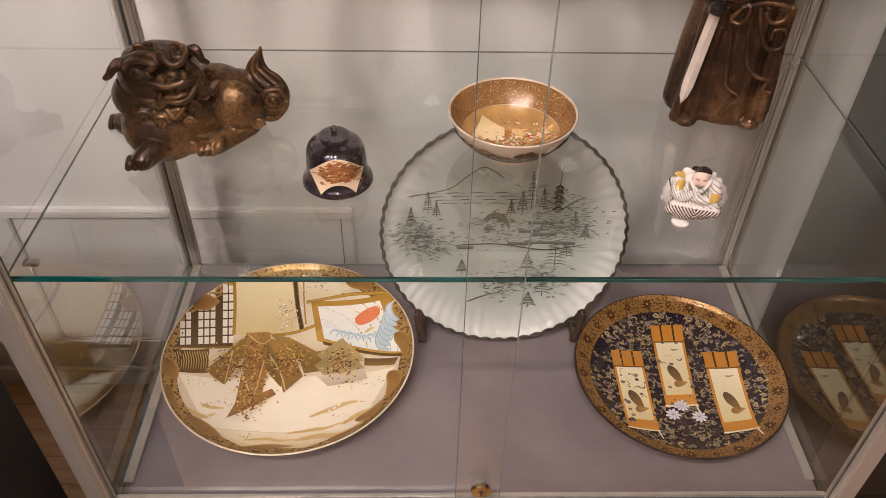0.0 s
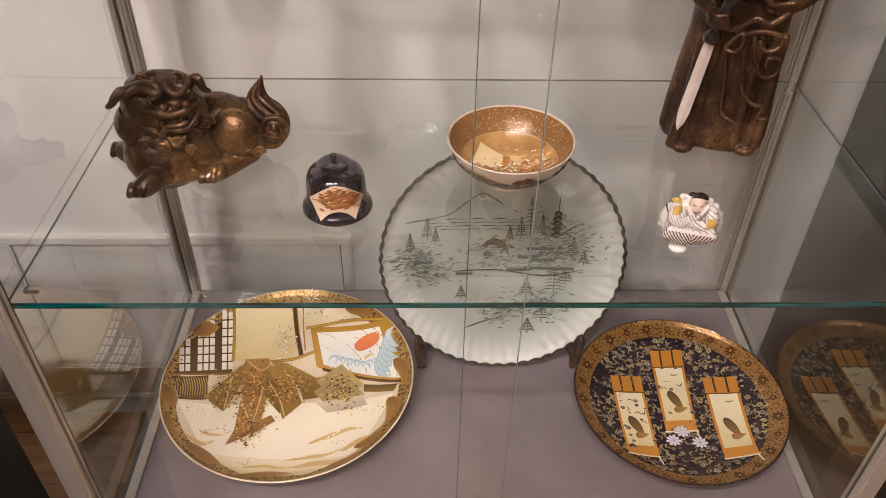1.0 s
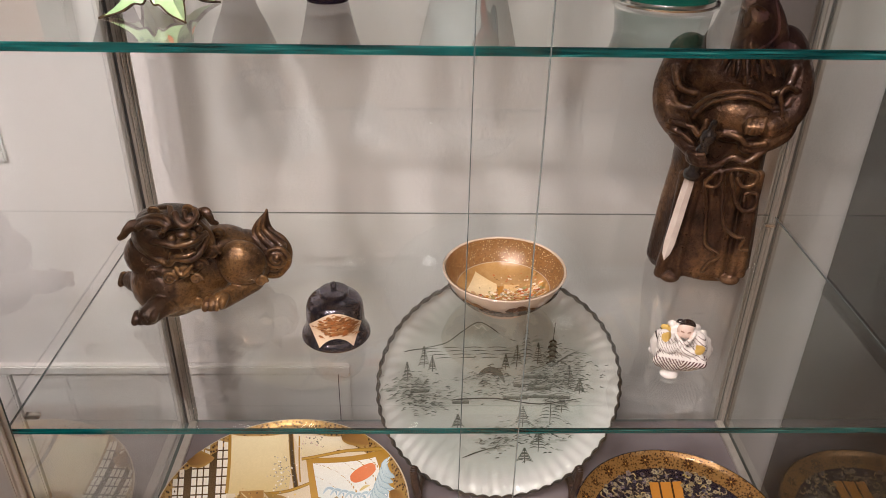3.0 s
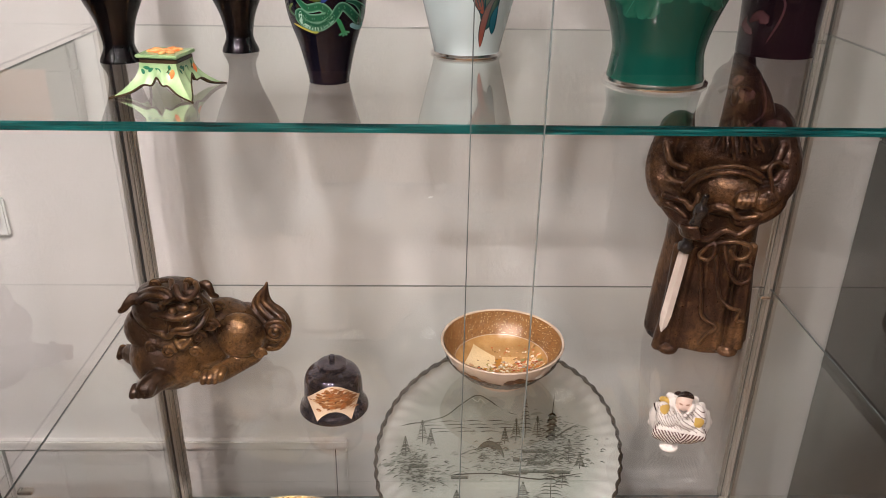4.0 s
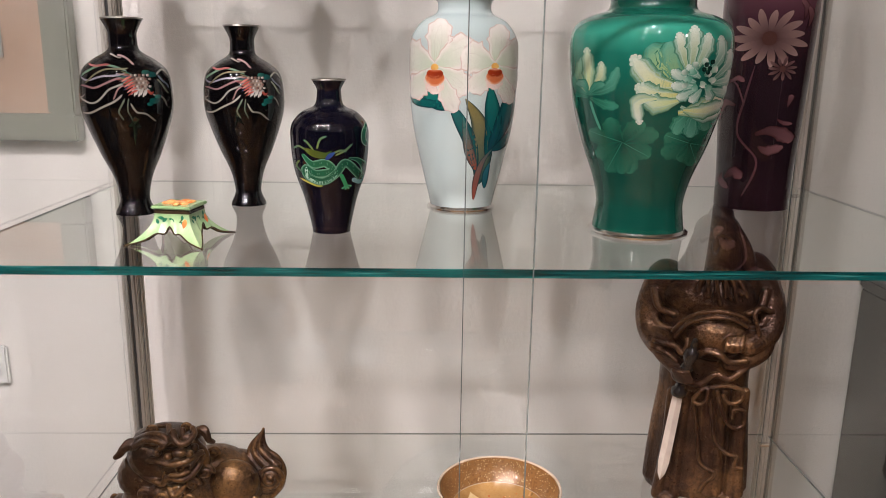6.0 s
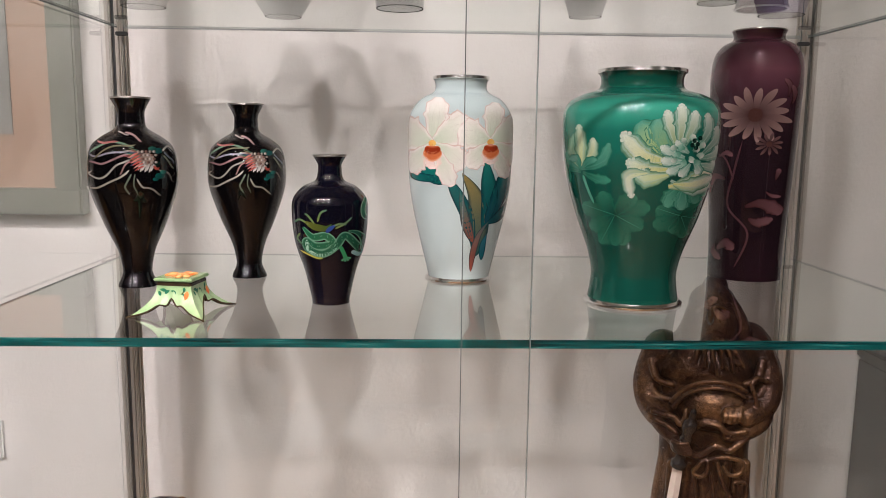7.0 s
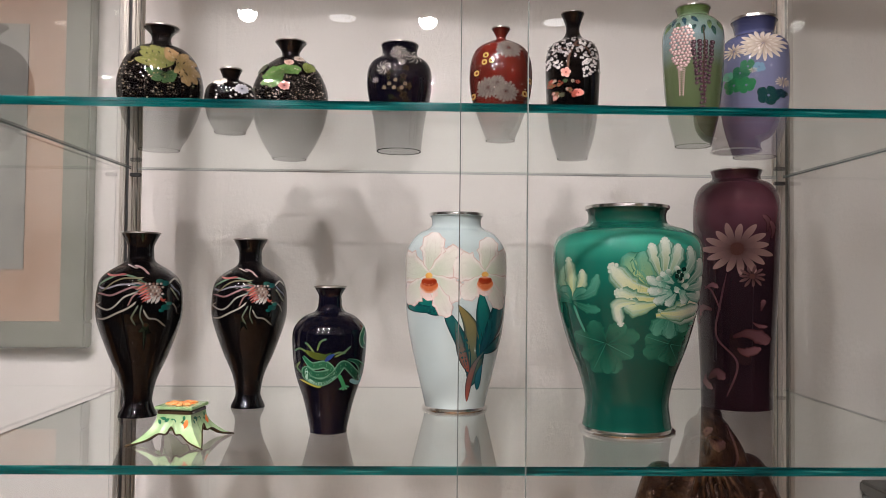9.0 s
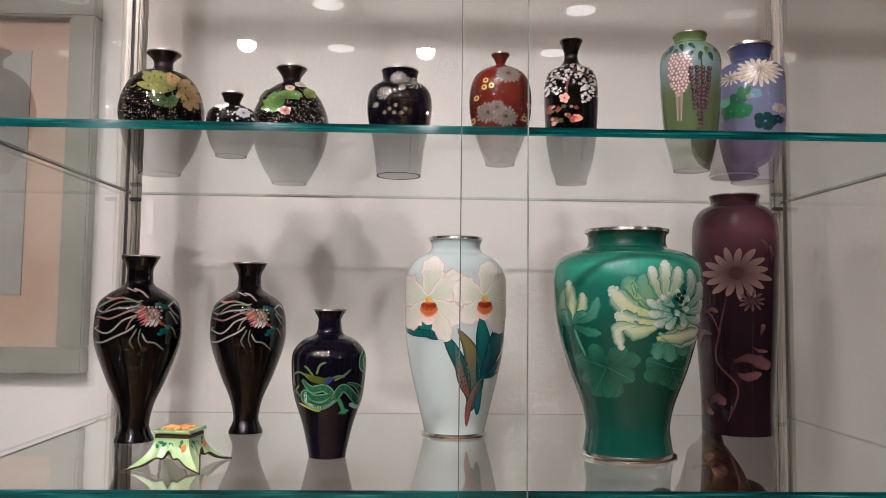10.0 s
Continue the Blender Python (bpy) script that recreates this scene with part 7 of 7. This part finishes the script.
c.rope([(0.0200, -0.0605, 0.1732), (0.0359, -0.0625, 0.1781), (0.0559, -0.0585, 0.1733), (0.0553, -0.0585, 0.1588), (0.0420, -0.0625, 0.1551), (0.0336, -0.0645, 0.1659)], 0.0034, 0.0027)
c.rope([(0.0161, -0.0605, 0.1710), (0.0233, -0.0565, 0.1288), (0.0306, -0.0565, 0.0965), (0.0455, -0.0585, 0.0825), (0.0588, -0.0565, 0.0789), (0.0566, -0.0565, 0.0647), (0.0670, -0.0545, 0.0623)], 0.0032, 0.0026)
c.rope([(0.0263, -0.0605, 0.1678), (0.0364, -0.0585, 0.1361), (0.0487, -0.0565, 0.1191), (0.0622, -0.0525, 0.1229), (0.0621, -0.0525, 0.1418), (0.0493, -0.0565, 0.1439), (0.0479, -0.0585, 0.1340)], 0.0032, 0.0026)
c.rope([(-0.0027, -0.0525, 0.1515), (0.0066, -0.0525, 0.1029), (0.0135, -0.0525, 0.0611), (0.0329, -0.0545, 0.0484), (0.0232, -0.0545, 0.0332), (0.0163, -0.0525, 0.0172)], 0.0029, 0.0024)
c.ball(-0.0244, -0.0400, -0.0042, 0.015, 0.016, 0.009)
c.ball(0.0531, -0.0400, 0.0087, 0.015, 0.016, 0.009)
# hooded head with a long spreading beard
c.ball(0.0097, -0.0140, 0.3407, 0.036, 0.034, 0.04)
c.ball(0.0084, -0.0100, 0.3688, 0.03, 0.028, 0.026)
c.ball(0.0111, -0.0080, 0.3872, 0.0165, 0.016, 0.022)
c.rope([(-0.0186, -0.0200, 0.3066), (-0.0205, -0.0220, 0.3375), (-0.0115, -0.0220, 0.3667), (0.0045, -0.0200, 0.3862)], 0.01, 0.007)
c.rope([(0.0540, -0.0180, 0.3153), (0.0450, -0.0200, 0.3469), (0.0319, -0.0200, 0.3715), (0.0136, -0.0180, 0.3921)], 0.011, 0.007)
c.ball(0.0072, -0.0500, 0.3588, 0.0045, 0.006, 0.011)
c.rope([(-0.0107, -0.0385, 0.3631), (-0.0022, -0.0445, 0.3694), (0.0061, -0.0465, 0.3664), (0.0146, -0.0445, 0.3709), (0.0245, -0.0385, 0.3663)], 0.0032, 0.0026)
c.rope([(0.0000, -0.0375, 0.3301), (-0.0065, -0.0425, 0.3036), (-0.0157, -0.0435, 0.2906)], 0.004, 0.0022)
c.rope([(0.0022, -0.0385, 0.3313), (-0.0071, -0.0441, 0.3055), (-0.0082, -0.0453, 0.2863)], 0.004, 0.0022)
c.rope([(0.0044, -0.0395, 0.3325), (0.0030, -0.0457, 0.3085), (-0.0008, -0.0471, 0.2821)], 0.004, 0.0022)
c.rope([(0.0066, -0.0405, 0.3337), (0.0024, -0.0473, 0.3103), (0.0048, -0.0489, 0.2911)], 0.004, 0.0022)
c.rope([(0.0087, -0.0415, 0.3349), (0.0124, -0.0489, 0.3133), (0.0121, -0.0507, 0.2870)], 0.004, 0.0022)
c.rope([(0.0109, -0.0425, 0.3361), (0.0118, -0.0505, 0.3151), (0.0195, -0.0525, 0.2828)], 0.004, 0.0022)
c.rope([(0.0133, -0.0415, 0.3354), (0.0222, -0.0489, 0.3144), (0.0247, -0.0507, 0.2928)], 0.004, 0.0022)
c.rope([(0.0158, -0.0405, 0.3346), (0.0222, -0.0473, 0.3125), (0.0318, -0.0489, 0.2898)], 0.004, 0.0022)
c.rope([(0.0182, -0.0395, 0.3339), (0.0326, -0.0457, 0.3117), (0.0389, -0.0471, 0.2868)], 0.004, 0.0022)
c.rope([(0.0206, -0.0385, 0.3332), (0.0325, -0.0441, 0.3098), (0.0441, -0.0453, 0.2968)], 0.004, 0.0022)
c.rope([(0.0231, -0.0375, 0.3325), (0.0429, -0.0425, 0.3090), (0.0512, -0.0435, 0.2938)], 0.004, 0.0022)
c.rope([(-0.0300, -0.0400, 0.1500), (-0.0315, -0.0410, 0.0729), (-0.0385, -0.0420, -0.0023)], 0.007, 0.0085)
c.rope([(-0.0106, -0.0400, 0.1531), (-0.0149, -0.0410, 0.0760), (-0.0157, -0.0420, 0.0025)], 0.007, 0.0085)
c.rope([(0.0092, -0.0400, 0.1563), (0.0113, -0.0410, 0.0809), (0.0081, -0.0420, 0.0076)], 0.007, 0.0085)
c.rope([(0.0371, -0.0400, 0.1608), (0.0356, -0.0410, 0.0854), (0.0375, -0.0420, 0.0138)], 0.007, 0.0085)
c.rope([(0.0522, -0.0400, 0.1632), (0.0560, -0.0410, 0.0892), (0.0548, -0.0420, 0.0175)], 0.007, 0.0085)
c.rope([(0.0610, -0.0400, 0.1646), (0.0613, -0.0410, 0.0902), (0.0648, -0.0420, 0.0196)], 0.007, 0.0085)
me = c.fired("warrior_statue", 0.0014, 2)
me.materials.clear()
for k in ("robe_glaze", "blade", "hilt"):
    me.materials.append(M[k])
bm = bmesh.new()
bm.from_mesh(me)
ax = Vector((-0.0218, -0.064, 0.159)), Vector((-0.0353, -0.060, 0.030))
pommel = Vector((-0.0061, -0.078, 0.2415))
ways = (ax[1] - ax[0]).normalized()
across = ways.cross(Vector((0, -1, 0))).normalized()
out = across.cross(ways).normalized()
sec = []
for t, w in ((0, 0.0062), (0.15, 0.0068), (0.5, 0.0072), (0.8, 0.0072), (0.93, 0.005), (1.0, 0.0008)):
    q = ax[0].lerp(ax[1], t)
    sec.append([bm.verts.new(q + across * w), bm.verts.new(q + out * 0.004), bm.verts.new(q - across * w), bm.verts.new(q - out * 0.004)])
for a, b in zip(sec, sec[1:]):
    for k in range(4):
        f = bm.faces.new((a[k], a[(k + 1) % 4], b[(k + 1) % 4], b[k]))
        f.material_index = 1
sec = []
grip = (pommel - ax[0]).normalized()
aside = grip.cross(Vector((0, -1, 0))).normalized()
ahead = aside.cross(grip).normalized()
for t, r in ((1.02, 0.001), (1.0, 0.0035), (0.93, 0.0042), (0.84, 0.0045), (0.80, 0.0085), (0.70, 0.0100), (0.62, 0.0075), (0.56, 0.0066), (0.50, 0.0090), (0.44, 0.0070), (0.28, 0.0066), (0.12, 0.0070), (0.09, 0.0105), (0.0, 0.0105), (-0.03, 0.004)):
    q = ax[0].lerp(pommel, t)
    sec.append([bm.verts.new(q + aside * (r * math.cos(a)) + ahead * (r * math.sin(a))) for a in (2 * math.pi * k / 14 for k in range(14))])
for a, b in zip(sec, sec[1:]):
    for k in range(14):
        f = bm.faces.new((a[k], a[(k + 1) % 14], b[(k + 1) % 14], b[k]))
        f.material_index, f.smooth = 2, True
bm.to_mesh(me)
bm.free()
figure = new("warrior_statue", me)
figure.matrix_world = pose(0.318, -0.130, Z1, 0, 0, -20)
tagged(figure, "brown glazed robed warrior statue holding a pale sword", "statue")

# small porcelain figurine
c = Clay()
c.ball(0.0011, 0.0040, 0.0246, 0.035, 0.02, 0.031)
c.ball(-0.0148, -0.0060, 0.0347, 0.013, 0.013, 0.015)
c.ball(0.0161, -0.0060, 0.0372, 0.013, 0.013, 0.015)
c.ball(0.0013, -0.0100, 0.0212, 0.03, 0.016, 0.016)
c.ball(0.0000, -0.0120, 0.0593, 0.0092, 0.009, 0.0108)
c.ball(0.0024, -0.0070, 0.0641, 0.0088, 0.008, 0.006)
c.ball(0.0036, -0.0030, 0.0654, 0.0035)
c.rope([(-0.0209, -0.0100, 0.0478), (-0.0208, -0.0180, 0.0392), (-0.0125, -0.0250, 0.0412), (-0.0075, -0.0270, 0.0476)], 0.0075, 0.005)
c.rope([(0.0160, -0.0100, 0.0498), (0.0184, -0.0180, 0.0418), (0.0074, -0.0250, 0.0402), (-0.0044, -0.0270, 0.0442)], 0.008, 0.005)
c.ball(-0.0075, -0.0280, 0.0475, 0.0042)
c.ball(-0.0096, -0.0200, 0.0027, 0.0105, 0.009, 0.005)
c.rope([(-0.0102, -0.0180, 0.0571), (-0.0047, -0.0240, 0.0530), (0.0007, -0.0250, 0.0500)], 0.0024, 0.0022)
c.rope([(0.0103, -0.0160, 0.0594), (0.0060, -0.0220, 0.0551), (0.0007, -0.0250, 0.0500)], 0.0024, 0.0022)
for k in range(5):
    u = k / 4
    c.rope([(-0.003 - 0.016 * u, -0.0235, 0.0345 - 0.003 * u), (-0.008 - 0.018 * u, -0.0265, 0.0250), (-0.012 - 0.014 * u, -0.0225, 0.0150 + 0.004 * u)], 0.0046, 0.0052)
    c.rope([(0.002 + 0.015 * u, -0.0235, 0.0345 + 0.003 * u), (-0.001 + 0.024 * u, -0.0270, 0.0265 + 0.002 * u), (-0.005 + 0.028 * u, -0.0230, 0.0160 + 0.008 * u)], 0.0046, 0.0052)
c.ball(-0.0293, 0.0060, 0.0142, 0.005, 0.004, 0.005)
c.ball(-0.0292, 0.0060, 0.0264, 0.005, 0.004, 0.005)
c.ball(-0.0262, 0.0060, 0.0377, 0.005, 0.004, 0.005)
c.ball(-0.0208, 0.0060, 0.0470, 0.005, 0.004, 0.005)
c.ball(-0.0133, 0.0060, 0.0536, 0.005, 0.004, 0.005)
c.ball(-0.0046, 0.0060, 0.0569, 0.005, 0.004, 0.005)
c.ball(0.0047, 0.0060, 0.0568, 0.005, 0.004, 0.005)
c.ball(0.0139, 0.0060, 0.0532, 0.005, 0.004, 0.005)
c.ball(0.0220, 0.0060, 0.0464, 0.005, 0.004, 0.005)
c.ball(0.0284, 0.0060, 0.0370, 0.005, 0.004, 0.005)
c.ball(0.0326, 0.0060, 0.0258, 0.005, 0.004, 0.005)
me = c.fired("seated_figurine", 0.0008, 2)
me.materials.clear()
me.materials.append(M["paint"])
col = me.color_attributes.new("Col", "FLOAT_COLOR", "POINT")
white, stripe, dark, ochre, flesh = (hexc(h) for h in ("d2cac2", "4a2e2e", "241a18", "b89650", "d2b8a8"))
for v, d in zip(me.vertices, col.data):
    x, y, z = v.co
    k = white
    if z > 0.058 and math.hypot(x - 0.001, z - 0.063) < 0.013 and (z - 0.0640) + (y + 0.0135) * 0.9 > 0.0035:
        k = dark
    elif y < -0.0175 and abs(z - 0.0622) < 0.0007 and 0.002 < abs(x) < 0.0056:
        k = hexc("8a6658")
    elif math.hypot(x + 0.001, z - 0.064) < 0.0098 and y < -0.008:
        k = flesh
    elif 0.009 < z < 0.031 and y < -0.013 and math.sin(x * 1750 + (z * 1250 if x < 0.001 else -z * 900)) > -0.1:
        k = stripe
    elif math.hypot(x + 0.0195, (z - 0.050) * 1.3) < 0.0055 or math.hypot(x - 0.018, (z - 0.044) * 1.3) < 0.0058:
        k = ochre
    elif y < -0.012 and 0.034 < z < 0.056 and math.sin(x * 1300 - abs(x) * 500 + z * 1500) > 0.86:
        k = stripe
    elif y > -0.010 and abs(math.hypot(x + 0.024, z - 0.042) - 0.0055) < 0.0009:
        k = dark
    elif y > -0.010 and abs(math.hypot(x + 0.008, z - 0.064) - 0.0045) < 0.0008:
        k = stripe
    d.color = (*k, 1)
small = new("seated_figurine", me)
small.matrix_world = pose(0.232, -0.368, Z1, 0, 0, -14)
tagged(small, "small white porcelain seated figurine in striped robe", "figurine")

# ---- wall things ----
panel = thing("wall_panel", -0.563, WALL_Y, 0.034, "white painted access panel with narrow raised frame", "panel")
for x0, x1, z0, z1 in ((-0.345, 0.35, -0.022, 0.0), (-0.345, 0.35, -0.40, -0.378), (-0.345, -0.323, -0.378, -0.022), (0.328, 0.35, -0.378, -0.022)):
    part("frame_strip", box(x0, x1, -0.016, 0.0, z0, z1, 0.003), M["trim"], panel)
part("leaf", box(-0.320, 0.325, -0.009, 0.0, -0.375, -0.025, 0.0015), M["trim"], panel)
part("gap", box(-0.3225, 0.3275, -0.004, 0.0, -0.3775, -0.0225), M["alu_dark"], panel, "dark gap round the panel")
M["frame_paint"] = mottled("sage_grey_frame_paint", (0.14, 0.145, 0.115), (0.18, 0.185, 0.15), 20, 0.5)
M["mat_board"] = mottled("salmon_mat_board", (0.44, 0.29, 0.215), (0.48, 0.32, 0.24), 30, 0.85)
M["print"] = mottled("grey_print", (0.24, 0.235, 0.225), (0.34, 0.33, 0.31), 12, 0.8)
picture = thing("picture", -0.897, WALL_Y, 1.206, "framed picture with sage frame and salmon mat, on the wall", "picture")
for x0, x1, z0, z1 in ((-0.29, 0.29, 0.275, 0.318), (-0.29, 0.29, -0.318, -0.275), (-0.29, -0.247, -0.275, 0.275), (0.247, 0.29, -0.275, 0.275)):
    part("frame", box(x0, x1, -0.03, 0.0, z0, z1, 0.003), M["frame_paint"], picture)
part("mat", box(-0.247, 0.247, -0.012, 0.0, -0.275, 0.275), M["mat_board"], picture, "salmon mat board")
part("print", box(-0.18, 0.18, -0.0145, -0.0125, -0.19, 0.22), M["print"], picture, "grey print")
part("glazing", box(-0.247, 0.247, -0.0225, -0.0205, -0.275, 0.275), M["door_glass"], picture)
socket = thing("wall_socket", -0.800, WALL_Y, 0.502, "white plastic wall socket", "socket")
part("plate", box(-0.028, 0.028, -0.010, 0.0, -0.035, 0.035, 0.003), M["white_metal"], socket)
part("insert", lathe([(0, -0.0), (0.018, -0.0), (0.019, 0.002), (0.016, 0.003), (0, 0.001)], 32), M["white_metal"], socket).matrix_local = pose(0, -0.0135, 0, 90)

# ---- lock ----
lock = cpart("lock", (lambda b: (bmesh.ops.transform(b, verts=b.verts, matrix=pose(0.006, -0.4925, 0.066, 90)), b)[1])(lathe([(0, 0.006), (0.006, 0.0065), (0.0125, 0.0055), (0.0135, 0.003), (0.0135, 0), (0, 0)], 40)), mottled("brass_lock", (0.55, 0.38, 0.16), (0.65, 0.48, 0.22), 90, 0.25, 1.0), "round brass lock")
keyhole = part("keyhole", (lambda b: (bmesh.ops.transform(b, verts=b.verts, matrix=cab @ pose(0.006, -0.4992, 0.066)), b)[1])(box(-0.0012, 0.0012, -0.0006, 0.0, -0.005, 0.001, 0, box(-0.003, 0.003, -0.0006, 0.0, 0.0005, 0.0045))), M["alu_dark"], lock)

# ---- parquet ----
PLANK = [finish(box(-0.2245, 0.2245, -0.0345, 0.0345, 0.0, 0.004, 0.0008), "plank", M["plank"]) for _ in range(1)][0]
PLANK.parent = floor
PLANK.location = (-1.5, -0.8, FLOOR_Z)
for j in range(14):
    for i in range(7):
        if i == 0 and j == 0:
            continue
        o = PLANK.copy()
        scene.collection.objects.link(o)
        o.location = (-1.5 + i * 0.45 + (j % 3) * 0.15, -0.8 + j * 0.07, FLOOR_Z)
